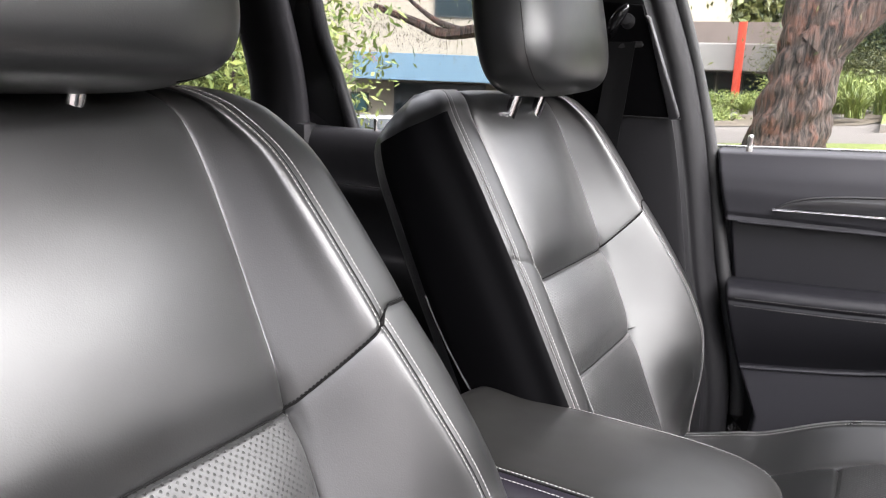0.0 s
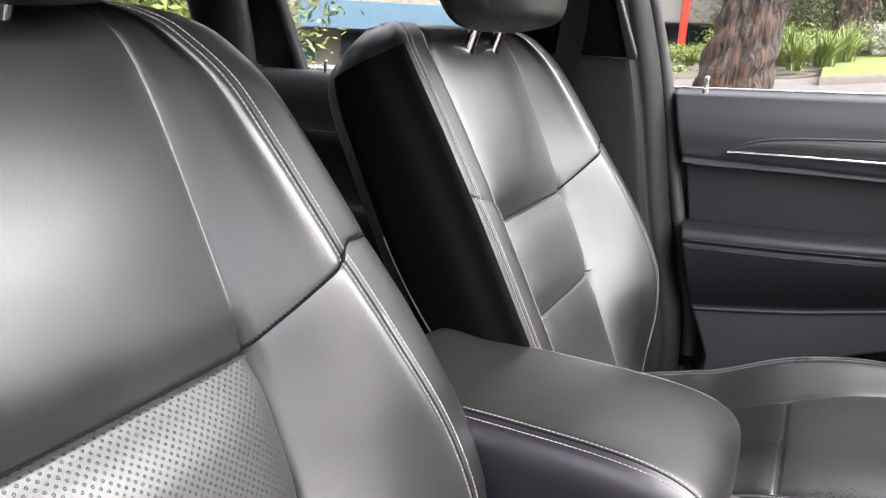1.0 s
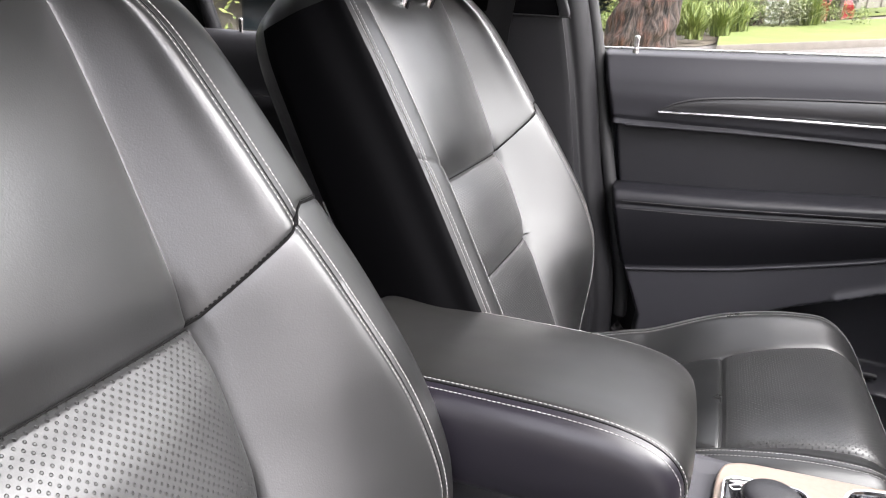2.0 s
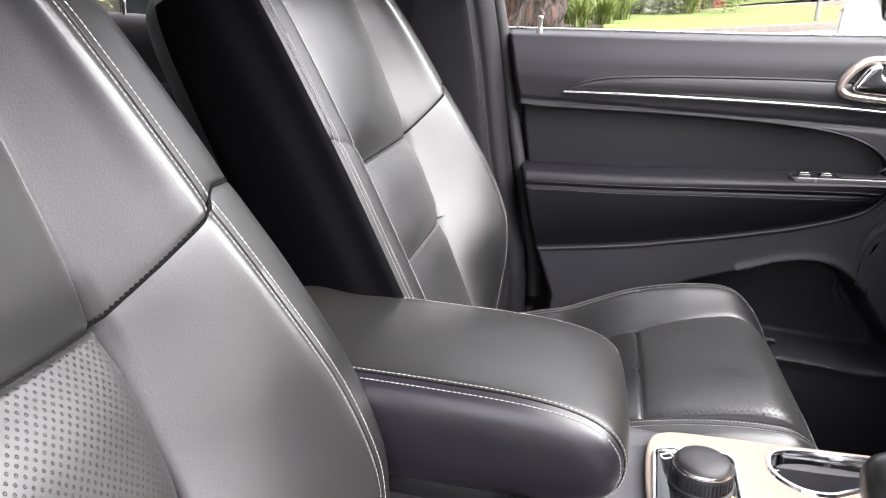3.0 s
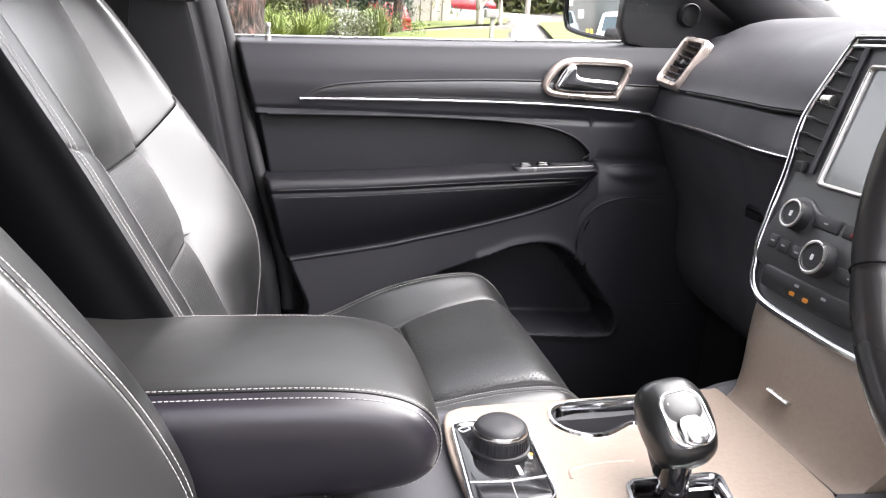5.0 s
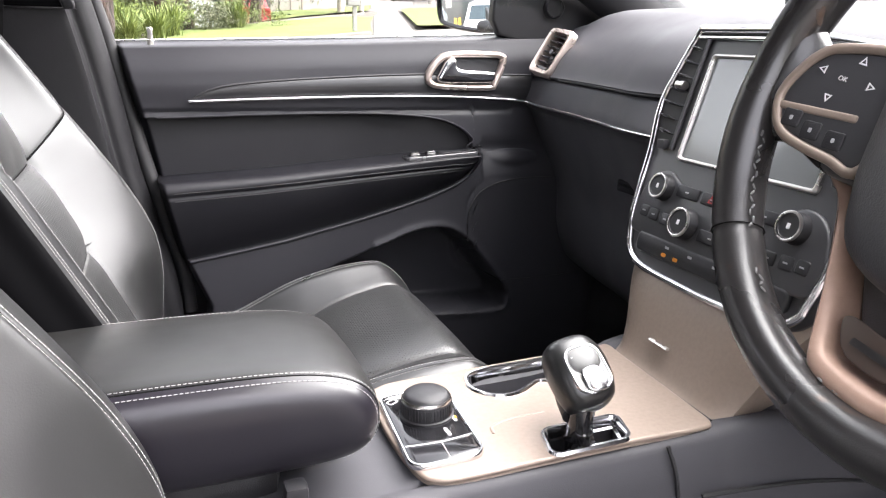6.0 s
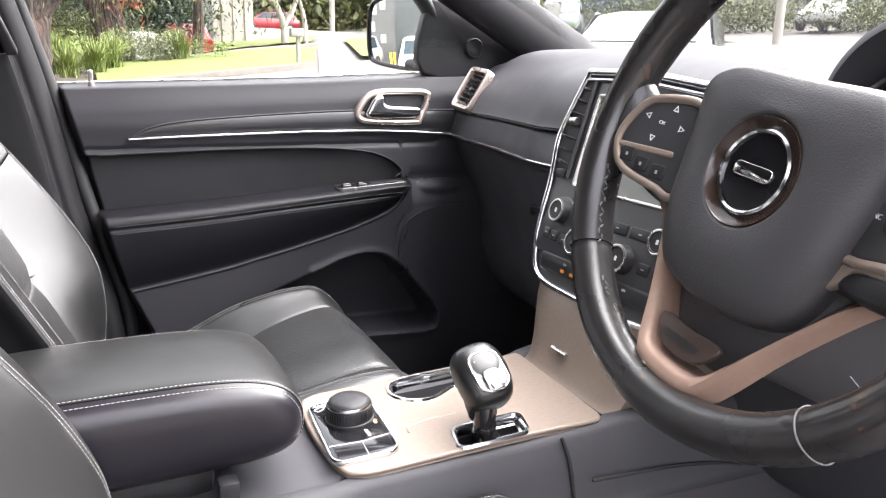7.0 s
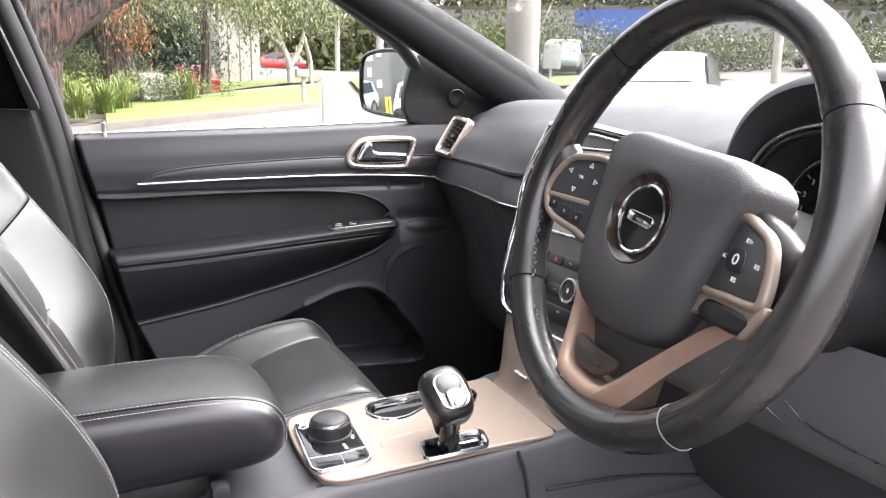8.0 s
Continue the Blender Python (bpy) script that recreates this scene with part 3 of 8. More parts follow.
def headrest(parent):
    """A rounded pad on two chrome posts."""
    tilt = radians(12)
    c = back_point(np.array(0.0), np.array(0.710), np.array(0.076))
    fwd, up = np.array((math.cos(tilt), 0, math.sin(tilt))), np.array((-math.sin(tilt), 0, math.cos(tilt)))
    rows, a = [], np.linspace(0, 2 * np.pi, 72, endpoint=False)
    power = lambda t, e: np.sign(t) * np.abs(t) ** e
    for q in np.linspace(-math.pi / 2, math.pi / 2, 40):
        k, h = power(np.cos(q), 0.42), power(np.sin(q), 0.62)
        width = 0.151 * (1.0 - 0.05 * h)
        dx, dy = 0.060 * k * power(np.cos(a), 0.54), width * k * power(np.sin(a), 0.46)
        dx = dx + 0.010 * (dy / 0.138) ** 2 * np.sign(-dx) * (dx > 0)
        rows.append(c + dx[:, None] * fwd + dy[:, None] * np.array((0, 1, 0)) + 0.102 * h * up)
    p = np.array(rows)
    pad = part("headrest", sheet(p, wrap_u=True), LEATHER_SMOOTH, parent, "padded leather headrest")
    nrm = grid_normals(p)
    if nrm[20, 0] @ fwd < 0:
        nrm = -nrm
    for k in (13, 72 - 13):
        tagged(part("headrest_stitching", stitches([(p[3:-3, k], nrm[3:-3, k])]), THREAD, pad), kind="stuff")
        part("headrest_seam", tube(p[3:-3, k], 0.0008, 5), DARK_THREAD, pad)
    for s in (-1, 1):
        head = c + np.array((0, s * 0.044, 0)) - 0.08 * up - 0.030 * fwd
        foot = head + np.array((-0.034, 0, -0.100))
        part("headrest_post", tube(np.array([foot, head]), 0.0085, 16), CHROME, pad, "chrome headrest post")
        at = foot + np.array((0.012, 0, 0.036))
        part("post_collar", lathe([(0.017, -0.006), (0.018, 0.002), (0.013, 0.006), (0.009, 0.006)], axes(at, (0, 1, 0), tuple(-fwd), tuple(up)), 20), GLOSS_BLACK, pad)


def build_seat(name, label, y):
    seat = empty(name, label, "car seat", "front seats")
    seat_backrest(seat)
    seat_cushion(seat)
    headrest(seat)
    for s in (-1, 1):
        part("side_trim", box(-0.30, 0.20, s * 0.262 - 0.012, s * 0.262 + 0.012, 0.47, 0.62, 0.02), HARD_PLASTIC, seat, "black plastic seat side trim")
        part("seat_rail", box(-0.25, 0.20, s * 0.2 - 0.02, s * 0.2 + 0.02, 0.395, 0.55, 0.006), HARD_PLASTIC, seat)
    seat.location = (0, y, 0)
    return seat


driver_seat = build_seat("driver_seat", "black leather bucket seat with perforated inserts and pale double stitching", 0.29)
passenger_seat = copy_thing(driver_seat, pose(0, 1.037, 0))
passenger_seat.name = "passenger_seat"
tagged(passenger_seat, "black leather passenger seat beside the door, pale stitching, worn bolsters")
for o in passenger_seat.children:
    if "headrest" in o.name:
        o.location.x += 0.018
for o in driver_seat.children:
    if "headrest" in o.name:
        o.location.x -= 0.006
    if "cushion" in o.name:
        o.location.z -= 0.022


# ---- cabin shell ----
MID = 0.657
LEFT, RIGHT = 1.43, -0.115
floor = solid("floor", box(-1.9, 1.0, RIGHT, LEFT + 0.06, 0.34, 0.395, 0.0), CARPET, "black carpeted cabin floor", "floor", kind="structure", smooth=False)
solid("firewall", box(1.0, 1.04, RIGHT, LEFT + 0.06, 0.34, 1.16), CARPET, "black firewall behind the dashboard", "wall", kind="structure", smooth=False)

solid("wall_kick_left", box(0.66, 1.04, 1.425, 1.47, 0.34, 1.19, 0.01), CARPET, "black footwell side panel", "wall", kind="structure")
solid("wall_body_left", box(-1.97, 1.04, 1.505, 1.53, 0.30, 1.12, 0.01), HARD_PLASTIC, "dark outer body side under the windows", "wall", kind="structure")

# roof: a shallow dome with thickness, open to the windows
roof_x = smooth_line([(0.05, 0, 1.60), (-0.08, 0, 1.635), (-0.4, 0, 1.66), (-1.0, 0, 1.655), (-1.95, 0, 1.58)], 6)
roof_rows = []
for x, _, z in roof_x:
    loop = [(x, MID + 0.60 * math.sin(q), z - 0.06 * (1 - math.cos(q))) for q in np.linspace(-1.35, 1.35, 20)]
    loop += [(x, MID + 0.61 * math.sin(q), z + 0.035 - 0.06 * (1 - math.cos(q))) for q in np.linspace(1.35, -1.35, 20)]
    roof_rows.append(loop)
tagged(part("ceiling", loft(roof_rows), CLOTH), "grey cloth headlining under the roof", "ceiling", kind="structure")


def side_frame(name, label, line, radii, flat, mat=PILLAR_PLASTIC, up=(0, 1, 0)):
    return tagged(part(name, tube(smooth_line(line, 6), np.interp(np.linspace(0, 1, 6 * (len(line) - 1) + 1), np.linspace(0, 1, len(radii)), radii), 20, flat=flat, up=up), mat), label, "pillar trim", kind="structure")


# front pillars, and the rails over the doors
for side, y0, y1 in ((1, 1.375, 1.19), (-1, -0.06, 0.125)):
    tag = "left" if side > 0 else "right"
    side_frame("pillar_front_" + tag, "dark grey plastic trim of the sloping windscreen pillar", [(0.95, y0 + 0.03 * side, 1.165), (0.66, y0 - 0.005 * side, 1.312), (0.46, y0 - 0.03 * side, 1.408), (0.25, y0 - 0.08 * side, 1.50), (0.05, y0 - 0.12 * side, 1.575)], (0.072, 0.060, 0.055, 0.05, 0.045), 0.62)
    side_frame("roof_rail_" + tag, "grey cloth roof rail above the doors", [(0.05, y0 - 0.13 * side, 1.585), (-0.4, y0 - 0.15 * side, 1.60), (-1.2, y0 - 0.15 * side, 1.59), (-1.9, y0 - 0.12 * side, 1.53)], (0.04, 0.045, 0.05, 0.06), 0.8, CLOTH)

# rear of the cabin
solid("wall_rear", box(-1.98, -1.93, RIGHT, LEFT + 0.04, 0.34, 1.17, 0.01), HARD_PLASTIC, "black plastic tailgate lining", "wall", kind="structure")
for side, y in ((1, 1.39), (-1, -0.075)):
    tag = "left" if side > 0 else "right"
    side_frame("pillar_rear_" + tag, "black rear pillar trim with a grey strip", [(-1.28, y + 0.03 * side, 1.08), (-1.265, y, 1.25), (-1.26, y - 0.06 * side, 1.42), (-1.26, y - 0.12 * side, 1.56)], (0.095, 0.085, 0.085, 0.085), 0.45, HARD_PLASTIC)
    solid("wall_quarter_" + tag, box(-1.95, -1.17, y + 0.02 * side - 0.03, y + 0.02 * side + 0.03, 0.34, 1.155, 0.02), HARD_PLASTIC, "black plastic luggage space lining", "wall", kind="structure")
    side_frame("pillar_tail_" + tag, "black tailgate pillar", [(-1.93, y, 1.12), (-1.92, y - 0.05 * side, 1.35), (-1.90, y - 0.10 * side, 1.54)], (0.07, 0.06, 0.06), 0.8, HARD_PLASTIC)

# centre pillar beside the passenger seat, its trim leaning back, with the belt slot
pillar = empty("pillar_centre_left", "dark grey plastic centre pillar trim with belt height slot", "pillar trim", kind="structure")
foot = [(-0.32, 1.40, 0.42), (-0.305, 1.40, 0.70), (-0.35, 1.395, 0.95), (-0.385, 1.385, 1.15), (-0.425, 1.365, 1.30), (-0.472, 1.325, 1.45), (-0.51, 1.27, 1.58)]
halfw = (0.145, 0.138, 0.130, 0.130, 0.134, 0.132, 0.130)
loops = []
for (x, y, z), w in zip(smooth_line(foot, 5), np.interp(np.linspace(0, 1, 31), np.linspace(0, 1, 7), halfw)):
    sec = [(w, 0.05), (w + 0.004, 0.01), (w - 0.004, -0.012), (w - 0.016, -0.022), (w - 0.028, -0.024), (w - 0.034, -0.036), (w - 0.045, -0.042), (0, -0.046), (-w + 0.03, -0.042), (-w + 0.012, -0.03), (-w, -0.005), (-w, 0.05)]
    loops.append([(x + a, y + b, z) for a, b in smooth_line([(*s, 0) for s in sec], 4)[:, :2]])
part("pillar_cover", loft(loops), PILLAR_PLASTIC, pillar)
slot = axes((0.0, 1.3285, 1.217), (1, 0, 0), (0, -0.203, 0.979), (0, -0.979, -0.203))
part("belt_slot_panel", plate(np.array([(-0.478, 0.0), (-0.3055, 0.0), (-0.347, 0.152), (-0.357, 0.186), (-0.478, 0.196)]), 0.004, slot, 0.002), SHADED_VINYL, pillar, "recessed black slot panel")
part("slot_border", plate(np.array([(-0.3035, -0.001), (-0.290, -0.001), (-0.2875, 0.002), (-0.288, 0.008), (-0.343, 0.166), (-0.349, 0.170), (-0.352, 0.168), (-0.346, 0.154)]), 0.009, slot, 0.003), HARD_PLASTIC, pillar, "raised black border of the slot panel")
part("panel_joint", tube(smooth_line([(-0.44, 1.330, 1.2155), (-0.36, 1.330, 1.2150), (-0.287, 1.332, 1.2150)], 6), 0.0016, 6), RUBBER, pillar)
part("belt_slot", plate(rounded(0.062, 0.010, 0.0045), 0.006, slot @ pose(-0.384, 0.121, 0.0, 0, 0, 4), 0.002), RUBBER, pillar, "narrow black belt slot")
rubber = [(-0.155, 1.435, 0.50), (-0.15, 1.435, 0.70), (-0.185, 1.437, 0.86), (-0.222, 1.437, 1.02), (-0.252, 1.432, 1.165), (-0.285, 1.42, 1.29), (-0.325, 1.39, 1.42), (-0.37, 1.33, 1.56)]
part("door_seal", tube(smooth_line(rubber, 6), 0.013, 12), RUBBER, pillar, "black rubber door seal")
inner_lip = [(x - 0.035, y - 0.028, z) for x, y, z in rubber]
part("trim_lip", tube(smooth_line(inner_lip, 6), 0.008, 10), PILLAR_PLASTIC, pillar)

belt = empty("seat_belt", "black seat belt hanging from the centre pillar", "seat belt")
line = smooth_line([(-0.388, 1.297, 1.340), (-0.392, 1.302, 1.318), (-0.401, 1.314, 1.25), (-0.412, 1.322, 1.16), (-0.42, 1.326, 1.0), (-0.41, 1.330, 0.80), (-0.36, 1.335, 0.52)], 6)
strap = np.array([[p + np.array((0.023 * s, -0.002 * abs(s), 0)) for s in np.linspace(-1, 1, 7)] for p in line])
part("webbing", sheet(np.concatenate([strap, (strap + (0.0, 0.0016, 0))[:, ::-1]], 1), wrap_u=True), BELT, belt)
part("belt_guide", tube(smooth_line([(-0.410, 1.300, 1.348), (-0.402, 1.282, 1.368), (-0.388, 1.274, 1.385), (-0.380, 1.278, 1.398)], 6), (0.006, 0.0075, 0.009, 0.010, 0.0105, 0.011, 0.0115, 0.0115, 0.0115, 0.011, 0.011, 0.0105, 0.010, 0.0095, 0.009, 0.0085, 0.008, 0.007, 0.006), 12), GLOSS_BLACK, belt, "gloss black belt guide")
part("belt_bolt", lathe([(0.0, 0.018), (0.009, 0.017), (0.0125, 0.010), (0.013, 0.0)], axes((-0.381, 1.300, 1.372), (1, 0, 0), (0, 0.25, 0.97), (0, -0.97, 0.25)), 20), HARD_PLASTIC, belt)

# glazing
def pane(name, corners, label, thick=0.004, glass=GLASS):
    c = np.array(corners, float)
    n = np.cross(c[1] - c[0], c[3] - c[0])
    n *= thick / np.linalg.norm(n)
    bm = bmesh.new()
    a, b = [bm.verts.new(q) for q in c], [bm.verts.new(q + n) for q in c]
    bm.faces.new(a[::-1]), bm.faces.new(b)
    for k in range(4):
        bm.faces.new((a[k], a[(k + 1) % 4], b[(k + 1) % 4], b[k]))
    ob = tagged(part(name, bm, glass, smooth=False), label, "window", kind="structure")
    ob.visible_shadow = glass is PRIVACY_GLASS
    return ob


pane("window_1", [(1.02, 1.33, 1.15), (1.02, -0.02, 1.15), (0.055, 0.13, 1.585), (0.055, 1.18, 1.585)], "clear windscreen glass", glass=WINDSCREEN_GLASS)
pane("window_2", [(-0.30, 1.455, 1.12), (0.70, 1.455, 1.12), (0.30, 1.34, 1.54), (-0.36, 1.34, 1.54)], "clear front passenger door glass, closed")
pane("window_3", [(-1.20, 1.455, 1.10), (-0.35, 1.455, 1.10), (-0.40, 1.34, 1.54), (-1.20, 1.34, 1.54)], "tinted rear passenger door glass, closed", glass=TINTED_GLASS)
pane("window_4", [(-1.92, 1.42, 1.14), (-1.30, 1.43, 1.12), (-1.30, 1.30, 1.54), (-1.90, 1.30, 1.52)], "tinted luggage space glass", glass=TINTED_GLASS)
pane("window_5", [(-1.30, -0.11, 1.12), (-1.92, -0.10, 1.14), (-1.90, 0.01, 1.52), (-1.30, 0.01, 1.54)], "dark tinted luggage space glass", glass=PRIVACY_GLASS)
pane("window_6", [(-0.44, -0.12, 1.12), (-1.20, -0.12, 1.12), (-1.20, 0.0, 1.56), (-0.44, 0.0, 1.56)], "dark tinted rear door glass", glass=PRIVACY_GLASS)
pane("window_7", [(-1.95, 1.36, 1.16), (-1.95, -0.05, 1.16), (-1.91, 0.05, 1.54), (-1.91, 1.26, 1.54)], "dark tinted tailgate glass", glass=PRIVACY_GLASS)


# ---- front passenger door ----
SILL = ((-0.30, 1.1645), (-0.24, 1.166), (-0.06, 1.173), (0.173, 1.182), (0.354, 1.191), (0.482, 1.197), (0.70, 1.205))
REAR_EDGE = ((0.36, -0.115), (0.66, -0.122), (0.70, -0.118), (0.78, -0.148), (0.905, -0.186), (1.045, -0.214), (1.165, -0.243), (1.25, -0.25))
RECESS_TOP = ((-0.25, 1.036), (-0.20, 1.038), (0.0, 1.043), (0.157, 1.044), (0.26, 1.041), (0.334, 1.033), (0.384, 1.016), (0.414, 0.991), (0.43, 0.968), (0.8, 0.968))
ARM_TOP = ((-0.30, 0.924), (-0.15, 0.933), (0.0, 0.941), (0.20, 0.956), (0.35, 0.966), (0.43, 0.967), (0.8, 0.967))
ARM_LOW = ((-0.30, 0.764), (-0.137, 0.786), (0.018, 0.811), (0.09, 0.827), (0.17, 0.845), (0.275, 0.872), (0.33, 0.890), (0.37, 0.906), (0.395, 0.922), (0.418, 0.946), (0.43, 0.966), (0.8, 0.966))
RECESS_TOP, ARM_TOP, ARM_LOW = [smooth_line([(*q, 0) for q in line], 8)[:, :2] for line in (RECESS_TOP, ARM_TOP, ARM_LOW)]
POCKET = smooth_line([(0.10, 0.735), (0.18, 0.772), (0.233, 0.792), (0.285, 0.811), (0.348, 0.814), (0.395, 0.789), (0.434, 0.745), (0.487, 0.678), (0.495, 0.648), (0.475, 0.628), (0.352, 0.632), (0.20, 0.642), (0.10, 0.68)], 6, True)


def inside_distance(poly, x, z):
    """Signed distance to a closed outline, positive within."""
    d, odd = np.full(x.shape, 9.0), np.zeros(x.shape, bool)
    for (x0, z0), (x1, z1) in zip(poly, np.roll(poly, -1, 0)):
        dx, dz = x1 - x0, z1 - z0
        t = np.clip(((x - x0) * dx + (z - z0) * dz) / max(dx * dx + dz * dz, 1e-12), 0, 1)
        d = np.minimum(d, np.hypot(x - x0 - t * dx, z - z0 - t * dz))
        odd ^= ((z0 > z) != (z1 > z)) & (x < dx * (z - z0) / (dz if dz else 1e-12) + x0)
    return np.where(odd, d, -d)


def table(rows, x):
    a = np.array(rows)
    return np.interp(x, a[:, 0], a[:, 1])


def door_relief(x, z):
    """How far the lining stands into the cabin from its base plane, in metres."""
    rt, at, al, sill = table(RECESS_TOP, x), table(ARM_TOP, x), table(ARM_LOW, x), table(SILL, x)
    upper = 0.012 + 0.010 * smoothstep(1.05, 1.10, z) - 0.012 * smoothstep(-0.055, 0, z - sill) - 0.030 * smoothstep(-0.012, 0.0, z - sill) ** 2
    ledge = -0.007 * np.exp(-(((z - 1.049) / 0.0035) ** 2)) * (x < 0.5)
    recess = -0.022 + 0.02 * smoothstep(0.25, 0.43, x)
    t = np.clip((at - z) / np.maximum(at - al, 1e-4), 0, 1)
    bulge = 0.006 + 0.056 * np.cos(t * 1.35) ** 0.9 - 0.020 * np.clip(1 - t / 0.10, 0, 1) ** 2.2
    groove = -0.004 * np.exp(-(((z - at + 0.024) / 0.0022) ** 2))
    lower = 0.030 - 0.012 * smoothstep(0.55, 0.40, z)
    h = np.where(z > rt, upper + ledge, np.where(z > at, recess, np.where(z > al, bulge + groove, lower)))
    h = np.where((z < rt + 0.03) & (x > 0.43), upper * smoothstep(0.966, 1.0, z) + lower * (1 - smoothstep(0.90, 1.0, z)), h)
    pull = np.hypot((x - 0.505) / 0.055, (z - 0.955) / 0.016)
    h += 0.014 * np.clip(1 - pull, 0, 1) ** 0.5
    pocket = inside_distance(POCKET, x, z)
    h = np.where(z < al + 0.002, h + 0.006 * np.exp(-((pocket / 0.012) ** 2)) * (x > 0.2) - 0.095 * smoothstep(-0.002, 0.012, pocket), h)
    ring = np.hypot(np.maximum(np.abs(x - 0.56) - 0.10, 0), np.maximum(np.abs(z - 0.80) - 0.05, 0)) - 0.062
    h -= 0.003 * np.exp(-((ring / 0.0022) ** 2)) * (x < 0.64)
    return h


def soften(h, times):
    for _ in range(times):
        h = (np.roll(h, 1, 0) + np.roll(h, -1, 0) + np.roll(h, 1, 1) + np.roll(h, -1, 1) + 2 * h) / 6
    return h


def door_lining():
    q = np.linspace(0, 1, 300)
    top = np.linspace(0, 1, 14)[1:]
    # rows that follow the armrest's edges, close together where the lining steps
    stops = [(0.0, 22), (1.0, 90), (2.0, 5), (3.0, 64), (4.0, 7), (5.0, 44), (6.0, 5), (7.0, 40)]
    level = np.concatenate([a + np.arange(n) / n for a, n in stops] + [[8.0]])
    first = np.interp(level, range(9), (0.36, 0.60, 0.80, 0.82, 0.92, 0.93, 1.03, 1.04, 1.14))
    x0 = np.interp(first, [r[0] for r in REAR_EDGE], [r[1] for r in REAR_EDGE])
    x = x0[:, None] + (0.70 - x0[:, None]) * q[None, :] ** 1.05
    al, at = table(ARM_LOW, x), table(ARM_TOP, x)
    at = np.maximum(at, al + 0.008)
    rt = np.maximum(table(RECESS_TOP, x), at + 0.008)
    knots = [0.36 + 0 * x, 0.60 + 0 * x, al - 0.0025, al + 0.0025, at - 0.0025, at + 0.0025, rt - 0.0025, rt + 0.0025, 1.14 + 0 * x]
    k = np.minimum(level.astype(int), 7)
    f = (level - k)[:, None]
    z = np.take_along_axis(np.array(knots), k[None, :, None] + 0 * x[None].astype(int), 0)[0] * (1 - f) + np.take_along_axis(np.array(knots), k[None, :, None] + 1 + 0 * x[None].astype(int), 0)[0] * f
    h = door_relief(x, z)
    h[1:-1, 1:-1] = soften(h, 2)[1:-1, 1:-1]
    xt = -0.2375 - 0.006 * top[:, None] + (0.9375 + 0.006 * top[:, None]) * q[None, :] ** 1.05
    zt = 1.14 + (table(SILL, xt) - 1.14) * top[:, None]
    ht = door_relief(xt, zt)
    x, z, h = np.concatenate([x, xt]), np.concatenate([z, zt]), np.concatenate([h, ht])
    base = 1.408 + 0.016 * smoothstep(0.9, 1.17, z) - 0.02 * smoothstep(0.55, 0.9, x)
    edge = smoothstep(0.018, 0.0, q)[None, :]
    y = base - h + 0.03 * edge**2
    pts = np.stack([x, y, z], -1)
    back = pts[-1:] + (0, 0.03, -0.01)
    rows = np.r_[level, np.full(len(top) + 1, 9.0)]
    xx = np.concatenate([x, x[-1:]])
    pad = (rows[:, None] >= 2.4) & (rows[:, None] < 6.4) & (xx < 0.425)
    return np.concatenate([pts, back]), pad


door = empty("front_passenger_door", "black front passenger door, closed, with padded armrest and dark wood strip", "car door")
door_pts, padded = door_lining()
part("door_lining", sheet(door_pts, pick=~padded), DOOR_PLASTIC, door)
part("door_armrest", sheet(door_pts, pick=padded), DOOR_VINYL, door, "padded black vinyl armrest and insert")
ON_DOOR = axes((0, 1.396, 0), (1, 0, 0), (0, 0, 1), (0, -1, 0))


def door_y(x, z):
    return 1.408 + 0.016 * smoothstep(0.9, 1.17, np.asarray(z, float)) - 0.02 * smoothstep(0.55, 0.9, np.asarray(x, float)) - door_relief(np.asarray(x, float), np.asarray(z, float))


def on_door(pts, out=0.0):
    p = np.array(pts, float)
    return np.stack([p[:, 0], door_y(p[:, 0], p[:, 1]) - out, p[:, 1]], 1)


# wood strip and the bright line under it
low_edge = smooth_line([(-0.129, 1.068, 0), (0.0, 1.0725, 0), (0.15, 1.076, 0), (0.30, 1.0775, 0), (0.42, 1.0745, 0), (0.535, 1.067, 0)], 10)[:, :2]
high_edge = smooth_line([(-0.129, 1.068, 0), (-0.098, 1.086, 0), (-0.04, 1.099, 0), (0.098, 1.110, 0), (0.298, 1.119, 0), (0.535, 1.120, 0)], 10)[:, :2]
hx = np.linspace(-0.128, 0.535, 60)
strip = []
for x in hx:
    a, b = np.interp(x, low_edge[:, 0], low_edge[:, 1]), np.interp(x, high_edge[:, 0], high_edge[:, 1])
    strip.append([(x, float(door_y(x, a + (b - a) * q)) - 0.003 - 0.004 * math.sin(math.pi * min(max(q, 0), 1)) ** 0.5, a + (b - a) * q) for q in np.linspace(0, 1, 10)])
part("wood_strip", sheet(np.array(strip)), WOOD, door, "dark grained wood strip")
part("chrome_strip", tube(np.array([(x, float(door_y(x, 1.085)) - 0.007, z) for x, z in low_edge]), 0.0030, 8, flat=1.0), CHROME, door, "bright chrome strip")

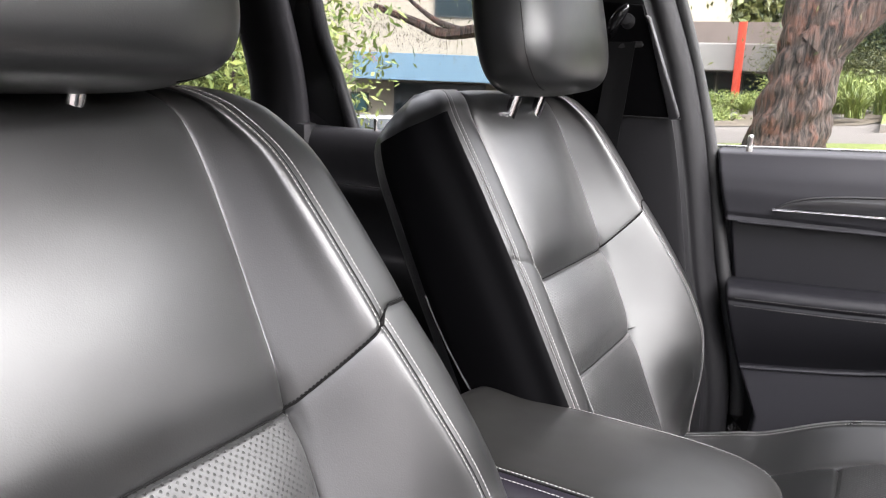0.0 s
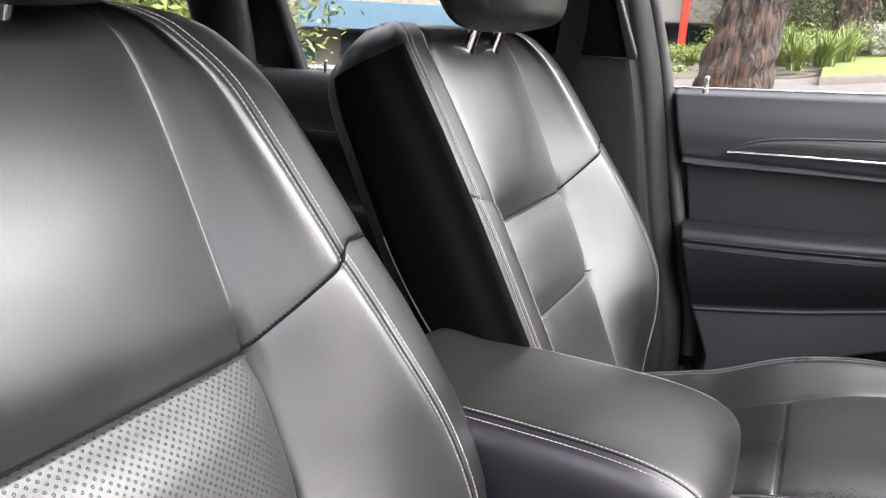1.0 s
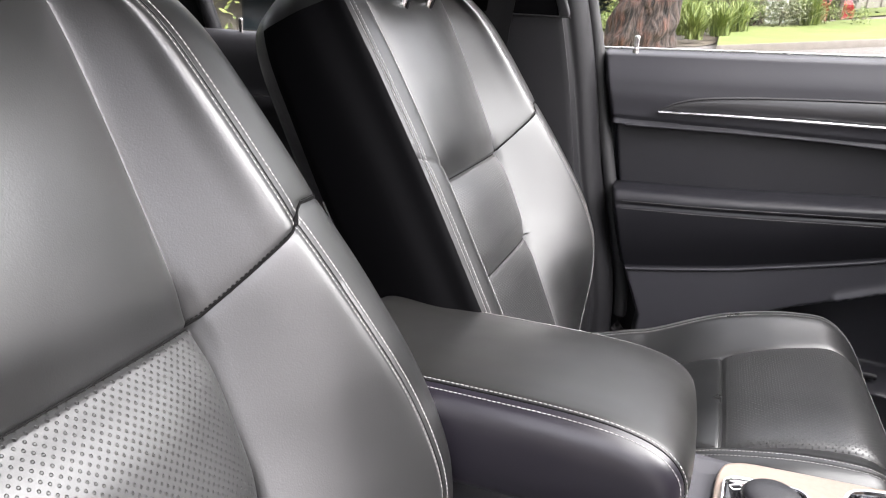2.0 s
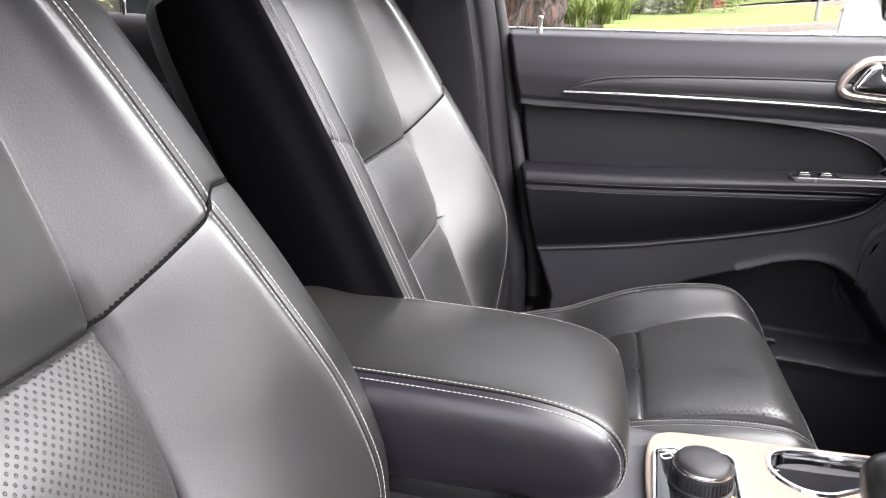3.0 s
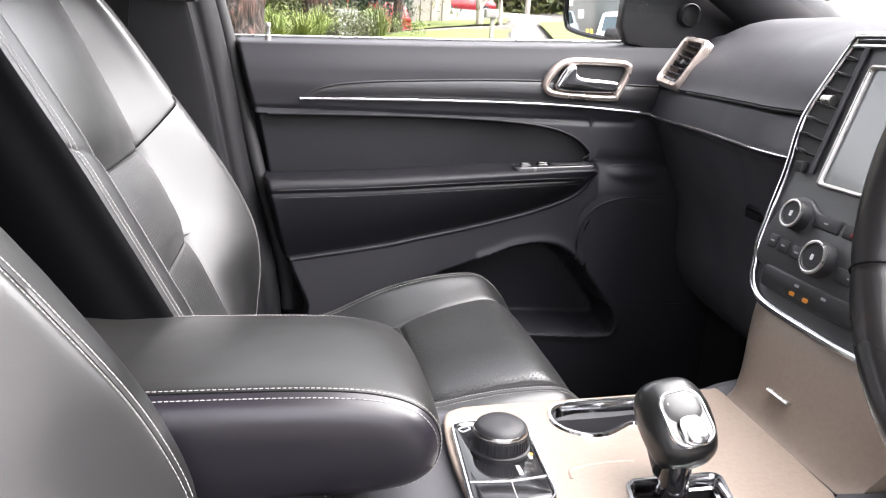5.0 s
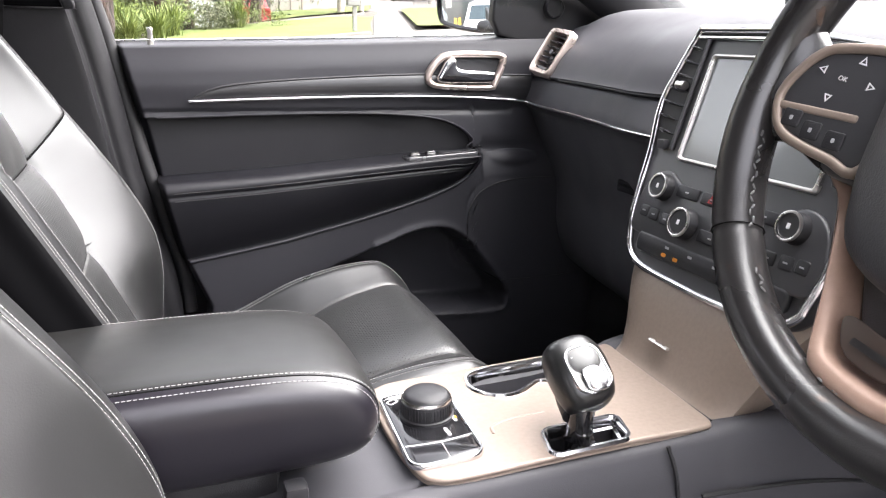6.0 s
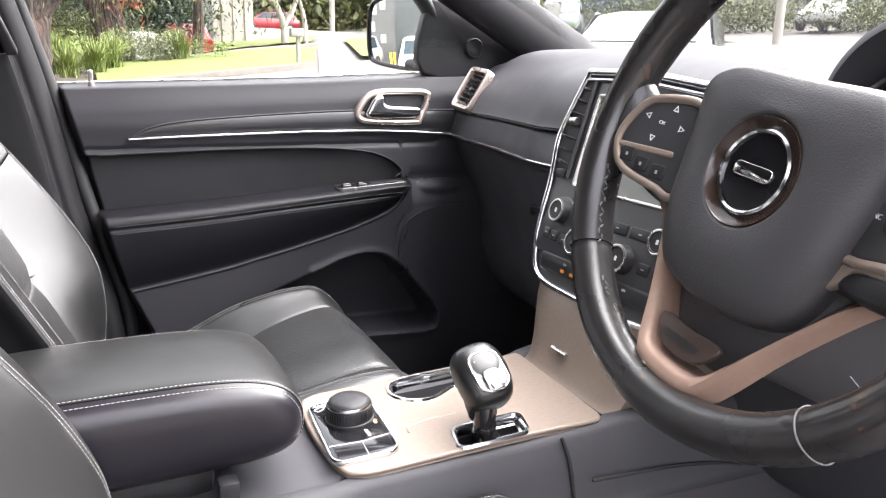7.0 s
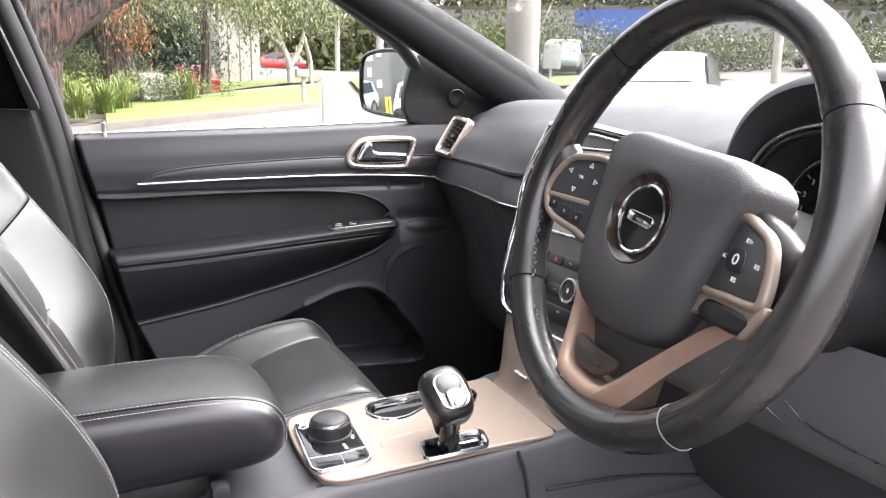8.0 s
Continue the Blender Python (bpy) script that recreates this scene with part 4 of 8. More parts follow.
# door handle
bez = smooth_line([(0.306, 1.118, 0), (0.313, 1.098, 0), (0.345, 1.091, 0), (0.440, 1.089, 0), (0.458, 1.100, 0), (0.476, 1.148, 0), (0.466, 1.162, 0), (0.440, 1.165, 0), (0.360, 1.163, 0), (0.328, 1.150, 0)], 6, True)[:, :2]
bezel = part("handle_bezel", plate(bez, 0.016, ON_DOOR @ pose(0, 0, -0.004), 0.006, hole=inset(bez, 0.0125)), BEZEL, door, "warm satin metal handle surround")
part("handle_cup", plate(inset(bez, 0.010), 0.004, ON_DOOR @ pose(0, 0, -0.004)), HARD_PLASTIC, bezel)
lever = smooth_line([(0.328, 1.111, 0), (0.333, 1.125, 0), (0.344, 1.144, 0), (0.357, 1.152, 0), (0.366, 1.147, 0), (0.368, 1.136, 0), (0.382, 1.130, 0), (0.440, 1.127, 0), (0.449, 1.120, 0), (0.446, 1.108, 0), (0.42, 1.104, 0), (0.345, 1.104, 0)], 5, True)[:, :2]
part("door_handle", plate(lever, 0.016, ON_DOOR @ pose(0, 0, 0.002), 0.007, 4), CHROME, bezel, "polished chrome pull handle")

part("strip_groove", tube(np.array([(x, float(door_y(x, z)) - 0.004, z) for x, z in high_edge]), 0.0022, 6), RUBBER, door)
# lock pin and window line
part("lock_pin", lathe([(0.0055, -0.004), (0.0055, 0.006), (0.0042, 0.007), (0.0042, 0.020), (0.0048, 0.021), (0.0048, 0.026), (0.0035, 0.0275)], pose(-0.184, 1.426, 1.164), 16), SATIN, door, "satin metal lock pin")
part("window_seal", tube(np.array([(x, 1.446, z + 0.001) for x, z in SILL]), 0.0024, 8), SATIN, door, "pale weather strip along the glass")
part("outer_skin", box(-0.20, 0.80, 1.475, 1.50, 0.40, 1.15, 0.01), HARD_PLASTIC, door)
frame_line = smooth_line([(-0.262, 1.452, 1.17), (-0.297, 1.43, 1.30), (-0.345, 1.385, 1.43), (-0.39, 1.33, 1.545)], 6)
part("window_frame", tube(frame_line, 0.014, 12), HARD_PLASTIC, door, "black window frame")
front_frame = smooth_line([(0.56, 1.452, 1.20), (0.47, 1.425, 1.345), (0.36, 1.40, 1.42), (0.22, 1.37, 1.49), (0.0, 1.34, 1.56), (-0.38, 1.33, 1.57)], 6)
part("upper_window_frame", tube(front_frame, 0.017, 12), HARD_PLASTIC, door, "black window frame")

# stitching along the armrest, and its piping
sx = np.linspace(-0.165, 0.40, 90)
for dz in (-0.017, -0.031):
    pts = on_door([(x, float(table(ARM_TOP, x)) + dz) for x in sx], 0.0022)
    tagged(part("armrest_stitching", stitches([(pts, np.tile((0, -1.0, 0.3), (len(pts), 1)))], 0.0028, 0.0022, 0.0004), GREY_THREAD, door, "row of grey stitches"), kind="stuff")
edge_line = [(-0.195, 1.0365)] + [(x, z) for x, z in RECESS_TOP if -0.2 < x < 0.43]
pts = on_door(np.array([(x, z + 0.001) for x, z in edge_line]), 0.003)
part("recess_edge", tube(pts, 0.0016, 8), DOOR_PLASTIC, door)

pts = on_door([(x, float(table(ARM_LOW, x)) - 0.003) for x in np.linspace(-0.145, 0.42, 70)], 0.0)
part("armrest_lower_edge", tube(pts, 0.0036, 10), DOOR_PLASTIC, door)

# window switches
sw = axes((0.335, 1.372, 0.962), (0.998, 0, 0.06), (0, 1, 0.02), (-0.06, -0.02, 0.998))
panel = part("switch_panel", plate(rounded(0.150, 0.034, 0.010), 0.008, sw, 0.003), GLOSS_BLACK, door, "gloss black switch panel")
part("panel_rim", plate(rounded(0.154, 0.038, 0.012), 0.0085, sw @ pose(0, 0, -0.001), 0.002, hole=rounded(0.147, 0.031, 0.009)), EDGE_PLASTIC, panel)
for x in (-0.055, -0.022):
    part("window_switch", plate(rounded(0.022, 0.014, 0.004), 0.006, sw @ pose(x, 0, 0.006, 8), 0.003), GLOSS_BLACK, panel, "glossy black window switch")
    part("switch_tip", plate(rounded(0.014, 0.0035, 0.0012), 0.001, sw @ pose(x, -0.004, 0.0125, 8), 0.0004), SATIN, panel)
part("grip_slot", plate(rounded(0.075, 0.020, 0.006), 0.002, sw @ pose(0.033, 0, 0.0075), 0.0008), HARD_PLASTIC, panel)
ring = [(0.56 + 0.160 * math.copysign(abs(math.cos(a)) ** 0.62, math.cos(a)), 0.80 + 0.111 * math.copysign(abs(math.sin(a)) ** 0.62, math.sin(a))) for a in np.linspace(radians(62), radians(298), 60)]
part("speaker_seam", tube(on_door(ring, 0.0012), 0.0014, 6), RUBBER, door, "thin seam round the door speaker")
part("bottle_holder", tube(smooth_line([(0.20, 1.415, 0.648), (0.24, 1.40, 0.655), (0.30, 1.405, 0.650)], 5), 0.006, 8), HARD_PLASTIC, door)

# mirror sail with the small speaker
sail = empty("mirror_sail", "black plastic corner panel with a round tweeter", "trim panel")
tri = [(0.47, 1.195), (0.475, 1.335), (0.52, 1.345), (0.60, 1.30), (0.72, 1.245), (0.72, 1.19)]
part("sail_panel", plate(smooth_line([(*p, 0) for p in tri], 4, True)[:, :2], 0.02, axes((0, 1.435, 0), (1, 0, 0), (0, 0, 1), (0, -1, 0)), 0.006), HARD_PLASTIC, sail)
tw = axes((0.584, 1.413, 1.252), (1, 0, 0), (0, 0, 1), (0, -1, 0))
part("tweeter_ring", lathe([(0.0215, 0.0), (0.0215, 0.010), (0.0195, 0.013), (0.017, 0.010)], tw, ring=True), HARD_PLASTIC, sail)
part("tweeter_grille", lathe([(0.0, 0.012), (0.010, 0.011), (0.017, 0.008), (0.018, 0.0)], tw), RUBBER, sail)

# outside mirror
mirror = empty("door_mirror", "dark door mirror beside the passenger window", "mirror")
mo = smooth_line([(0.418, 1.235, 0), (0.416, 1.30, 0), (0.424, 1.352, 0), (0.455, 1.373, 0), (0.515, 1.377, 0), (0.575, 1.362, 0), (0.605, 1.32, 0), (0.60, 1.25, 0), (0.585, 1.205, 0), (0.52, 1.20, 0), (0.44, 1.213, 0)], 5, True)[:, :2]
mm = axes((0, 1.63, 0), (1, 0, 0), (0, 0, 1), (0, -1, 0))
mo[:, 0] = 0.51 + (mo[:, 0] - 0.51) * 1.13
turn = Matrix.Translation((0.51, 1.63, 1.29)) @ Matrix.Rotation(radians(-56.5), 4, "Z") @ Matrix.Rotation(radians(2.5), 4, "X") @ Matrix.Translation((-0.51, -1.63, -1.29))
part("housing", plate(mo, 0.09, turn @ mm @ pose(0, 0, -0.09), 0.008, 3), HARD_PLASTIC, mirror)
part("housing_rim", plate(mo, 0.014, turn @ mm @ pose(0, 0, 0.0), 0.006, hole=inset(mo, 0.011)), GLOSS_BLACK, mirror)
mg, mc = inset(mo, 0.010), np.array((0.51, 1.29))
dome = np.array([[turn @ mm @ Vector((*(mc + (q - mc) * f), 0.009 - f * f * float(np.sum((q - mc) ** 2)) / 6.0)) for q in mg] for f in np.linspace(0.0, 1.0, 12)])
part("mirror_glass", sheet(dome, wrap_u=True), MIRROR, mirror, "slightly domed mirror glass")
part("mirror_arm", tube(smooth_line([(0.56, 1.47, 1.20), (0.55, 1.54, 1.205), (0.53, 1.62, 1.215)], 5), 0.028, 12, flat=0.6), HARD_PLASTIC, mirror)

# ---- rear door and bench, seen past the front seats ----
rear_door = empty("rear_passenger_door", "black rear passenger door, closed, in shadow", "car door")
prof = [(1.47, 0.40), (1.40, 0.42), (1.385, 0.60), (1.37, 0.83), (1.39, 0.87), (1.40, 0.95), (1.385, 1.00), (1.395, 1.03), (1.395, 1.10), (1.41, 1.138), (1.44, 1.147), (1.47, 1.14)]
line = smooth_line([(y, z, 0) for y, z in prof], 4)[:, :2]
part("door_lining", loft([[(x, y, z) for y, z in line] for x in np.linspace(-1.20, -0.44, 12)]), HARD_PLASTIC, rear_door)
part("chrome_strip", tube(np.array([(-1.15, 1.386, 1.017), (-0.8, 1.386, 1.025), (-0.45, 1.386, 1.03)]), 0.002, 8), CHROME, rear_door)
part("lock_pin", lathe([(0.0045, 0), (0.0042, 0.020), (0.0048, 0.021), (0.0048, 0.026), (0.0035, 0.0275)], pose(-0.995, 1.425, 1.145), 14), SATIN, rear_door, "satin metal lock pin")
part("window_frame", tube(smooth_line([(-1.075, 1.452, 1.13), (-1.12, 1.44, 1.26), (-1.135, 1.40, 1.36), (-1.14, 1.34, 1.545)], 6), (0.016), 12), PILLAR_PLASTIC, rear_door, "dark grey window frame")

zs = np.linspace(1.10, 1.57, 12)
ex = np.interp(zs, (1.10, 1.13, 1.26, 1.36, 1.57), (-1.06, -1.068, -1.112, -1.127, -1.13))
ey = np.interp(zs, (1.10, 1.13, 1.26, 1.36, 1.57), (1.455, 1.452, 1.44, 1.40, 1.33))
part("frame_corner", loft([[(a, b, z), (-1.34, b - 0.03, z), (-1.34, b + 0.005, z), (a, b + 0.02, z)] for a, b, z in zip(ex, ey, zs)]), HARD_PLASTIC, rear_door, "broad black rear corner of the window frame")
bench = empty("rear_bench", "black leather rear bench in shadow", "car seat")
bp = [(-0.72, 0.40), (-0.70, 0.66), (-0.74, 0.70), (-1.05, 0.66), (-1.12, 0.70), (-1.25, 1.08), (-1.28, 1.12), (-1.35, 1.10), (-1.33, 0.42)]
ring = smooth_line([(x, z, 0) for x, z in bp], 5, True)[:, :2]
for y0, y1 in ((0.02, 0.56), (0.57, 1.33)):
    part("bench_section", loft([[(c[0] + (c[0] * 0 + (x - c[0]) * f), y, c[1] + (z - c[1]) * f) for x, z in ring] for c in [ring.mean(0)] for y, f in ((y0, 0.9), (y0 + 0.02, 1.0), (y1 - 0.02, 1.0), (y1, 0.9))]), LEATHER_SMOOTH, bench)
rear_door_right = solid("rear_driver_side_door", loft([[(x, 2 * MID - y, z) for y, z in line] for x in np.linspace(-1.20, -0.44, 6)]), DOOR_PLASTIC, "black rear door on the driver's side, in shadow", "car door")
right_pillar = [(x, 2 * MID - y, z) for x, y, z in foot]
side_frame("pillar_centre_right", "dark grey centre pillar behind the driver's seat", right_pillar, (0.1, 0.09, 0.08), 0.5)
solid("sill_right", box(-0.45, 0.95, RIGHT - 0.04, RIGHT + 0.01, 0.33, 0.47, 0.02), HARD_PLASTIC, "black plastic door sill under the open doorway", "sill", kind="structure")


# ---- dashboard ----
dash = empty("dashboard", "dark grey soft-touch dashboard with a chrome line", "dashboard")


def dash_trim(y):
    return np.interp(y, (-0.1, 0.48, 0.83, 1.0, 1.15, 1.3, 1.40), (0.42, 0.42, 0.425, 0.468, 0.495, 0.512, 0.530))


def dash_profile(y):
    t = float(dash_trim(y))
    end = smoothstep(1.28, 1.42, y)
    back = 0.045 * smoothstep(0.95, 0.82, y) * smoothstep(0.485, 0.50, y)
    return [(1.02, 1.135), (0.95, 1.20), (0.86, 1.240), (0.74, 1.252 - 0.02 * end), (0.65, 1.242 - 0.025 * end), (t + 0.085 + back, 1.205 - 0.012 * end - 0.1 * back), (t + 0.035 + back, 1.165), (t + 0.012 + back, 1.128), (t + 0.008 + back, 1.121), (t + 0.016 + back, 1.116), (t + 0.010 + 0.8 * back, 1.108),
            (t + 0.0 + 0.5 * back, 1.074), (t + 0.002 + 0.5 * back, 1.060), (t + 0.016 + 0.4 * back, 1.045), (t + 0.045, 0.98), (t + 0.075, 0.90), (t + 0.085, 0.80), (t + 0.13, 0.72), (t + 0.26, 0.68), (0.99, 0.66)]


ys = np.r_[-0.09, 0.0, 0.06, 0.100, 0.108, 0.114, 0.2, 0.3, 0.390, 0.396, 0.404, 0.44, 0.48, np.linspace(0.50, 1.43, 40)]
dash_grid = np.array([[(x, y, z) for x, z in smooth_line([(*q, 0) for q in dash_profile(y)], 5)[:, :2]] for y in ys])
# bay behind the instrument hood
bay = smoothstep(0.104, 0.113, dash_grid[..., 1]) * smoothstep(0.400, 0.391, dash_grid[..., 1]) * (dash_grid[..., 2] > 1.085) * (dash_grid[..., 0] < 0.575)
dash_grid[..., 0] += bay * (0.575 - dash_grid[..., 0])
part("dash_body", sheet(dash_grid), SOFT_TOUCH, dash)
ty = np.linspace(0.80, 1.405, 40)
part("chrome_line", tube(np.array([(float(dash_trim(y)) - 0.003 + 0.0225 * float(smoothstep(0.95, 0.82, y)), y, 1.0665) for y in ty]), 0.0030, 8), CHROME, dash, "bright chrome line along the dashboard")
part("crease", tube(np.array([(float(dash_trim(y)) + 0.010 + 0.045 * float(smoothstep(0.95, 0.82, y)), y, 1.1185) for y in np.linspace(0.82, 1.25, 30)]), 0.0022, 6), RUBBER, dash)

# glovebox lid and its release
lid = smooth_line([(0.90, 1.03, 0), (1.30, 1.03, 0), (1.33, 1.0, 0), (1.30, 0.80, 0), (1.26, 0.77, 0), (0.92, 0.77, 0), (0.88, 0.80, 0), (0.87, 1.0, 0)], 4, True)[:, :2]
glove = part("glovebox_lid", plate(lid, 0.01, axes((0.548, 0, 0.04), (0, -1, 0), (0.13, 0, 0.99), (-0.99, 0, 0.13)) @ Matrix.Diagonal((-1, 1, 1, 1)), 0.004), SOFT_TOUCH, dash)
part("glovebox_latch", box(0.515, 0.535, 0.95, 1.03, 0.955, 0.975, 0.004), GLOSS_BLACK, glove)

# side vent at the door
V0, VU, VV = np.array((0.5275, 1.3485, 1.126)), np.array((0.006, -0.056, -0.008)), np.array((0.042, -0.004, 0.071))


def vent_outline(grow):
    c = [(0 - grow, 0 - grow), (1 + grow, 0 - grow * 0.8), (1 + grow, 1 + grow), (0 - grow, 1 + grow * 0.7)]
    fine = []
    for k in range(4):
        a, b, d = np.array(c[k - 1]), np.array(c[k]), np.array(c[(k + 1) % 4])
        pa, pb = b + (a - b) * 0.16, b + (d - b) * 0.16
        for q in np.linspace(0, 1, 6):
            fine.append((1 - q) ** 2 * pa + 2 * q * (1 - q) * b + q * q * pb)
    return np.array(fine)


n_out = np.cross(VV, VU)
n_out /= np.linalg.norm(n_out)
n_out = -n_out if n_out[0] > 0 else n_out
V0 = V0 + n_out * 0.014
ring_o, ring_i = [np.array([V0 + a * VU + b * VV for a, b in vent_outline(g)]) for g in (0.10, -0.05)]
loops = [ring_o + n_out * -0.006, ring_o + n_out * 0.008, (ring_o * 0.75 + ring_i * 0.25) + n_out * 0.012, (ring_o * 0.2 + ring_i * 0.8) + n_out * 0.011, ring_i + n_out * 0.006, ring_i - n_out * 0.03]
vent = part("side_vent", sheet(np.array(loops), wrap_u=True), BEZEL, dash, "warm satin framed air vent")
part("vent_back", loft([ring_i - n_out * 0.03, ring_i - n_out * 0.032]), RUBBER, vent)
for k in range(7):
    b = 0.10 + 0.80 * k / 6
    a0, a1 = V0 + 0.0 * VU + b * VV, V0 + 1.0 * VU + (b + 0.0) * VV
    part("slat", tube(np.array([a0, (a0 + a1) / 2 + n_out * 0.002, a1]), 0.0050, 8, flat=0.35, up=tuple(VV / np.linalg.norm(VV))), EDGE_PLASTIC, vent)
mid = V0 + 0.5 * VU + 0.5 * VV
part("vent_tab", tube(np.array([mid - n_out * 0.004, mid + n_out * 0.008]), 0.0045, 10), EDGE_PLASTIC, vent)
low = V0 + 0.5 * VU + 0.08 * VV
part("vent_wheel", tube(np.array([low - VU * 0.22 + n_out * 0.002, low + VU * 0.22 + n_out * 0.002]), 0.0045, 10), EDGE_PLASTIC, vent)

# ---- centre stack ----
stack = empty("centre_stack", "dark grey control stack with touch screen, knobs and chrome surround", "control panel")
STACK_GREY = leather_material("stack_plastic", (0.040, 0.040, 0.043), 0.40, 0.06, 0.006, spec=0.6)
FACE = ((0.885, 0.372), (0.918, 0.380), (0.94, 0.387), (0.975, 0.394), (1.02, 0.408), (1.052, 0.420), (1.11, 0.437), (1.178, 0.457), (1.20, 0.464), (1.22, 0.474))
WIDE = ((0.918, 0.085), (0.921, 0.112), (0.928, 0.130), (0.94, 0.142), (0.975, 0.152), (1.02, 0.158), (1.065, 0.166), (1.10, 0.174), (1.125, 0.174), (1.16, 0.164), (1.197, 0.150), (1.21, 0.146))


def face_x(z):
    return table(FACE, z)


def stack_point(y, z, out=0.0):
    s = 0.002 * ((np.asarray(y) - MID) / 0.15) ** 2
    drop = 0.12 * np.clip(0.68 - np.asarray(y, float), 0, 1) * np.clip((np.asarray(z, float) - 1.16) / 0.04, 0, 1)
    return np.stack([face_x(z) + s - out, np.asarray(y, float) + 0 * z, np.asarray(z, float) - drop], -1)


rows = []
for z in np.r_[np.linspace(0.918, 0.945, 16)[:-1], np.linspace(0.945, 1.208, 60)]:
    w = float(table(WIDE, z))
    yy = MID + w * np.linspace(-1, 1, 25)
    row = stack_point(yy, np.full(25, z))
    rows.append(np.concatenate([row[:1] + (0.12, 0, 0), row, row[-1:] + (0.12, 0, 0)]))
part("stack_face", sheet(np.array(rows)), STACK_GREY, stack)
side_z = np.array((1.208, 1.18, 1.15, 1.125, 1.10, 1.065, 1.02, 0.975, 0.95, 0.94, 0.928, 0.921))
half_line = [(float(table(WIDE, z)), z) for z in side_z] + [(0.085, 0.918), (0.045, 0.917)]
rim_yz = [(MID + a, z) for a, z in half_line] + [(MID, 0.9165)] + [(MID - a, z) for a, z in half_line[::-1]]
rim_yz = smooth_line([(*q, 0) for q in rim_yz], 6)[:, :2]
rim = stack_point(rim_yz[:, 0], rim_yz[:, 1], 0.003)
part("chrome_surround", tube(rim, 0.0048, 10), CHROME, stack, "chrome surround of the stack")
part("dark_surround", tube(rim + (0.014, 0, 0), 0.009, 8), HARD_PLASTIC, stack)


def on_face(y, z, out=0.0):
    """A pose on the stack's face: x across to the driver's side, y up, z out."""
    e = 0.002
    upv = Vector(stack_point(np.array(y), np.array(z + e))) - Vector(stack_point(np.array(y), np.array(z - e)))
    upv.normalize()
    across = Vector((0, -1, 0))
    nv = across.cross(upv).normalized()
    o = Vector(stack_point(np.array(y), np.array(z))) + nv * out
    return axes(o, across, upv, nv)


part("screen_frame", plate(rounded(0.216, 0.134, 0.006), 0.010, on_face(MID, 1.115, -0.005), 0.003, hole=rounded(0.206, 0.124, 0.004)), SATIN, stack, "satin silver screen frame")
part("screen", plate(rounded(0.209, 0.127, 0.004), 0.004, on_face(MID, 1.115, -0.004)), SCREEN, stack, "grey touch screen, switched off")
for s in (-1, 1):
    zz = np.linspace(1.062, 1.196, 24)
    inner = np.array([stack_point(np.array(MID + s * 0.124), np.array(z), 0.0015) for z in zz])
    outer = np.array([stack_point(np.array(MID + s * (float(table(WIDE, z)) - 0.002)), np.array(z), 0.0015) for z in zz])
    well = part("vent_well", sheet(np.stack([inner, outer], 1)), RUBBER, stack, "dark side air vent")
    part("vent_lip", tube(inner - (0.002, 0, 0), 0.003, 8), STACK_GREY, well)
    for k in range(7):
        z = 1.080 + 0.0172 * k
        w = float(table(WIDE, z)) - 0.006
        yy = np.linspace(0.128, w, 5)
        part("vent_slat", tube(np.array([stack_point(np.array(MID + s * a), np.array(z + 0.004 * (a - 0.128) / 0.04), 0.004) for a in yy]), (0.0015, 0.0035, 0.0048, 0.0048, 0.003), 8, flat=0.45, up=(0.5, 0, 0.86)), EDGE_PLASTIC, well)
    part("vent_tab", tube(np.array([stack_point(np.array(MID + s * a), np.array(1.140), 0.008) for a in (0.134, 0.150)]), 0.0055, 10), SATIN, well)
    part("vent_wheel", box(float(face_x(1.066)) - 0.007, float(face_x(1.066)) + 0.01, MID + s * 0.143 - 0.007, MID + s * 0.143 + 0.007, 1.060, 1.072, 0.002), STACK_GREY, well)
for z, r in ((1.2085, 0.0055), (1.198, 0.003)):
    top_bar = stack_point(np.linspace(MID - 0.142, MID + 0.150, 20), np.full(20, z), 0.003)
    part("top_chrome", tube(top_bar, r, 8), CHROME, stack, "chrome bar above the screen")
part("top_slot", tube(stack_point(np.linspace(MID - 0.140, MID + 0.146, 20), np.full(20, 1.2035), 0.0015), 0.003, 8), RUBBER, stack)


# knobs and buttons under the screen
def knob(parent, m, r, h, label):
    k = part("knob", lathe([(r * 1.02, 0), (r * 1.02, 0.003), (r, 0.004), (r * 0.96, h * 0.9), (r * 0.9, h), (r * 0.74, h), (r * 0.70, h * 0.93), (0, h * 0.92)], m, 32), HARD_PLASTIC, parent, label)
    part("knob_ring", lathe([(r * 0.97, h * 0.86), (r * 0.96, h * 1.0), (r * 0.88, h * 1.03), (r * 0.80, h * 1.0)], m, 32, ring=True), SATIN, k)
    part("knob_mark", plate(rounded(0.004, 0.006, 0.001), 0.0006, m @ pose(0, 0, h * 0.925)), WHITE_MARK, k)
    return k


hump = smooth_line([(-0.150, -0.048, 0), (-0.146, 0.0, 0), (-0.130, 0.024, 0), (-0.105, 0.030, 0), (-0.075, 0.018, 0), (0, 0.016, 0), (0.075, 0.018, 0), (0.105, 0.030, 0), (0.130, 0.024, 0), (0.146, 0.0, 0), (0.150, -0.048, 0), (0.10, -0.056, 0), (0, -0.058, 0), (-0.10, -0.056, 0)], 4, True)[:, :2]
part("control_panel", plate(hump, 0.006, on_face(MID, 1.008, -0.003), 0.003), STACK_GREY, stack)
for y, z, r in ((MID + 0.105, 1.016, 0.0165), (MID - 0.105, 1.016, 0.0165), (MID + 0.046, 0.984, 0.0185), (MID - 0.046, 0.984, 0.0185)):
    knob(stack, on_face(y, z, 0.002), r, 0.016, "black rotary knob with satin ring")
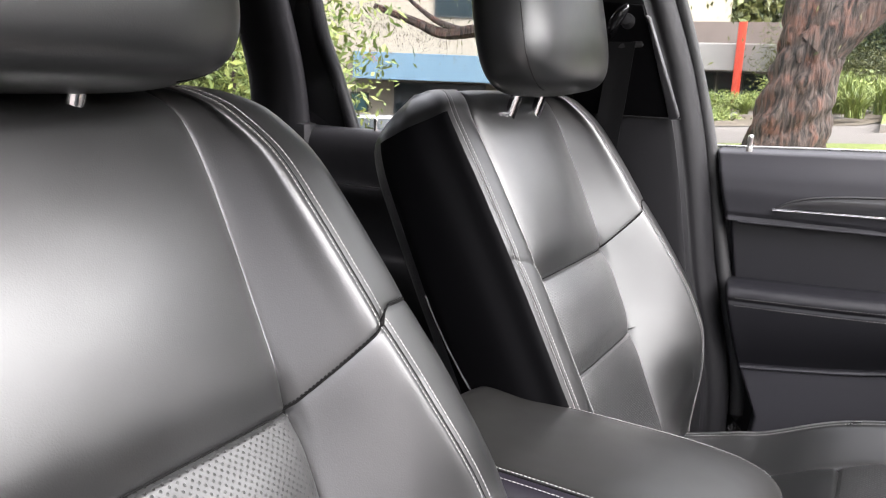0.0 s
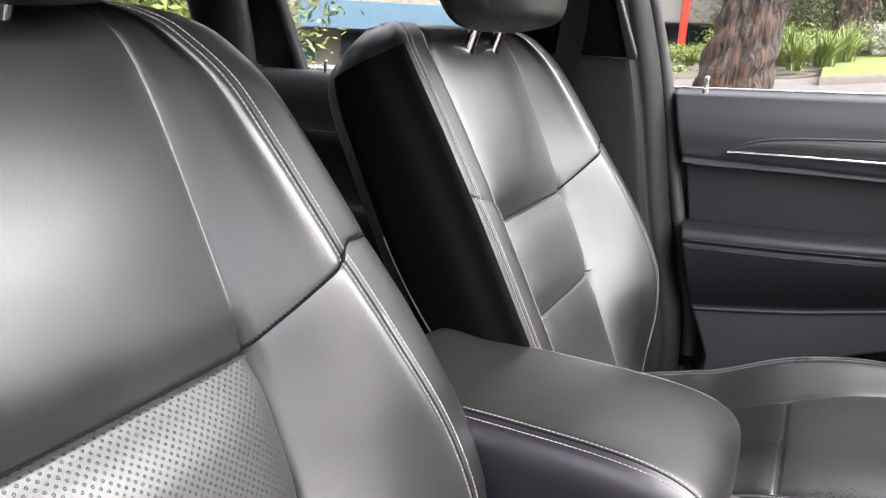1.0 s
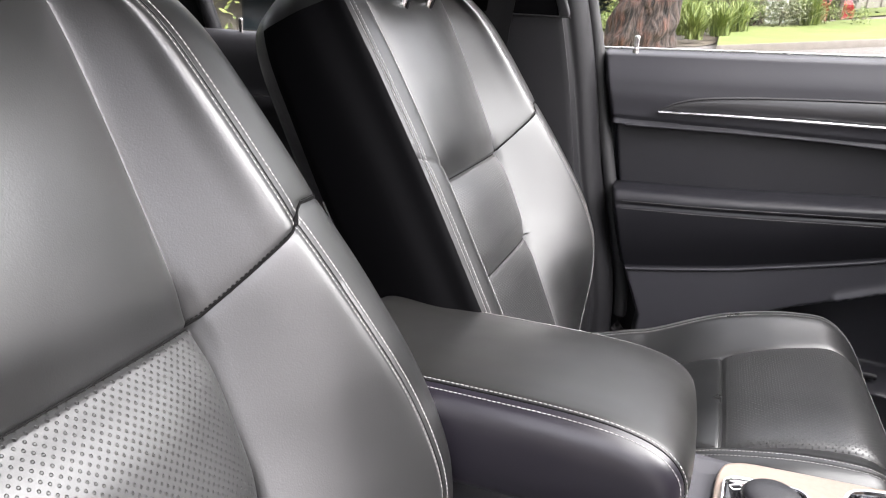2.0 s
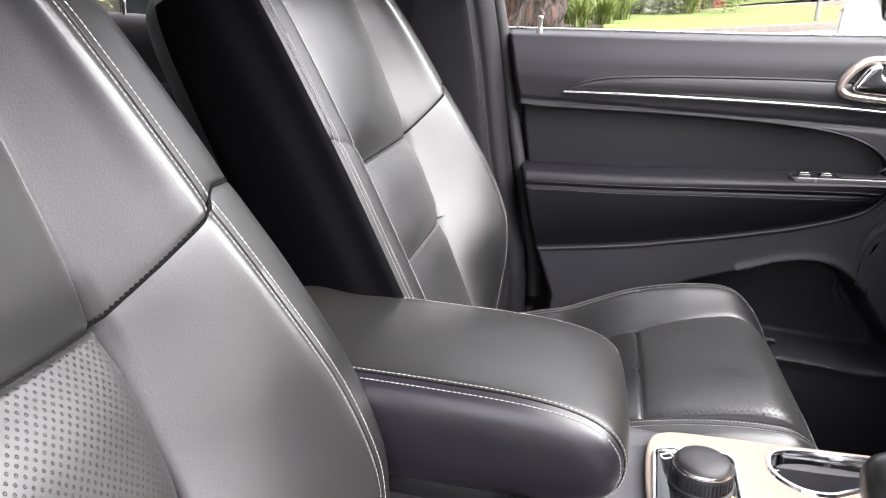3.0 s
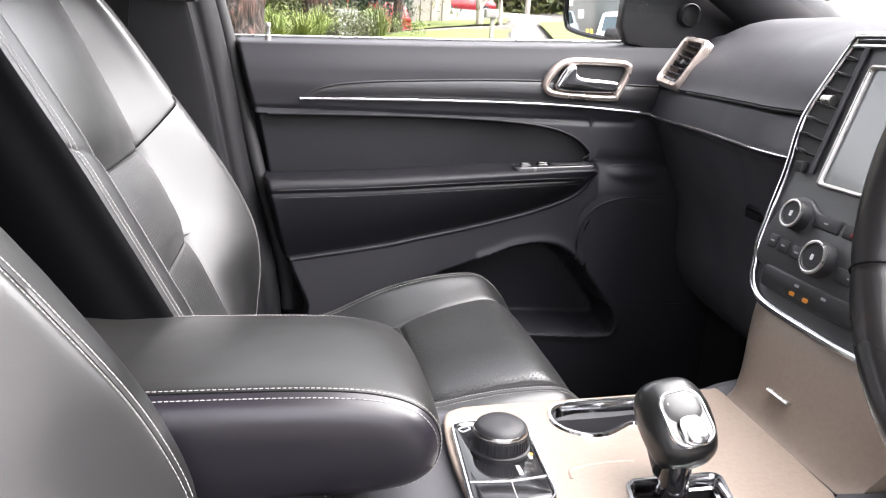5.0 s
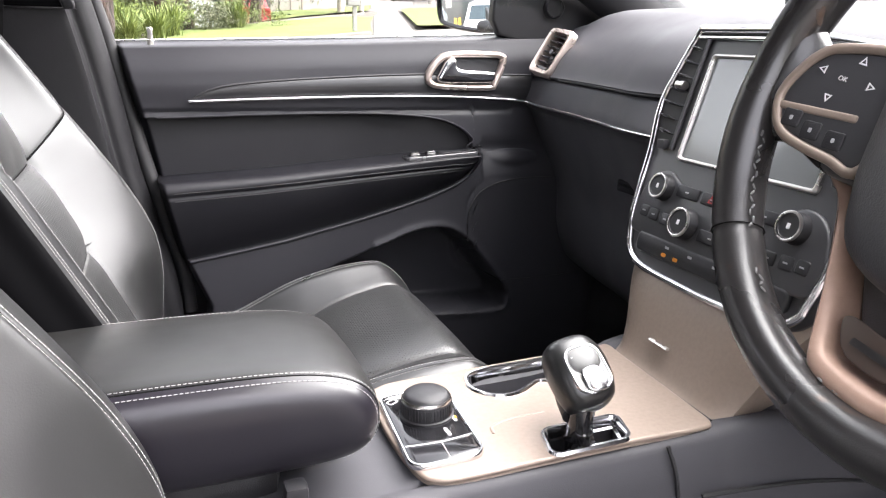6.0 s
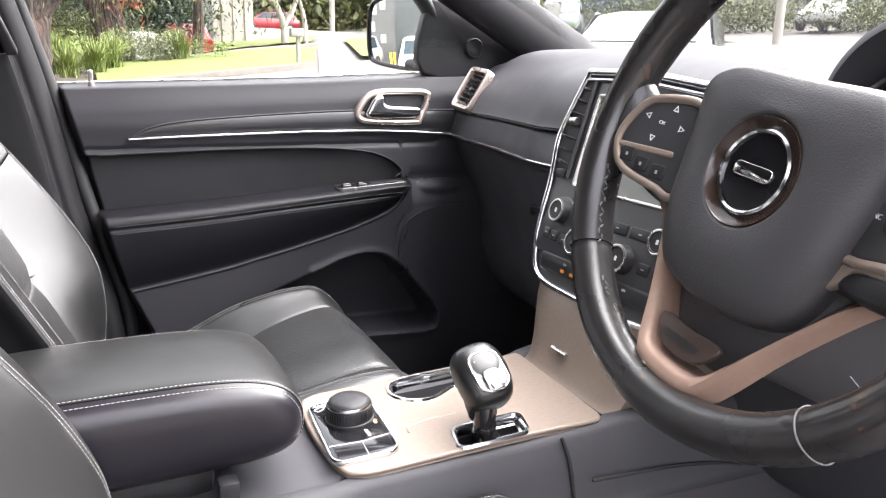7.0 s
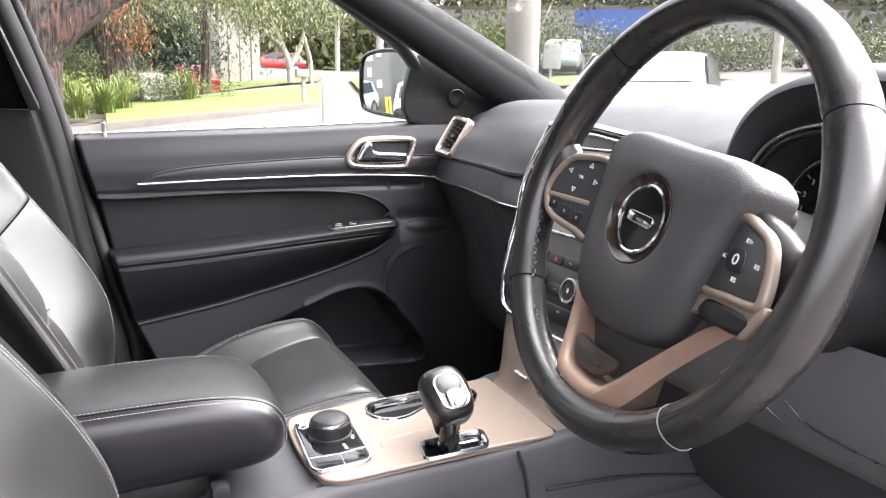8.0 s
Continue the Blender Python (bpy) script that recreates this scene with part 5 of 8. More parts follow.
for z, y, w in ((1.018, MID + 0.062, 0.040), (1.018, MID - 0.062, 0.040), (1.018, MID + 0.019, 0.036), (1.018, MID - 0.019, 0.036),
                (0.983, MID + 0.128, 0.016), (0.982, MID + 0.108, 0.018), (0.981, MID + 0.084, 0.020), (0.983, MID - 0.128, 0.016), (0.982, MID - 0.108, 0.018), (0.981, MID - 0.084, 0.020), (0.978, MID, 0.044)):
    b = part("button", plate(rounded(w, 0.015, 0.003), 0.004, on_face(y, z, 0.0015), 0.0015), HARD_PLASTIC, stack)
    part("button_mark", plate(rounded(0.006, 0.0018, 0.0005), 0.0004, on_face(y, z, 0.0055)), PALE_MARK, b)
part("hazard_mark", plate(np.array([(-0.005, -0.004), (0.005, -0.004), (0, 0.005)]), 0.0006, on_face(MID + 0.019, 1.018, 0.0055), hole=np.array([(-0.003, -0.0028), (0.003, -0.0028), (0, 0.003)])), RED_MARK, stack, "red hazard triangle")
strip = part("switch_strip", plate(rounded(0.250, 0.026, 0.008), 0.008, on_face(MID, 0.947, -0.002), 0.004), HARD_PLASTIC, stack, "lower row of switches")
for k in range(6):
    y = MID + 0.105 - 0.042 * k
    part("button_mark", plate(rounded(0.007, 0.003, 0.0008), 0.0004, on_face(y, 0.951, 0.0062)), PALE_MARK, strip)
for y in (MID + 0.066, MID + 0.044):
    part("warning_light", plate(rounded(0.0085, 0.0045, 0.0018), 0.0008, on_face(y, 0.9415, 0.006)), AMBER, stack, "amber indicator")

# bronze panel falling from the stack to the console
FALL = ((0.808, 0.331, 0.104), (0.818, 0.341, 0.103), (0.840, 0.351, 0.110), (0.87, 0.360, 0.122), (0.90, 0.371, 0.136), (0.925, 0.386, 0.146), (0.95, 0.402, 0.152), (0.985, 0.416, 0.158))
rows = []
for z, x, w in FALL:
    yy = np.linspace(-1, 1, 31)
    row = np.stack([x + 0.020 * np.abs(yy) ** 6, MID + w * yy, np.full(31, z)], 1)
    rows.append(np.concatenate([row[:1] + (0.16, 0.004, 0), row, row[-1:] + (0.16, -0.004, 0)]))
rows = np.array(rows)
fine = np.array([smooth_line(rows[:, k], 4) for k in range(rows.shape[1])]).transpose(1, 0, 2)
fall = part("bronze_panel", sheet(fine), BRONZE, stack, "bronze satin panel under the stack")
part("panel_badge", tube(np.array([(0.3505, MID + 0.033, 0.850), (0.3505, MID, 0.850)]), 0.0030, 8, flat=0.6), SATIN, fall)
part("panel_gap", tube(np.array([(0.3335, MID + a, 0.8125) for a in np.linspace(-0.1, 0.103, 10)]), 0.0034, 6), RUBBER, fall)

# ---- centre console ----
console = empty("centre_console", "black centre console with a bronze top plate", "console")
CON = ((-0.32, 0.125, 0.800), (-0.10, 0.122, 0.800), (0.0, 0.118, 0.798), (0.035, 0.114, 0.7995), (0.05, 0.113, 0.800), (0.20, 0.113, 0.803), (0.32, 0.120, 0.812), (0.36, 0.126, 0.818), (0.52, 0.150, 0.83), (0.74, 0.154, 0.835), (0.97, 0.154, 0.835))
rows = []
for x, w, z in CON:
    deep = 0.10 if 0.04 < x < 0.34 else 0.006
    half = [(0, z - deep), (w - 0.034, z - deep), (w - 0.031, z - 0.006), (w - 0.02, z), (w - 0.006, z - 0.002), (w, z - 0.009), (w + 0.008, z - 0.04), (w + 0.018, z - 0.085), (w + 0.020, z - 0.092), (w + 0.026, z - 0.095), (w + 0.03, z - 0.15), (w + 0.03, 0.38)]
    full = [(x, MID - a, b) for a, b in half[::-1]] + [(x, MID + a, b) for a, b in half[1:]]
    rows.append(full)
rows = np.array(rows)
fine = np.array([smooth_line(rows[:, k], 6) for k in range(rows.shape[1])]).transpose(1, 0, 2)
fine = np.concatenate([fine[:1] * (1, 1, 1) + (0.0, 0, 0), fine])
fine[0, :, 2] = 0.40
part("console_body", sheet(fine), SOFT_TOUCH, console)
for s in (-1, 1):
    part("panel_gap", tube(smooth_line([(0.268, MID + s * 0.1185, 0.807), (0.276, MID + s * 0.127, 0.775), (0.281, MID + s * 0.1375, 0.716)], 5), 0.0022, 6), RUBBER, console)
    part("rear_gap", tube(smooth_line([(-0.085, MID + s * 0.126, 0.788), (-0.075, MID + s * 0.131, 0.765), (-0.05, MID + s * 0.137, 0.735), (-0.03, MID + s * 0.141, 0.712)], 5), 0.0018, 6), RUBBER, console)

# bronze top plate
near, far = -0.101, 0.099
plate_o = smooth_line([(0.022, near + 0.020, 0), (0.036, near + 0.004, 0), (0.07, near, 0), (0.16, near + 0.0, 0), (0.25, near - 0.002, 0), (0.31, near - 0.006, 0), (0.329, near - 0.002, 0), (0.3325, near + 0.03, 0), (0.3345, 0, 0), (0.3365, far - 0.03, 0), (0.337, far + 0.002, 0), (0.32, far + 0.003, 0),
                       (0.20, far + 0.001, 0), (0.07, far, 0), (0.036, far - 0.004, 0), (0.022, far - 0.020, 0), (0.016, 0.03, 0), (0.016, -0.03, 0)], 5, True)[:, :2]
ON_CON = Matrix(((1, 0, -0.035, 0), (0, 1, 0, MID), (0.035, 0, 1, 0.7985), (0, 0, 0, 1)))


def plate_with_holes(outline, holes, top, thick):
    """A flat plate cut through by round openings, with its own edge."""
    bm = bmesh.new()
    loops = []
    for o in (outline, *holes):
        vs = [bm.verts.new((*p, top)) for p in o]
        loops.append(vs)
        for k in range(len(vs)):
            bm.edges.new((vs[k], vs[(k + 1) % len(vs)]))
    bmesh.ops.triangle_fill(bm, use_beauty=True, use_dissolve=False, edges=bm.edges[:])
    low = []
    for vs in loops:
        c = np.mean([v.co for v in vs], axis=0)
        o = np.array([v.co[:2] for v in vs])
        n = outline_normals(o)
        grow = 0.002 if vs is loops[0] else -0.001
        down = [bm.verts.new((*(o[k] + n[k] * grow), top - thick)) for k in range(len(vs))]
        for k in range(len(vs)):
            bm.faces.new((vs[k], vs[(k + 1) % len(vs)], down[(k + 1) % len(vs)], down[k]))
    bmesh.ops.recalc_face_normals(bm, faces=bm.faces[:])
    return bm


cup_o = smooth_line([(0.128, 0.060, 0), (0.134, 0.040, 0), (0.150, 0.026, 0), (0.172, 0.024, 0), (0.192, 0.034, 0), (0.208, 0.042, 0), (0.226, 0.034, 0), (0.248, 0.024, 0), (0.272, 0.026, 0), (0.288, 0.040, 0), (0.294, 0.060, 0), (0.286, 0.080, 0), (0.262, 0.090, 0), (0.21, 0.091, 0), (0.16, 0.091, 0), (0.136, 0.082, 0)], 5, True)[:, :2]
gate_o = rounded(0.088, 0.044, 0.010, 6, 0.197, -0.080)
gate_o[:, 0] += (gate_o[:, 1] + 0.080) * 0.25
bm = plate_with_holes(plate_o, [cup_o, gate_o], 0.006, 0.008)
bm.transform(ON_CON)
tan = part("top_plate", bm, BRONZE, console, "bronze satin console plate")
part("plate_edge", tube(np.array([ON_CON @ Vector((*p, 0.003)) for p in plate_o]), 0.0030, 8, closed=True), BRONZE, tan)
part("finger_dent", tube(np.array([ON_CON @ Vector((x, y, 0.006)) for x, y in smooth_line([(0.112, -0.045, 0), (0.118, -0.030, 0), (0.15, -0.024, 0), (0.18, -0.024, 0)], 5)[:, :2]]), 0.0018, 8, flat=0.5), BRONZE, tan)


def cup_wall(outline, depth, name, parent, rim_mat, in_mat):
    o = np.asarray(outline)
    rings = [[ON_CON @ Vector((*p, z)) for p in inset(o, d)] for d, z in ((-0.0035, 0.0055), (-0.002, 0.0085), (0.001, 0.0085), (0.003, 0.005), (0.0035, 0.001 - 0.14 * depth), (0.006, -0.14 * depth))]
    r = part(name + "_rim", sheet(np.array(rings), wrap_u=True), rim_mat, parent, "chrome rim")
    rings = [[ON_CON @ Vector((*p, z)) for p in inset(o, d)] for d, z in ((0.0052, 0.0 - 0.12 * depth), (0.0055, -depth * 0.7), (0.008, -depth))]
    w = sheet(np.array(rings + [[ON_CON @ Vector((*o.mean(0), -depth))] * len(o)]), wrap_u=True)
    part(name, w, in_mat, parent)


cup_wall(cup_o, 0.075, "cup_holder", console, CHROME, RUBBER)
cup_wall(gate_o, 0.030, "selector_gate", console, CHROME, HARD_PLASTIC)
part("cup_tab", box(0.198, 0.206, MID + 0.036, MID + 0.046, 0.775, 0.795, 0.002), SATIN, console)

# drive mode dial
dial = empty("drive_mode_dial", "black rotary drive mode dial in a chrome framed panel", "control dial")
dm = ON_CON @ pose(0.0555, -0.009, 0.006)
dp = rounded(0.069, 0.138, 0.012)
dp[:, 0] += 0.004 * (dp[:, 1] / 0.07)
part("dial_panel", plate(dp, 0.004, dm, 0.001), GLOSS_BLACK, dial)
part("dial_frame", plate(inset(dp, -0.004), 0.006, dm, 0.0025, hole=inset(dp, -0.0005)), CHROME, dial, "chrome panel frame")
kc = dm @ pose(0.004, 0.018, 0.004)
kn = part("dial_knob", lathe([(0.0285, 0), (0.0285, 0.003), (0.0265, 0.004), (0.0262, 0.018), (0.0255, 0.020), (0.0235, 0.024), (0.020, 0.0265), (0.008, 0.0275), (0, 0.0275)], kc, 48), HARD_PLASTIC, dial, "ribbed black knob")
part("knob_ring", lathe([(0.0258, 0.0185), (0.0262, 0.0205), (0.0248, 0.0225), (0.0238, 0.0215)], kc, 48, ring=True), SATIN, kn)
for k in range(48):
    a = 2 * math.pi * k / 48
    part("rib", box(0.0262, 0.0272, -0.0006, 0.0006, 0.005, 0.017), HARD_PLASTIC, kn, smooth=False).matrix_local = kc @ pose(0, 0, 0, 0, 0, math.degrees(a))
ribs = [o for o in kn.children if o.name.startswith("rib")]
for o in ribs[1:]:
    old = o.data
    o.data = ribs[0].data
    bpy.data.meshes.remove(old)
for words, x, y, s in (("AUTO", 0.012, -0.022, 0.0058), ("SNOW", -0.008, 0.056, 0.005), ("ROCK", 0.030, 0.020, 0.005), ("MUD", 0.028, 0.000, 0.005), ("SAND", 0.026, 0.045, 0.005)):
    tagged(part("dial_word", text_mesh(words, s, dm @ pose(x, y, 0.0042, 0, 0, -90), 0.0002), WHITE_MARK, dial), "white lettering")
part("panel_split", tube(np.array([dm @ Vector(p) for p in ((-0.036, -0.034, 0.0042), (0.0, -0.038, 0.0042), (0.034, -0.034, 0.0042))]), 0.0008, 6), SATIN, dial)
part("panel_divider", tube(np.array([dm @ Vector(p) for p in ((0.0, -0.038, 0.0042), (-0.002, -0.069, 0.0042))]), 0.0007, 6), SATIN, dial)
part("hill_mark", plate(rounded(0.008, 0.012, 0.002), 0.0006, dm @ pose(-0.022, 0.056, 0.0038, 0, 0, -60), hole=rounded(0.006, 0.010, 0.0015)), WHITE_MARK, dial)
part("amber_mark", plate(rounded(0.003, 0.004, 0.001), 0.0006, dm @ pose(0.030, 0.002, 0.004)), AMBER, dial)

# gear selector
sel = empty("gear_selector", "black leather gear selector with chrome trim on a short stalk", "gear lever")
sp = smooth_line([(0.186, 0.574, 0.775), (0.188, 0.574, 0.81), (0.187, 0.575, 0.85), (0.186, 0.576, 0.862)], 5)
part("stalk", tube(sp, (0.017,) * 16, 18, flat=0.72), GLOSS_BLACK, sel)
boot = rounded(0.072, 0.034, 0.008, 5, 0.190, -0.083)
part("gate_cover", plate(boot, 0.004, ON_CON @ pose(0, 0, -0.02)), HARD_PLASTIC, sel)
h0, hd, hu = np.array((0.189, 0.588, 0.873)), np.array((0.14, -0.76, -0.62)), np.array((-0.10, -0.62, 0.78))
hd /= np.linalg.norm(hd)
hs = np.cross(hu, hd)
hs /= np.linalg.norm(hs)
hu = np.cross(hd, hs)
rows = []
for q, hw, hh, lift in ((-0.038, 0.006, 0.006, 0.0), (-0.0365, 0.017, 0.013, 0.0), (-0.030, 0.025, 0.020, 0.001), (-0.016, 0.0295, 0.0245, 0.002), (0.0, 0.0305, 0.0255, 0.002), (0.016, 0.0290, 0.0235, 0.0), (0.029, 0.025, 0.020, -0.002), (0.0355, 0.017, 0.013, -0.004), (0.037, 0.006, 0.006, -0.004)):
    a = np.linspace(0, 2 * np.pi, 32, endpoint=False)
    rows.append([h0 + hd * q + hs * hw * np.sign(np.cos(t)) * abs(np.cos(t)) ** 0.75 + hu * (lift + hh * np.sign(np.sin(t)) * abs(np.sin(t)) ** 0.75) for t in a])
rows = np.array([smooth_line(np.array(rows)[:, k], 4) for k in range(32)]).transpose(1, 0, 2)
head = part("selector_head", loft(rows), LEATHER_SMOOTH, sel, "smooth black leather grip")
face = axes(h0 + hu * 0.0262 + hd * 0.004, tuple(hd), tuple(hs), tuple(hu)).copy()
fo = rounded(0.050, 0.040, 0.014)
part("selector_frame", plate(fo, 0.003, face @ pose(0, 0, -0.003), 0.0012, hole=inset(fo, 0.003)), CHROME, head, "chrome selector frame")
part("selector_window", plate(inset(fo, 0.002), 0.002, face @ pose(0, 0, -0.0025)), GLOSS_BLACK, head, "gloss black shift display")
part("selector_button", plate(rounded(0.026, 0.024, 0.009, 6, 0.012), 0.004, face @ pose(0, 0, -0.002), 0.002), CHROME, head, "chrome release button")
tagged(part("selector_word", text_mesh("D/S", 0.006, face @ pose(-0.012, -0.008, 0.0002, 0, 0, 90), 0.0002), WHITE_MARK, head), "white lettering")
skirt = [h0 + hd * 0.01 - hu * 0.018, h0 + hd * 0.008 - hu * 0.03, np.array((0.186, 0.576, 0.835))]
part("selector_neck", tube(smooth_line(skirt, 5), np.linspace(0.021, 0.0165, 11), 18, flat=0.85), HARD_PLASTIC, sel)

# ---- armrest lid ----
# a padded band over the top and front, between two pillowed vinyl sides
ARM_NEAR, ARM_FAR = 0.580, 0.782
arm_side = smooth_line([(-0.36, 0.826, 0), (-0.36, 0.916, 0), (-0.28, 0.918, 0), (-0.18, 0.919, 0), (-0.11, 0.918, 0), (-0.066, 0.913, 0), (-0.036, 0.902, 0), (-0.020, 0.884, 0), (-0.017, 0.862, 0), (-0.026, 0.843, 0), (-0.052, 0.832, 0), (-0.11, 0.828, 0), (-0.24, 0.826, 0)], 8, True)[:, :2]
arm_nrm = outline_normals(arm_side)
stations = [(0.0, -0.0012), (0.012, 0.0008), (0.035, 0.0020), (0.09, 0.0034), (0.2, 0.0048), (0.35, 0.0056), (0.5, 0.0058), (0.65, 0.0054), (0.8, 0.0044), (0.91, 0.0030), (0.965, 0.0016), (0.988, 0.0006), (1.0, -0.0012)]
tilt = 0.017
band = np.array([[(x + nx * g, ARM_NEAR + (ARM_FAR - ARM_NEAR) * f, z + nz * g - tilt * f * (z - 0.826) / 0.09) for (x, z), (nx, nz) in zip(arm_side, arm_nrm)] for f, g in stations])
arm = part("armrest_lid", sheet(band, wrap_u=True), ARM_LEATHER, console, "padded leather armrest lid")
spine = np.stack([np.clip(arm_side[:, 0], -0.30, -0.066), np.full(len(arm_side), 0.873)], 1)
top_run = np.arange(8, 8 * 10 + 1)
for y0, s in ((ARM_NEAR, -1), (ARM_FAR, 1)):
    cap = []
    for f, g in ((1.0, -0.0010), (0.98, 0.0014), (0.93, 0.0060), (0.84, 0.0112), (0.70, 0.0150), (0.5, 0.0172), (0.25, 0.0180), (0.0, 0.0180)):
        ring = spine + (arm_side - spine) * f
        cap.append([(x, y0 + s * g, z - (tilt * (z - 0.826) / 0.09 if s > 0 else 0)) for x, z in ring])
    cap = np.array(cap)
    side = part("armrest_side", sheet(cap, wrap_u=True), VINYL, arm, "smooth black vinyl side")
    up = np.stack([arm_nrm[top_run, 0] * 0.7, np.full(len(top_run), 0.7 * s), arm_nrm[top_run, 1] * 0.7], 1)
    row = band[1 if s < 0 else -2][top_run] + up * 0.0004
    tagged(part("stitching", stitches([(row, up)]), THREAD, arm, "row of pale stitches"), kind="stuff")
    tagged(part("stitching", stitches([(cap[2][top_run], up)]), THREAD, side, "row of pale stitches"), kind="stuff")
    part("piping", tube(band[0 if s < 0 else -1][top_run], 0.0013, 6), DARK_THREAD, arm)
part("latch", box(-0.105, -0.085, MID - 0.108, MID - 0.088, 0.795, 0.828, 0.005), HARD_PLASTIC, arm, "black lid latch")
part("storage_bin", box(-0.34, -0.10, MID - 0.06, MID + 0.06, 0.78, 0.830, 0.02), HARD_PLASTIC, console, "black storage bin under the armrest")


# ---- steering wheel ----
wheel = empty("steering_wheel", "black leather steering wheel with bronze spokes, worn and shiny", "steering wheel")
WT = radians(18.4)
WHEEL = Matrix.Translation((0.215, 0.257, 0)) @ Matrix.Rotation(radians(-2.7), 4, "Z") @ Matrix.Translation((-0.215, -0.257, 0)) @ axes((0.215, 0.257, 1.154), (0, -1, 0), (math.sin(WT), 0, math.cos(WT)), (-math.cos(WT), 0, math.sin(WT))) @ pose(0, 0, 0, 0, 0, -8)


def on_wheel(p):
    return np.array([tuple(WHEEL @ Vector(q)) for q in p])


# rim: an oval ring, thicker at the grips
rows = []
for a in np.linspace(0, 2 * np.pi, 180, endpoint=False):
    deg = math.degrees(a)
    grip = max(math.exp(-(((deg - 150) / 16) ** 2)), math.exp(-(((deg - 30) / 16) ** 2)), 0.6 * math.exp(-(((deg - 195) / 14) ** 2)), 0.6 * math.exp(-((((deg + 15) % 360 - 0) / 14) ** 2)))
    r, b = 0.0158 + 0.0018 * grip, 0.0185 + 0.0015 * grip
    seam = sum(math.exp(-((((deg - s + 180) % 360 - 180) / 0.7) ** 2)) for s in (136, 36, 220, 314))
    r, b = r - 0.0012 * seam, b - 0.0012 * seam
    ring = []
    for t in np.linspace(0, 2 * np.pi, 28, endpoint=False):
        rr = 0.176 + r * math.cos(t)
        ring.append((rr * math.cos(a), rr * math.sin(a), b * math.sin(t)))
    rows.append(ring)
RIM_LEATHER = leather_material("worn_rim_leather", (0.016, 0.015, 0.015), 0.30, 0.10, 0.03, spec=0.8)
# noise mixes brown patches into the black base colour
rim_tree = RIM_LEATHER.node_tree
brown_noise = rim_tree.nodes.new("ShaderNodeTexNoise")
brown_noise.inputs["Scale"].default_value, brown_noise.inputs["Detail"].default_value = 15.0, 6.0
amount = rim_tree.nodes.new("ShaderNodeMapRange")
amount.inputs["From Min"].default_value, amount.inputs["From Max"].default_value = 0.64, 0.82
blend = rim_tree.nodes.new("ShaderNodeMix")
blend.data_type = "RGBA"
blend.inputs["A"].default_value, blend.inputs["B"].default_value = (0.016, 0.015, 0.015, 1), (0.075, 0.040, 0.024, 1)
rim_tree.links.new(brown_noise.outputs["Fac"], amount.inputs["Value"])
rim_tree.links.new(amount.outputs["Result"], blend.inputs["Factor"])
rim_tree.links.new(blend.outputs["Result"], rim_tree.nodes["Principled BSDF"].inputs["Base Color"])
BADGE_BROWN = material("glossy_brown_surround", (0.028, 0.017, 0.013), 0.22, coat=0.3, rough_var=0.05)
COPPER = material("copper_satin_paint", (0.330, 0.222, 0.170), 0.36, 0.25, bump=0.05, bump_size=2500, rough_var=0.05, spot=0.15, spot_size=200)
DARK_BRONZE = material("dark_bronze_paint", (0.055, 0.038, 0.030), 0.4, 0.2, rough_var=0.05)
COVER = leather_material("airbag_cover", (0.046, 0.045, 0.048), 0.44, 0.40, 0.02)
rim = part("rim", sheet(on_wheel(np.array(rows).reshape(-1, 3)).reshape(180, 28, 3), wrap_u=True, wrap_v=True), RIM_LEATHER, wheel, "worn black leather rim")
for s in (136, 36, 220, 314):
    a = radians(s)
    loop = [((0.176 + 0.0160 * math.cos(t)) * math.cos(a), (0.176 + 0.0160 * math.cos(t)) * math.sin(a), 0.0187 * math.sin(t)) for t in np.linspace(0, 2 * np.pi, 28, endpoint=False)]
    part("rim_seam", tube(on_wheel(loop), 0.0006, 6, closed=True), GREY_THREAD if s == 314 else DARK_THREAD, rim)
for a0, a1 in ((196, 222), (232, 238), (264, 270)):
    aa = np.radians(np.linspace(a0, a1, 40))
    inner = on_wheel(np.stack([0.1602 * np.cos(aa), 0.1602 * np.sin(aa), 0.004 + 0.0018 * np.sin(aa * 90)], 1))
    out = on_wheel(np.stack([np.cos(aa) * -1, np.sin(aa) * -1, 0 * aa + 0.2], 1)) - np.array(WHEEL.translation)
    tagged(part("rim_stitching", stitches([(inner, out)], 0.0045, 0.0012, 0.0009), GREY_THREAD, rim), kind="stuff")

# airbag cover: a domed shield
hub_o = smooth_line([(0, 0.062, 0), (0.055, 0.0625, 0), (0.078, 0.057, 0), (0.091, 0.046, 0), (0.0895, 0.03, 0), (0.085, 0.008, 0), (0.08, -0.024, 0), (0.073, -0.056, 0), (0.052, -0.093, 0), (0, -0.104, 0), (-0.052, -0.093, 0), (-0.073, -0.056, 0), (-0.08, -0.024, 0), (-0.085, 0.008, 0), (-0.0895, 0.03, 0), (-0.091, 0.046, 0), (-0.078, 0.057, 0), (-0.055, 0.0625, 0)], 5, True)[:, :2]
centre = np.array((0, -0.008))
hub_rows = []
for f, z in ((1.0, -0.045), (1.0, -0.018), (0.985, -0.008), (0.955, -0.001), (0.90, 0.004), (0.78, 0.008), (0.62, 0.0105), (0.46, 0.0115), (0.435, 0.0105), (0.42, 0.006), (0.2, 0.005), (0.0, 0.005)):
    if f > 0.5:
        ring = centre + (hub_o - centre) * f
    else:
        ang = np.arctan2(hub_o[:, 1] - centre[1], hub_o[:, 0] - centre[0])
        ring = centre + np.stack([np.cos(ang), np.sin(ang)], 1) * (0.0385 * f / 0.435)
    hub_rows.append([(x, y, z) for x, y in ring])
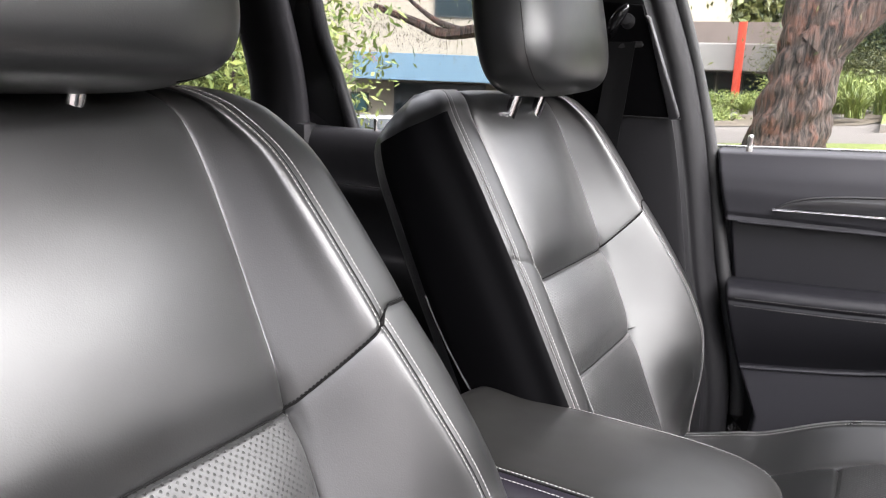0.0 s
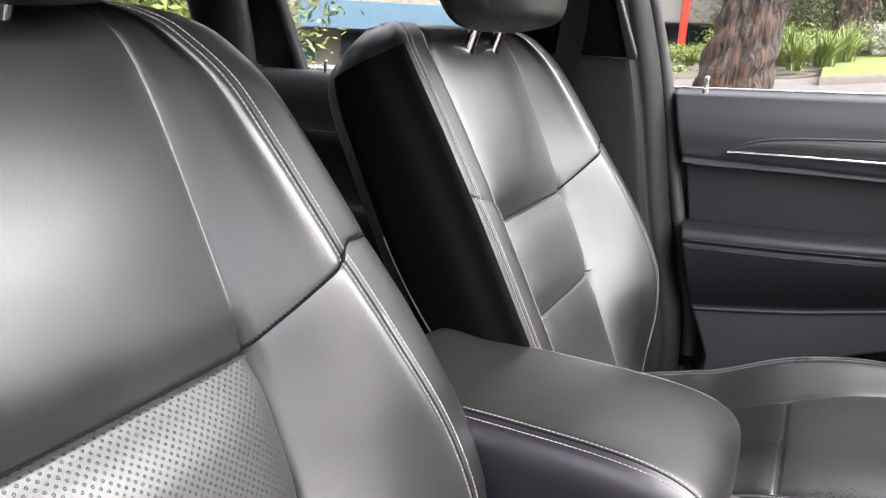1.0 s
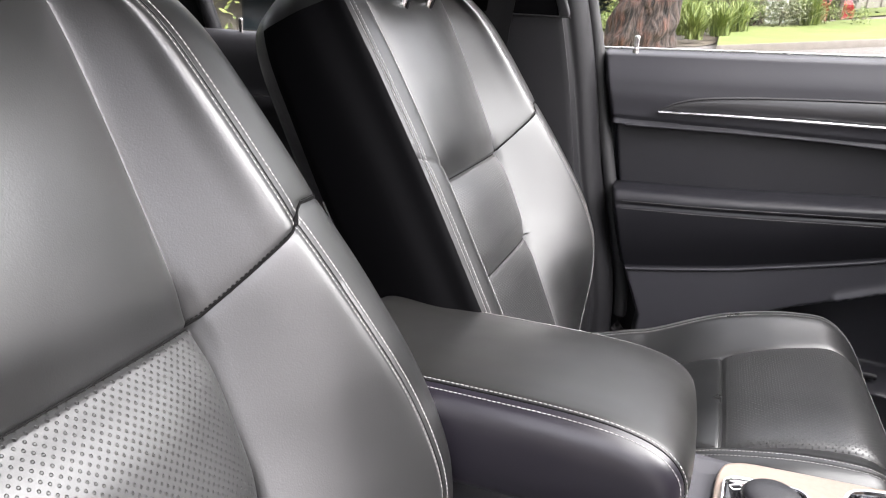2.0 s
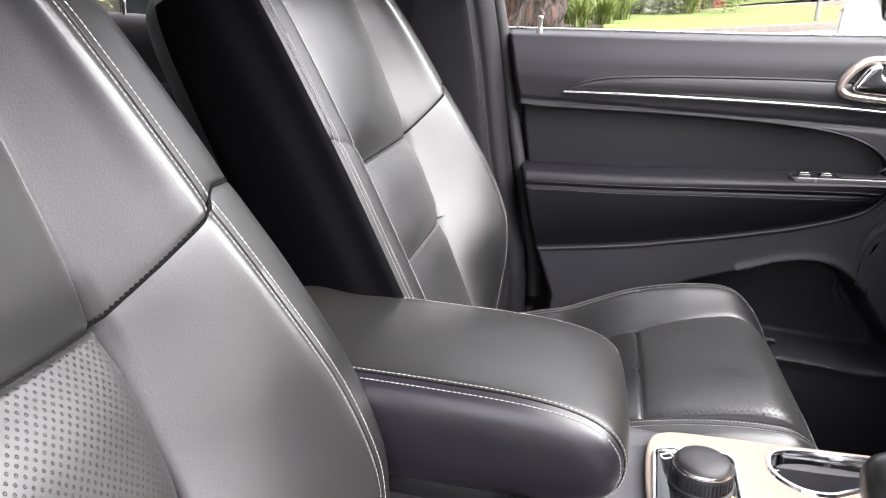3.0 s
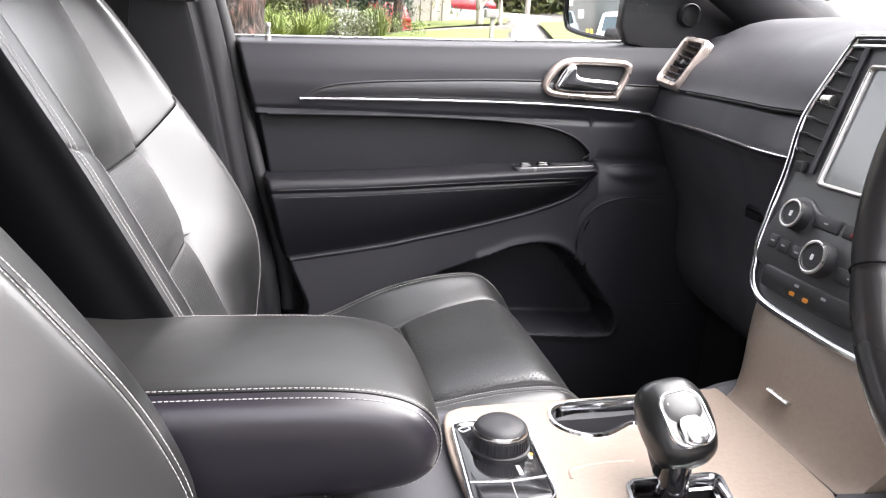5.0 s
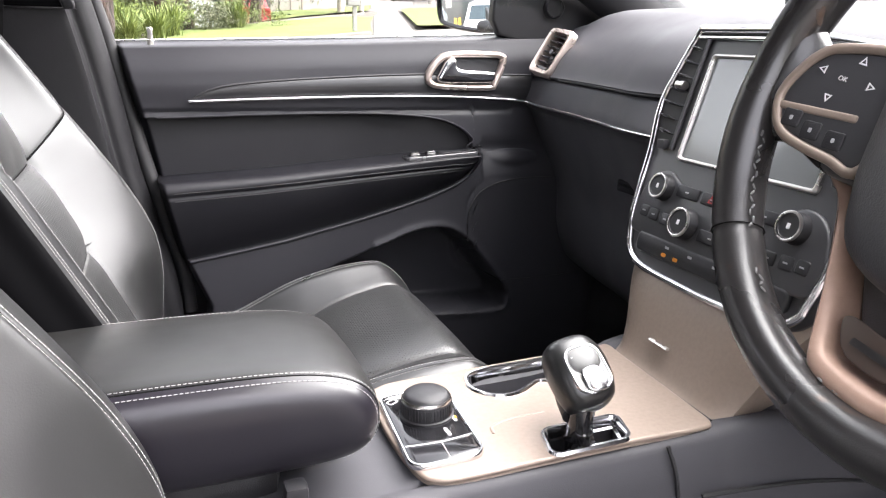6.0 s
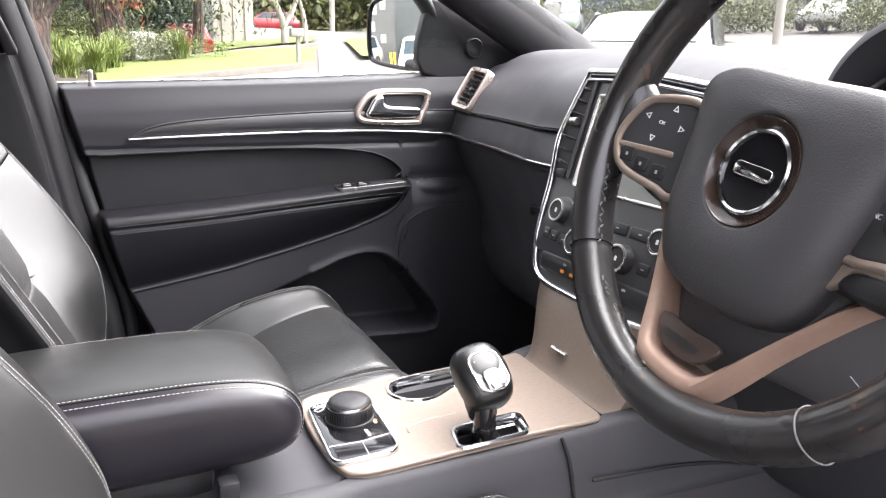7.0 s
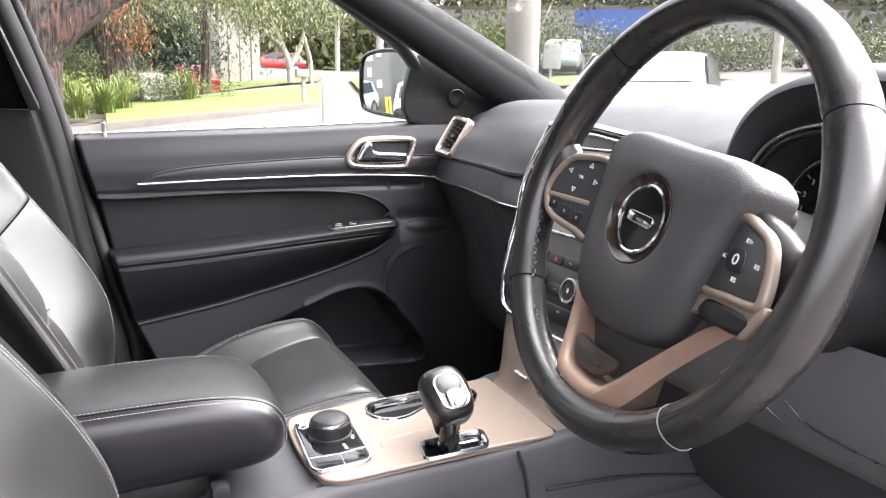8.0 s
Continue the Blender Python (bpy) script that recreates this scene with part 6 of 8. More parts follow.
hub = part("airbag_cover", sheet(on_wheel(np.array(hub_rows).reshape(-1, 3)).reshape(len(hub_rows), -1, 3), wrap_u=True), COVER, wheel, "grained black airbag cover")
bm_pose = WHEEL @ pose(0, centre[1], 0.005)
part("badge_well", lathe([(0.0385, 0.004), (0.0375, 0.0062), (0.0355, 0.004), (0.029, 0.0005)], bm_pose, 48, ring=True), BADGE_BROWN, hub, "smooth dark badge surround")
part("badge_ring", lathe([(0.0295, 0.0), (0.0295, 0.0035), (0.028, 0.0045), (0.0265, 0.0035), (0.0262, 0.0)], bm_pose, 48, ring=True), CHROME, hub, "chrome badge ring")
part("badge_disc", lathe([(0.0, 0.0022), (0.0262, 0.0018), (0.027, 0.0)], bm_pose, 48), GLOSS_BLACK, hub)
part("badge_bar", plate(rounded(0.034, 0.0095, 0.004), 0.0012, bm_pose @ pose(0, 0, 0.0022), 0.0005), CHROME, hub, "plain chrome badge shape")
part("airbag_mark", plate(rounded(0.018, 0.008, 0.002), 0.0004, WHEEL @ pose(0, -0.070, 0.0072), hole=rounded(0.015, 0.005, 0.001)), COVER, hub)

# spokes behind the switches, to the rim
for s in (-1, 1):
    arm_rows = []
    for x, y0, y1, z0, z1 in ((0.07, -0.055, 0.035, -0.035, -0.014), (0.11, -0.055, 0.030, -0.034, -0.010), (0.145, -0.046, 0.020, -0.026, -0.004), (0.162, -0.052, 0.034, -0.014, 0.008), (0.172, -0.062, 0.046, -0.012, 0.010)):
        arm_rows.append([(s * x, y, z) for y, z in smooth_line([(y0, (z0 + z1) / 2, 0), (y0 + 0.012, z1, 0), (y1 - 0.012, z1, 0), (y1, (z0 + z1) / 2, 0), (y1 - 0.012, z0, 0), (y0 + 0.012, z0, 0)], 4, True)[:, :2]])
    n = len(arm_rows[0])
    arm_rows = np.array([smooth_line(np.array(arm_rows)[:, k], 4) for k in range(n)]).transpose(1, 0, 2)
    spoke = part("spoke", loft(on_wheel(arm_rows.reshape(-1, 3)).reshape(-1, n, 3)), RIM_LEATHER, wheel)
    # switch pad: leans towards the driver at the rim
    lean = radians(17.4)
    pm = WHEEL @ axes((s * 0.08, 0, -0.010), (math.cos(lean), 0, s * math.sin(lean)), (0, 1, 0), (-s * math.sin(lean), 0, math.cos(lean)))
    if s > 0:
        corners = [(-0.004, 0.008), (0.0086, 0.0210), (0.0312, 0.0178), (0.0501, 0.0125), (0.062, -0.001), (0.0695, -0.0195), (0.064, -0.0245), (0.030, -0.028), (-0.0065, -0.0308), (-0.0075, -0.0074)]
    else:
        corners = [(-0.012, 0.0215), (-0.045, 0.0175), (-0.0586, 0.0093), (-0.0681, -0.0109), (-0.067, -0.026), (-0.0545, -0.039), (-0.0203, -0.043), (-0.002, -0.043), (0.003, 0.0)]
    pad = smooth_line([(*q, 0) for q in corners], 5, True)[:, :2]
    grow = inset(pad, -0.0065)
    if s > 0:
        grow = pad.mean(0) + (grow - pad.mean(0)) * (1.05, 1.0)
    part("switch_bezel", plate(grow, 0.007, pm @ pose(0, 0, -0.005), 0.003, hole=inset(pad, 0.0005)), BRONZE, spoke, "bronze switch surround")
    sp_pad = part("switch_pad", plate(pad, 0.005, pm @ pose(0, 0, -0.005), 0.002), STACK_GREY, spoke, "black switch pad")
    if s > 0:
        part("spoke_bronze", plate(smooth_line([(-0.004, -0.033, 0), (0.035, -0.0305, 0), (0.066, -0.027, 0), (0.080, -0.022, 0), (0.082, -0.030, 0), (0.072, -0.048, 0), (0.064, -0.049, 0), (0.068, -0.036, 0), (0.03, -0.037, 0), (0.006, -0.040, 0), (0.0, -0.05, 0), (-0.012, -0.056, 0), (-0.012, -0.04, 0)], 4, True)[:, :2], 0.006, pm @ pose(0, 0, -0.006), 0.002), BRONZE, spoke, "bronze lower switch surround")
        part("lower_paddle", plate(smooth_line([(-0.0003, -0.0495, 0), (0.0081, -0.0395, 0), (0.04, -0.035, 0), (0.066, -0.034, 0), (0.067, -0.041, 0), (0.0583, -0.0485, 0), (0.0128, -0.0536, 0)], 4, True)[:, :2], 0.008, pm @ pose(0, 0, -0.008), 0.003), HARD_PLASTIC, spoke)
        for words, x, y in (("SET+", 0.0293, 0.0100), ("CANC", 0.0010, -0.006), ("RES", 0.0522, -0.0031), ("SET-", 0.0315, -0.018)):
            tagged(part("switch_word", text_mesh(words, 0.0046, pm @ pose(x, y, 0.0003), 0.0002), WHITE_MARK, sp_pad), "white lettering")
        key = smooth_line([(0.014, 0.002, 0), (0.030, 0.0035, 0), (0.036, -0.004, 0), (0.034, -0.0125, 0), (0.014, -0.0125, 0)], 4, True)[:, :2]
        part("switch_key", plate(key, 0.0016, pm @ pose(0, 0, -0.0002), 0.0008), HARD_PLASTIC, sp_pad)
        part("key_ring", plate(circle(0.0040, 20), 0.0005, pm @ pose(0.0242, -0.0045, 0.0014), hole=circle(0.0028, 20)), WHITE_MARK, sp_pad)
    else:
        part("pad_divider", plate(rounded(0.056, 0.0055, 0.002), 0.004, pm @ pose(-0.0435, -0.0212, -0.003, 0, 0, 7), 0.0015), BRONZE, spoke, "bronze strip")
        tagged(part("switch_word", text_mesh("OK", 0.0042, pm @ pose(-0.0376, 0.0023, 0.0003), 0.0002), WHITE_MARK, sp_pad), "white lettering")
        for x, y, r in ((-0.0304, 0.0155, 0), (-0.019, 0.0023, -90), (-0.0525, 0.0047, 90), (-0.041, -0.011, 180)):
            tri = np.array([(0, 0.0032), (-0.0027, -0.002), (0.0027, -0.002)])
            part("arrow_mark", plate(tri, 0.0005, pm @ pose(x, y, 0.0001, 0, 0, r), hole=tri * 0.55), WHITE_MARK, sp_pad)
        for x, y in ((-0.056, -0.030), (-0.040, -0.0335), (-0.023, -0.0345)):
            part("lower_key", plate(rounded(0.013, 0.012, 0.002), 0.0018, pm @ pose(x, y, -0.0006, 0, 0, 6), 0.0008), HARD_PLASTIC, sp_pad)
            part("key_mark", plate(rounded(0.0022, 0.003, 0.0008), 0.0004, pm @ pose(x, y, 0.0012, 0, 0, 6)), PALE_MARK, sp_pad)
        part("rear_paddle", plate(rounded(0.030, 0.022, 0.008), 0.008, WHEEL @ pose(-0.073, 0.054, -0.045), 0.003), EDGE_PLASTIC, spoke)

# the bronze lower spoke, shaped like a U, with its dark name plate
u_out = [(0.112, -0.046), (0.101, -0.053), (0.088, -0.060), (0.058, -0.107), (0.038, -0.148), (0.026, -0.163), (0.0, -0.166), (-0.026, -0.163), (-0.040, -0.150), (-0.062, -0.112), (-0.094, -0.066), (-0.108, -0.058), (-0.118, -0.050)]
u_in = [(-0.096, -0.046), (-0.080, -0.062), (-0.055, -0.102), (-0.032, -0.139), (-0.020, -0.146), (0.0, -0.147), (0.020, -0.146), (0.032, -0.139), (0.055, -0.102), (0.080, -0.062), (0.096, -0.046)]
o_line, i_line = smooth_line([(*p, 0) for p in u_out], 4)[:, :2], smooth_line([(*p, 0) for p in u_in[::-1]], 4)[:, :2]
n = 60
o_line, i_line = [np.stack([np.interp(np.linspace(0, 1, n), np.linspace(0, 1, len(c)), c[:, k]) for k in (0, 1)], 1) for c in (o_line, i_line)]
u_rows = []
for f, z in ((0, -0.030), (0.0, -0.010), (0.12, -0.003), (0.35, 0.0), (0.7, -0.001), (0.92, -0.006), (1.0, -0.014), (1.0, -0.030)):
    u_rows.append([(*(o_line[k] * (1 - f) + i_line[k] * f), z - 0.012 + 0.014 * (abs(o_line[k][1]) - 0.09) / 0.06) for k in range(n)])
lower = part("lower_spoke", sheet(on_wheel(np.array(u_rows).reshape(-1, 3)).reshape(len(u_rows), n, 3)), COPPER, wheel, "copper satin lower spoke")
plate_o = smooth_line([(-0.026, -0.121, 0), (0.0, -0.1225, 0), (0.026, -0.121, 0), (0.031, -0.127, 0), (0.016, -0.142, 0), (-0.016, -0.142, 0), (-0.031, -0.127, 0)], 4, True)[:, :2]
part("name_plate", plate(plate_o, 0.004, WHEEL @ pose(0, -0.134, -0.007, -14) @ pose(0, 0.134, 0), 0.001), DARK_BRONZE, lower, "dark bronze name plate")
part("name_bar", plate(rounded(0.034, 0.0045, 0.001), 0.0003, WHEEL @ pose(0, -0.132, -0.0022, -14)), RIM_LEATHER, lower)
well = [(*q, 0) for q in i_line[::4] * 0.985] + [(-0.07, -0.03, 0), (0.07, -0.03, 0)]
part("hub_skirt", plate(np.array(well)[:, :2] if i_line[0][0] > 0 else np.array(well)[:, :2] * (-1, 1), 0.012, WHEEL @ pose(0, 0, -0.040), 0.003), COVER, lower, "dark grained skirt under the airbag cover")
part("rim_joint", box(-0.02, 0.02, -0.172, -0.160, -0.018, 0.0, 0.004), RIM_LEATHER, lower).matrix_local = WHEEL
part("hub_back", plate(hub_o * 0.8, 0.03, WHEEL @ pose(0, 0, -0.07)), HARD_PLASTIC, wheel)

column = empty("steering_column", "black plastic steering column shroud with stalks", "steering column")
rows = [[(0.062 * math.cos(t) * f, 0.055 * math.sin(t) * f - 0.012, z) for t in np.linspace(0, 2 * np.pi, 28, endpoint=False)] for f, z in ((0.8, -0.062), (1.0, -0.07), (1.05, -0.15), (1.1, -0.27))]
part("shroud", loft(on_wheel(np.array(rows).reshape(-1, 3)).reshape(4, 28, 3)), HARD_PLASTIC, column)
part("left_stalk", tube(on_wheel(smooth_line([(-0.05, -0.02, -0.10), (-0.10, -0.025, -0.085), (-0.15, -0.02, -0.08)], 5)), np.linspace(0.010, 0.013, 11), 14), HARD_PLASTIC, column)

# ---- instrument cluster ----
cluster = empty("instrument_cluster", "black hooded instrument cluster with round dials", "instrument panel")
def arch_line(x, w, h, zb, n=44):
    """A squarish arch across the cluster."""
    return [(x, 0.252 + w * math.copysign(abs(math.cos(t)) ** 0.72, math.cos(t)), zb + h * max(math.sin(t), 0) ** 0.62) for t in np.linspace(0, math.pi, n)]


shell = [arch_line(*q) for q in ((0.56, 0.135, 0.128, 1.09), (0.47, 0.139, 0.146, 1.095), (0.440, 0.142, 0.156, 1.10), (0.428, 0.147, 0.164, 1.10), (0.432, 0.153, 0.171, 1.10), (0.46, 0.157, 0.176, 1.105), (0.56, 0.155, 0.166, 1.115), (0.70, 0.143, 0.138, 1.12))]
part("hood", sheet(np.array(shell)), SOFT_TOUCH, cluster, "dark soft-touch hood")
part("dial_backing", plate(np.array([(0.252 - 0.139, 1.03), (0.252 + 0.139, 1.03), (0.252 + 0.138, 1.16), (0.252 + 0.12, 1.225), (0.252, 1.24), (0.252 - 0.12, 1.225), (0.252 - 0.138, 1.16)]), 0.01, axes((0.550, 0, 0), (0, 1, 0), (0, 0, 1), (1, 0, 0))), HARD_PLASTIC, cluster)
for grow, mat in ((0.0, SATIN), (-0.006, GLOSS_BLACK)):
    part("dial_arch", tube(np.array(arch_line(0.450 + 0.004 * (grow < 0), 0.1385 + grow, 0.131 + grow, 1.095)), 0.0022 if grow == 0 else 0.004, 8), mat, cluster, "satin line round the dials" if grow == 0 else "")
for y in (0.320, 0.184):
    gm = axes((0.505, y, 1.140), (0, -1, 0), (0.2, 0, 0.98), (-0.98, 0, 0.2)) @ Matrix.Scale(0.84, 4)
    g = part("gauge", lathe([(0, 0.001), (0.055, 0.001), (0.057, 0.006), (0.060, 0.007), (0.061, 0.0)], gm, 48), GLOSS_BLACK, cluster, "round black gauge")
    part("gauge_ring", lathe([(0.0570, 0.006), (0.0582, 0.0080), (0.0594, 0.006)], gm, 48, ring=True), SATIN, g)
    for k in range(8 if y > 0.3 else 11):
        a = radians(221 - 27 * k) if y > 0.3 else radians(225 - 27 * k)
        part("tick", plate(rounded(0.0012, 0.007, 0.0004), 0.0005, gm @ pose(0.050 * math.cos(a), 0.050 * math.sin(a), 0.0015, 0, 0, math.degrees(a) - 90)), PALE_MARK, g)
        tagged(part("gauge_number", text_mesh(str(k if y > 0.3 else 20 * k), 0.010 if y > 0.3 else 0.007, gm @ pose(0.040 * math.cos(a), 0.040 * math.sin(a), 0.0015), 0.0002), PALE_MARK, g), "pale number")
    part("needle", plate(np.array([(-0.0015, -0.01), (0.0015, -0.01), (0.0006, 0.045), (-0.0006, 0.045)]), 0.001, gm @ pose(0, 0, 0.004, 0, 0, 135)), AMBER, g)

# knee panel under the column
# lighter than the dash: veiling lens haze is put into this grey
KNEE_HAZE_GREY = leather_material("haze_lightened_knee_plastic", (0.125, 0.121, 0.131), 0.46, 0.12, 0.008, spec=0.5)
knee = smooth_line([(0.398, 0, 1.035), (0.404, 0, 0.985), (0.418, 0, 0.935), (0.45, 0, 0.895), (0.52, 0, 0.868), (0.66, 0, 0.858), (0.86, 0, 0.855)], 5)
part("knee_panel", sheet(np.array([[(x, y, z) for x, _, z in knee] for y in np.linspace(-0.07, 0.50, 10)])), KNEE_HAZE_GREY, dash, "plastic knee panel, its grey lightened for lens haze")
for line in ([(0.412, 0.310, 0.951), (0.421, 0.289, 0.931), (0.429, 0.262, 0.921), (0.431, 0.205, 0.916)], [(0.409, 0.269, 0.956), (0.417, 0.237, 0.937), (0.421, 0.155, 0.931)]):
    part("panel_line", tube(smooth_line([(x - 0.001, y, z) for x, y, z in line], 6), 0.0011, 6), EDGE_PLASTIC, dash)
part("console_seam", tube(smooth_line([(0.30, 0.518, 0.757), (0.43, 0.503, 0.757), (0.56, 0.482, 0.742), (0.66, 0.476, 0.733), (0.72, 0.474, 0.722)], 5), 0.0022, 6), RUBBER, console)
for a, b in (((0.57, 0.825), (0.70, 0.738)), ((0.60, 0.845), (0.76, 0.755)), ((0.68, 0.838), (0.78, 0.77))):
    part("panel_line", tube(smooth_line([(a[0], 0.488, a[1]), ((a[0] + b[0]) / 2 - 0.01, 0.481, (a[1] + b[1]) / 2 - 0.006), (b[0], 0.474, b[1])], 5), 0.0011, 6), EDGE_PLASTIC, console)


# ---- outside ----
def ground_z(x, y):
    """The land rises ahead and to the left of the car."""
    d = np.hypot(np.asarray(x, float), np.asarray(y, float))
    k = 0.30 + 0.70 * smoothstep(7.0, 14.0, d)
    dip = 0.95 * np.exp(-(((np.asarray(x, float) - 1.1) / 2.0) ** 2) - ((np.asarray(y, float) - 31.0) / 3.6) ** 2)
    dip = dip + 1.05 * np.exp(-(((np.asarray(x, float) + 12.6) / 2.6) ** 2) - ((np.asarray(y, float) - 16.3) / 2.6) ** 2)
    return k * (0.068 * np.clip(x, -60, 60) + 0.045 * np.clip(y, -60, 60)) - 0.02 - dip


def land(name, outline_x, outline_y, lift, mat, label, category, nx=60, ny=60, kind="structure", warp=0.0):
    """A sheet over the land between two edges given as functions of its own u, v in 0..1."""
    u, v = np.meshgrid(np.linspace(0, 1, nx), np.linspace(0, 1, ny))
    x, y = outline_x(u, v), outline_y(u, v)
    z = ground_z(x, y) + lift
    if warp:
        z = z + warp * np.sin(x * 2.1 + y) * np.sin(y * 1.7)
    return tagged(part(name, sheet(np.stack([x, y, z], -1)), mat), label, category, kind=kind)


ASPHALT = material("pale_concrete_paving", (0.098, 0.087, 0.081), 0.85, spot=0.5, spot_size=1.5, second=(0.070, 0.062, 0.057), bump=0.4, bump_size=60)
KERB = material("kerb_concrete", (0.125, 0.109, 0.094), 0.9, spot=0.5, spot_size=6, bump=0.4, bump_size=60)
GRASS = material("lawn", (0.080, 0.112, 0.016), 0.9, spot=0.8, spot_size=1.2, second=(0.118, 0.130, 0.030), bump=1.0, bump_size=90)
EARTH = material("leaf_litter", (0.086, 0.066, 0.047), 0.95, spot=0.7, spot_size=5, second=(0.039, 0.035, 0.023), bump=0.8, bump_size=40)
PATHWAY = material("footpath_concrete", (0.130, 0.122, 0.114), 0.9, spot=0.3, spot_size=2.0)


def bark_material(name, dark, mid, warm):
    """Deep fissured bark: long ridges, with warm fresh patches."""
    m = material(name, mid, 0.95)
    t = m.node_tree
    b = t.nodes["Principled BSDF"]
    where = t.nodes.new("ShaderNodeTexCoord")
    squash = t.nodes.new("ShaderNodeMapping")
    squash.inputs["Scale"].default_value = (14.0, 14.0, 1.7)
    ridge = t.nodes.new("ShaderNodeTexNoise")
    ridge.inputs["Scale"].default_value, ridge.inputs["Detail"].default_value, ridge.inputs["Distortion"].default_value = 1.5, 11.0, 0.25
    patch = t.nodes.new("ShaderNodeTexNoise")
    patch.inputs["Scale"].default_value, patch.inputs["Detail"].default_value = 4.5, 7.0
    t.links.new(where.outputs["Object"], squash.inputs["Vector"])
    t.links.new(squash.outputs["Vector"], ridge.inputs["Vector"])
    t.links.new(where.outputs["Object"], patch.inputs["Vector"])
    tone = t.nodes.new("ShaderNodeValToRGB")
    tone.color_ramp.elements[0].position, tone.color_ramp.elements[0].color = 0.47, (*mid, 1)
    tone.color_ramp.elements[1].position, tone.color_ramp.elements[1].color = 0.74, (*warm, 1)
    depth = t.nodes.new("ShaderNodeMapRange")
    depth.inputs["From Min"].default_value, depth.inputs["From Max"].default_value = 0.36, 0.60
    mix = t.nodes.new("ShaderNodeMix")
    mix.data_type = "RGBA"
    mix.inputs["A"].default_value = (*dark, 1)
    t.links.new(patch.outputs["Fac"], tone.inputs["Fac"])
    t.links.new(ridge.outputs["Fac"], depth.inputs["Value"])
    t.links.new(depth.outputs["Result"], mix.inputs["Factor"])
    t.links.new(tone.outputs["Color"], mix.inputs["B"])
    t.links.new(mix.outputs["Result"], b.inputs["Base Color"])
    bump = t.nodes.new("ShaderNodeBump")
    bump.inputs["Strength"].default_value, bump.inputs["Distance"].default_value = 1.0, 0.06
    t.links.new(ridge.outputs["Fac"], bump.inputs["Height"])
    t.links.new(bump.outputs["Normal"], b.inputs["Normal"])
    return m


def leaf_material(name, a, c):
    m = material(name, a, 0.6)
    t = m.node_tree
    b = t.nodes["Principled BSDF"]
    geo = t.nodes.new("ShaderNodeNewGeometry")
    mix = t.nodes.new("ShaderNodeMix")
    mix.data_type = "RGBA"
    mix.inputs["A"].default_value, mix.inputs["B"].default_value = (*a, 1), (*c, 1)
    t.links.new(geo.outputs["Random Per Island"], mix.inputs["Factor"])
    t.links.new(mix.outputs["Result"], b.inputs["Base Color"])
    b.inputs["Subsurface Weight"].default_value = 0.0
    b.inputs["Transmission Weight"].default_value = 0.0
    return m


BARK = bark_material("fissured_bark", (0.008, 0.006, 0.005), (0.060, 0.043, 0.036), (0.125, 0.050, 0.032))
PALE_BARK = material("smooth_pale_bark", (0.406, 0.374, 0.328), 0.8, spot=0.5, spot_size=3, second=(0.218, 0.187, 0.156), bump=0.4, bump_size=30)
LEAF = leaf_material("drooping_gum_leaves", (0.032, 0.046, 0.010), (0.115, 0.120, 0.030))
LEAF_OLIVE = leaf_material("olive_twig_leaves", (0.030, 0.030, 0.014), (0.085, 0.078, 0.035))
LEAF_DARK = leaf_material("dark_conifer_leaves", (0.009, 0.025, 0.012), (0.039, 0.066, 0.027))
LEAF_PALE = leaf_material("grey_green_leaves", (0.078, 0.094, 0.047), (0.187, 0.195, 0.109))
LEAF_BRIGHT = leaf_material("bright_shrub_leaves", (0.055, 0.094, 0.016), (0.195, 0.226, 0.055))
LEAF_RED = leaf_material("dead_red_leaves", (0.172, 0.047, 0.020), (0.281, 0.101, 0.039))

rng = np.random.default_rng(7)


def leaves(centres, spread, count, size, droop, ratio=3.2):
    """Many small pointed leaves, scattered round centres; droop: how much they hang."""
    centres = np.asarray(centres, float)
    n = count * len(centres)
    c = np.repeat(centres, count, 0)
    off = rng.normal(size=(n, 3)) * np.asarray(spread)
    off[:, 2] -= droop * np.abs(rng.normal(size=n)) * np.asarray(spread)[2] * 1.2
    c = c + off
    d = rng.normal(size=(n, 3))
    d[:, 2] -= 2.2 * droop
    d /= np.linalg.norm(d, axis=1, keepdims=True)
    s = np.cross(d, rng.normal(size=(n, 3)))
    s /= np.linalg.norm(s, axis=1, keepdims=True)
    ln = size * rng.uniform(0.6, 1.3, (n, 1))
    a, b = c - d * ln / 2, c + d * ln / 2
    m1, m2 = c - s * ln / ratio / 2, c + s * ln / ratio / 2
    v = np.stack([a, m1, b, m2], 1).reshape(-1, 3)
    f = np.arange(4 * n).reshape(-1, 4)
    me = bpy.data.meshes.new("leaves")
    me.from_pydata(v.tolist(), [], f.tolist())
    return me


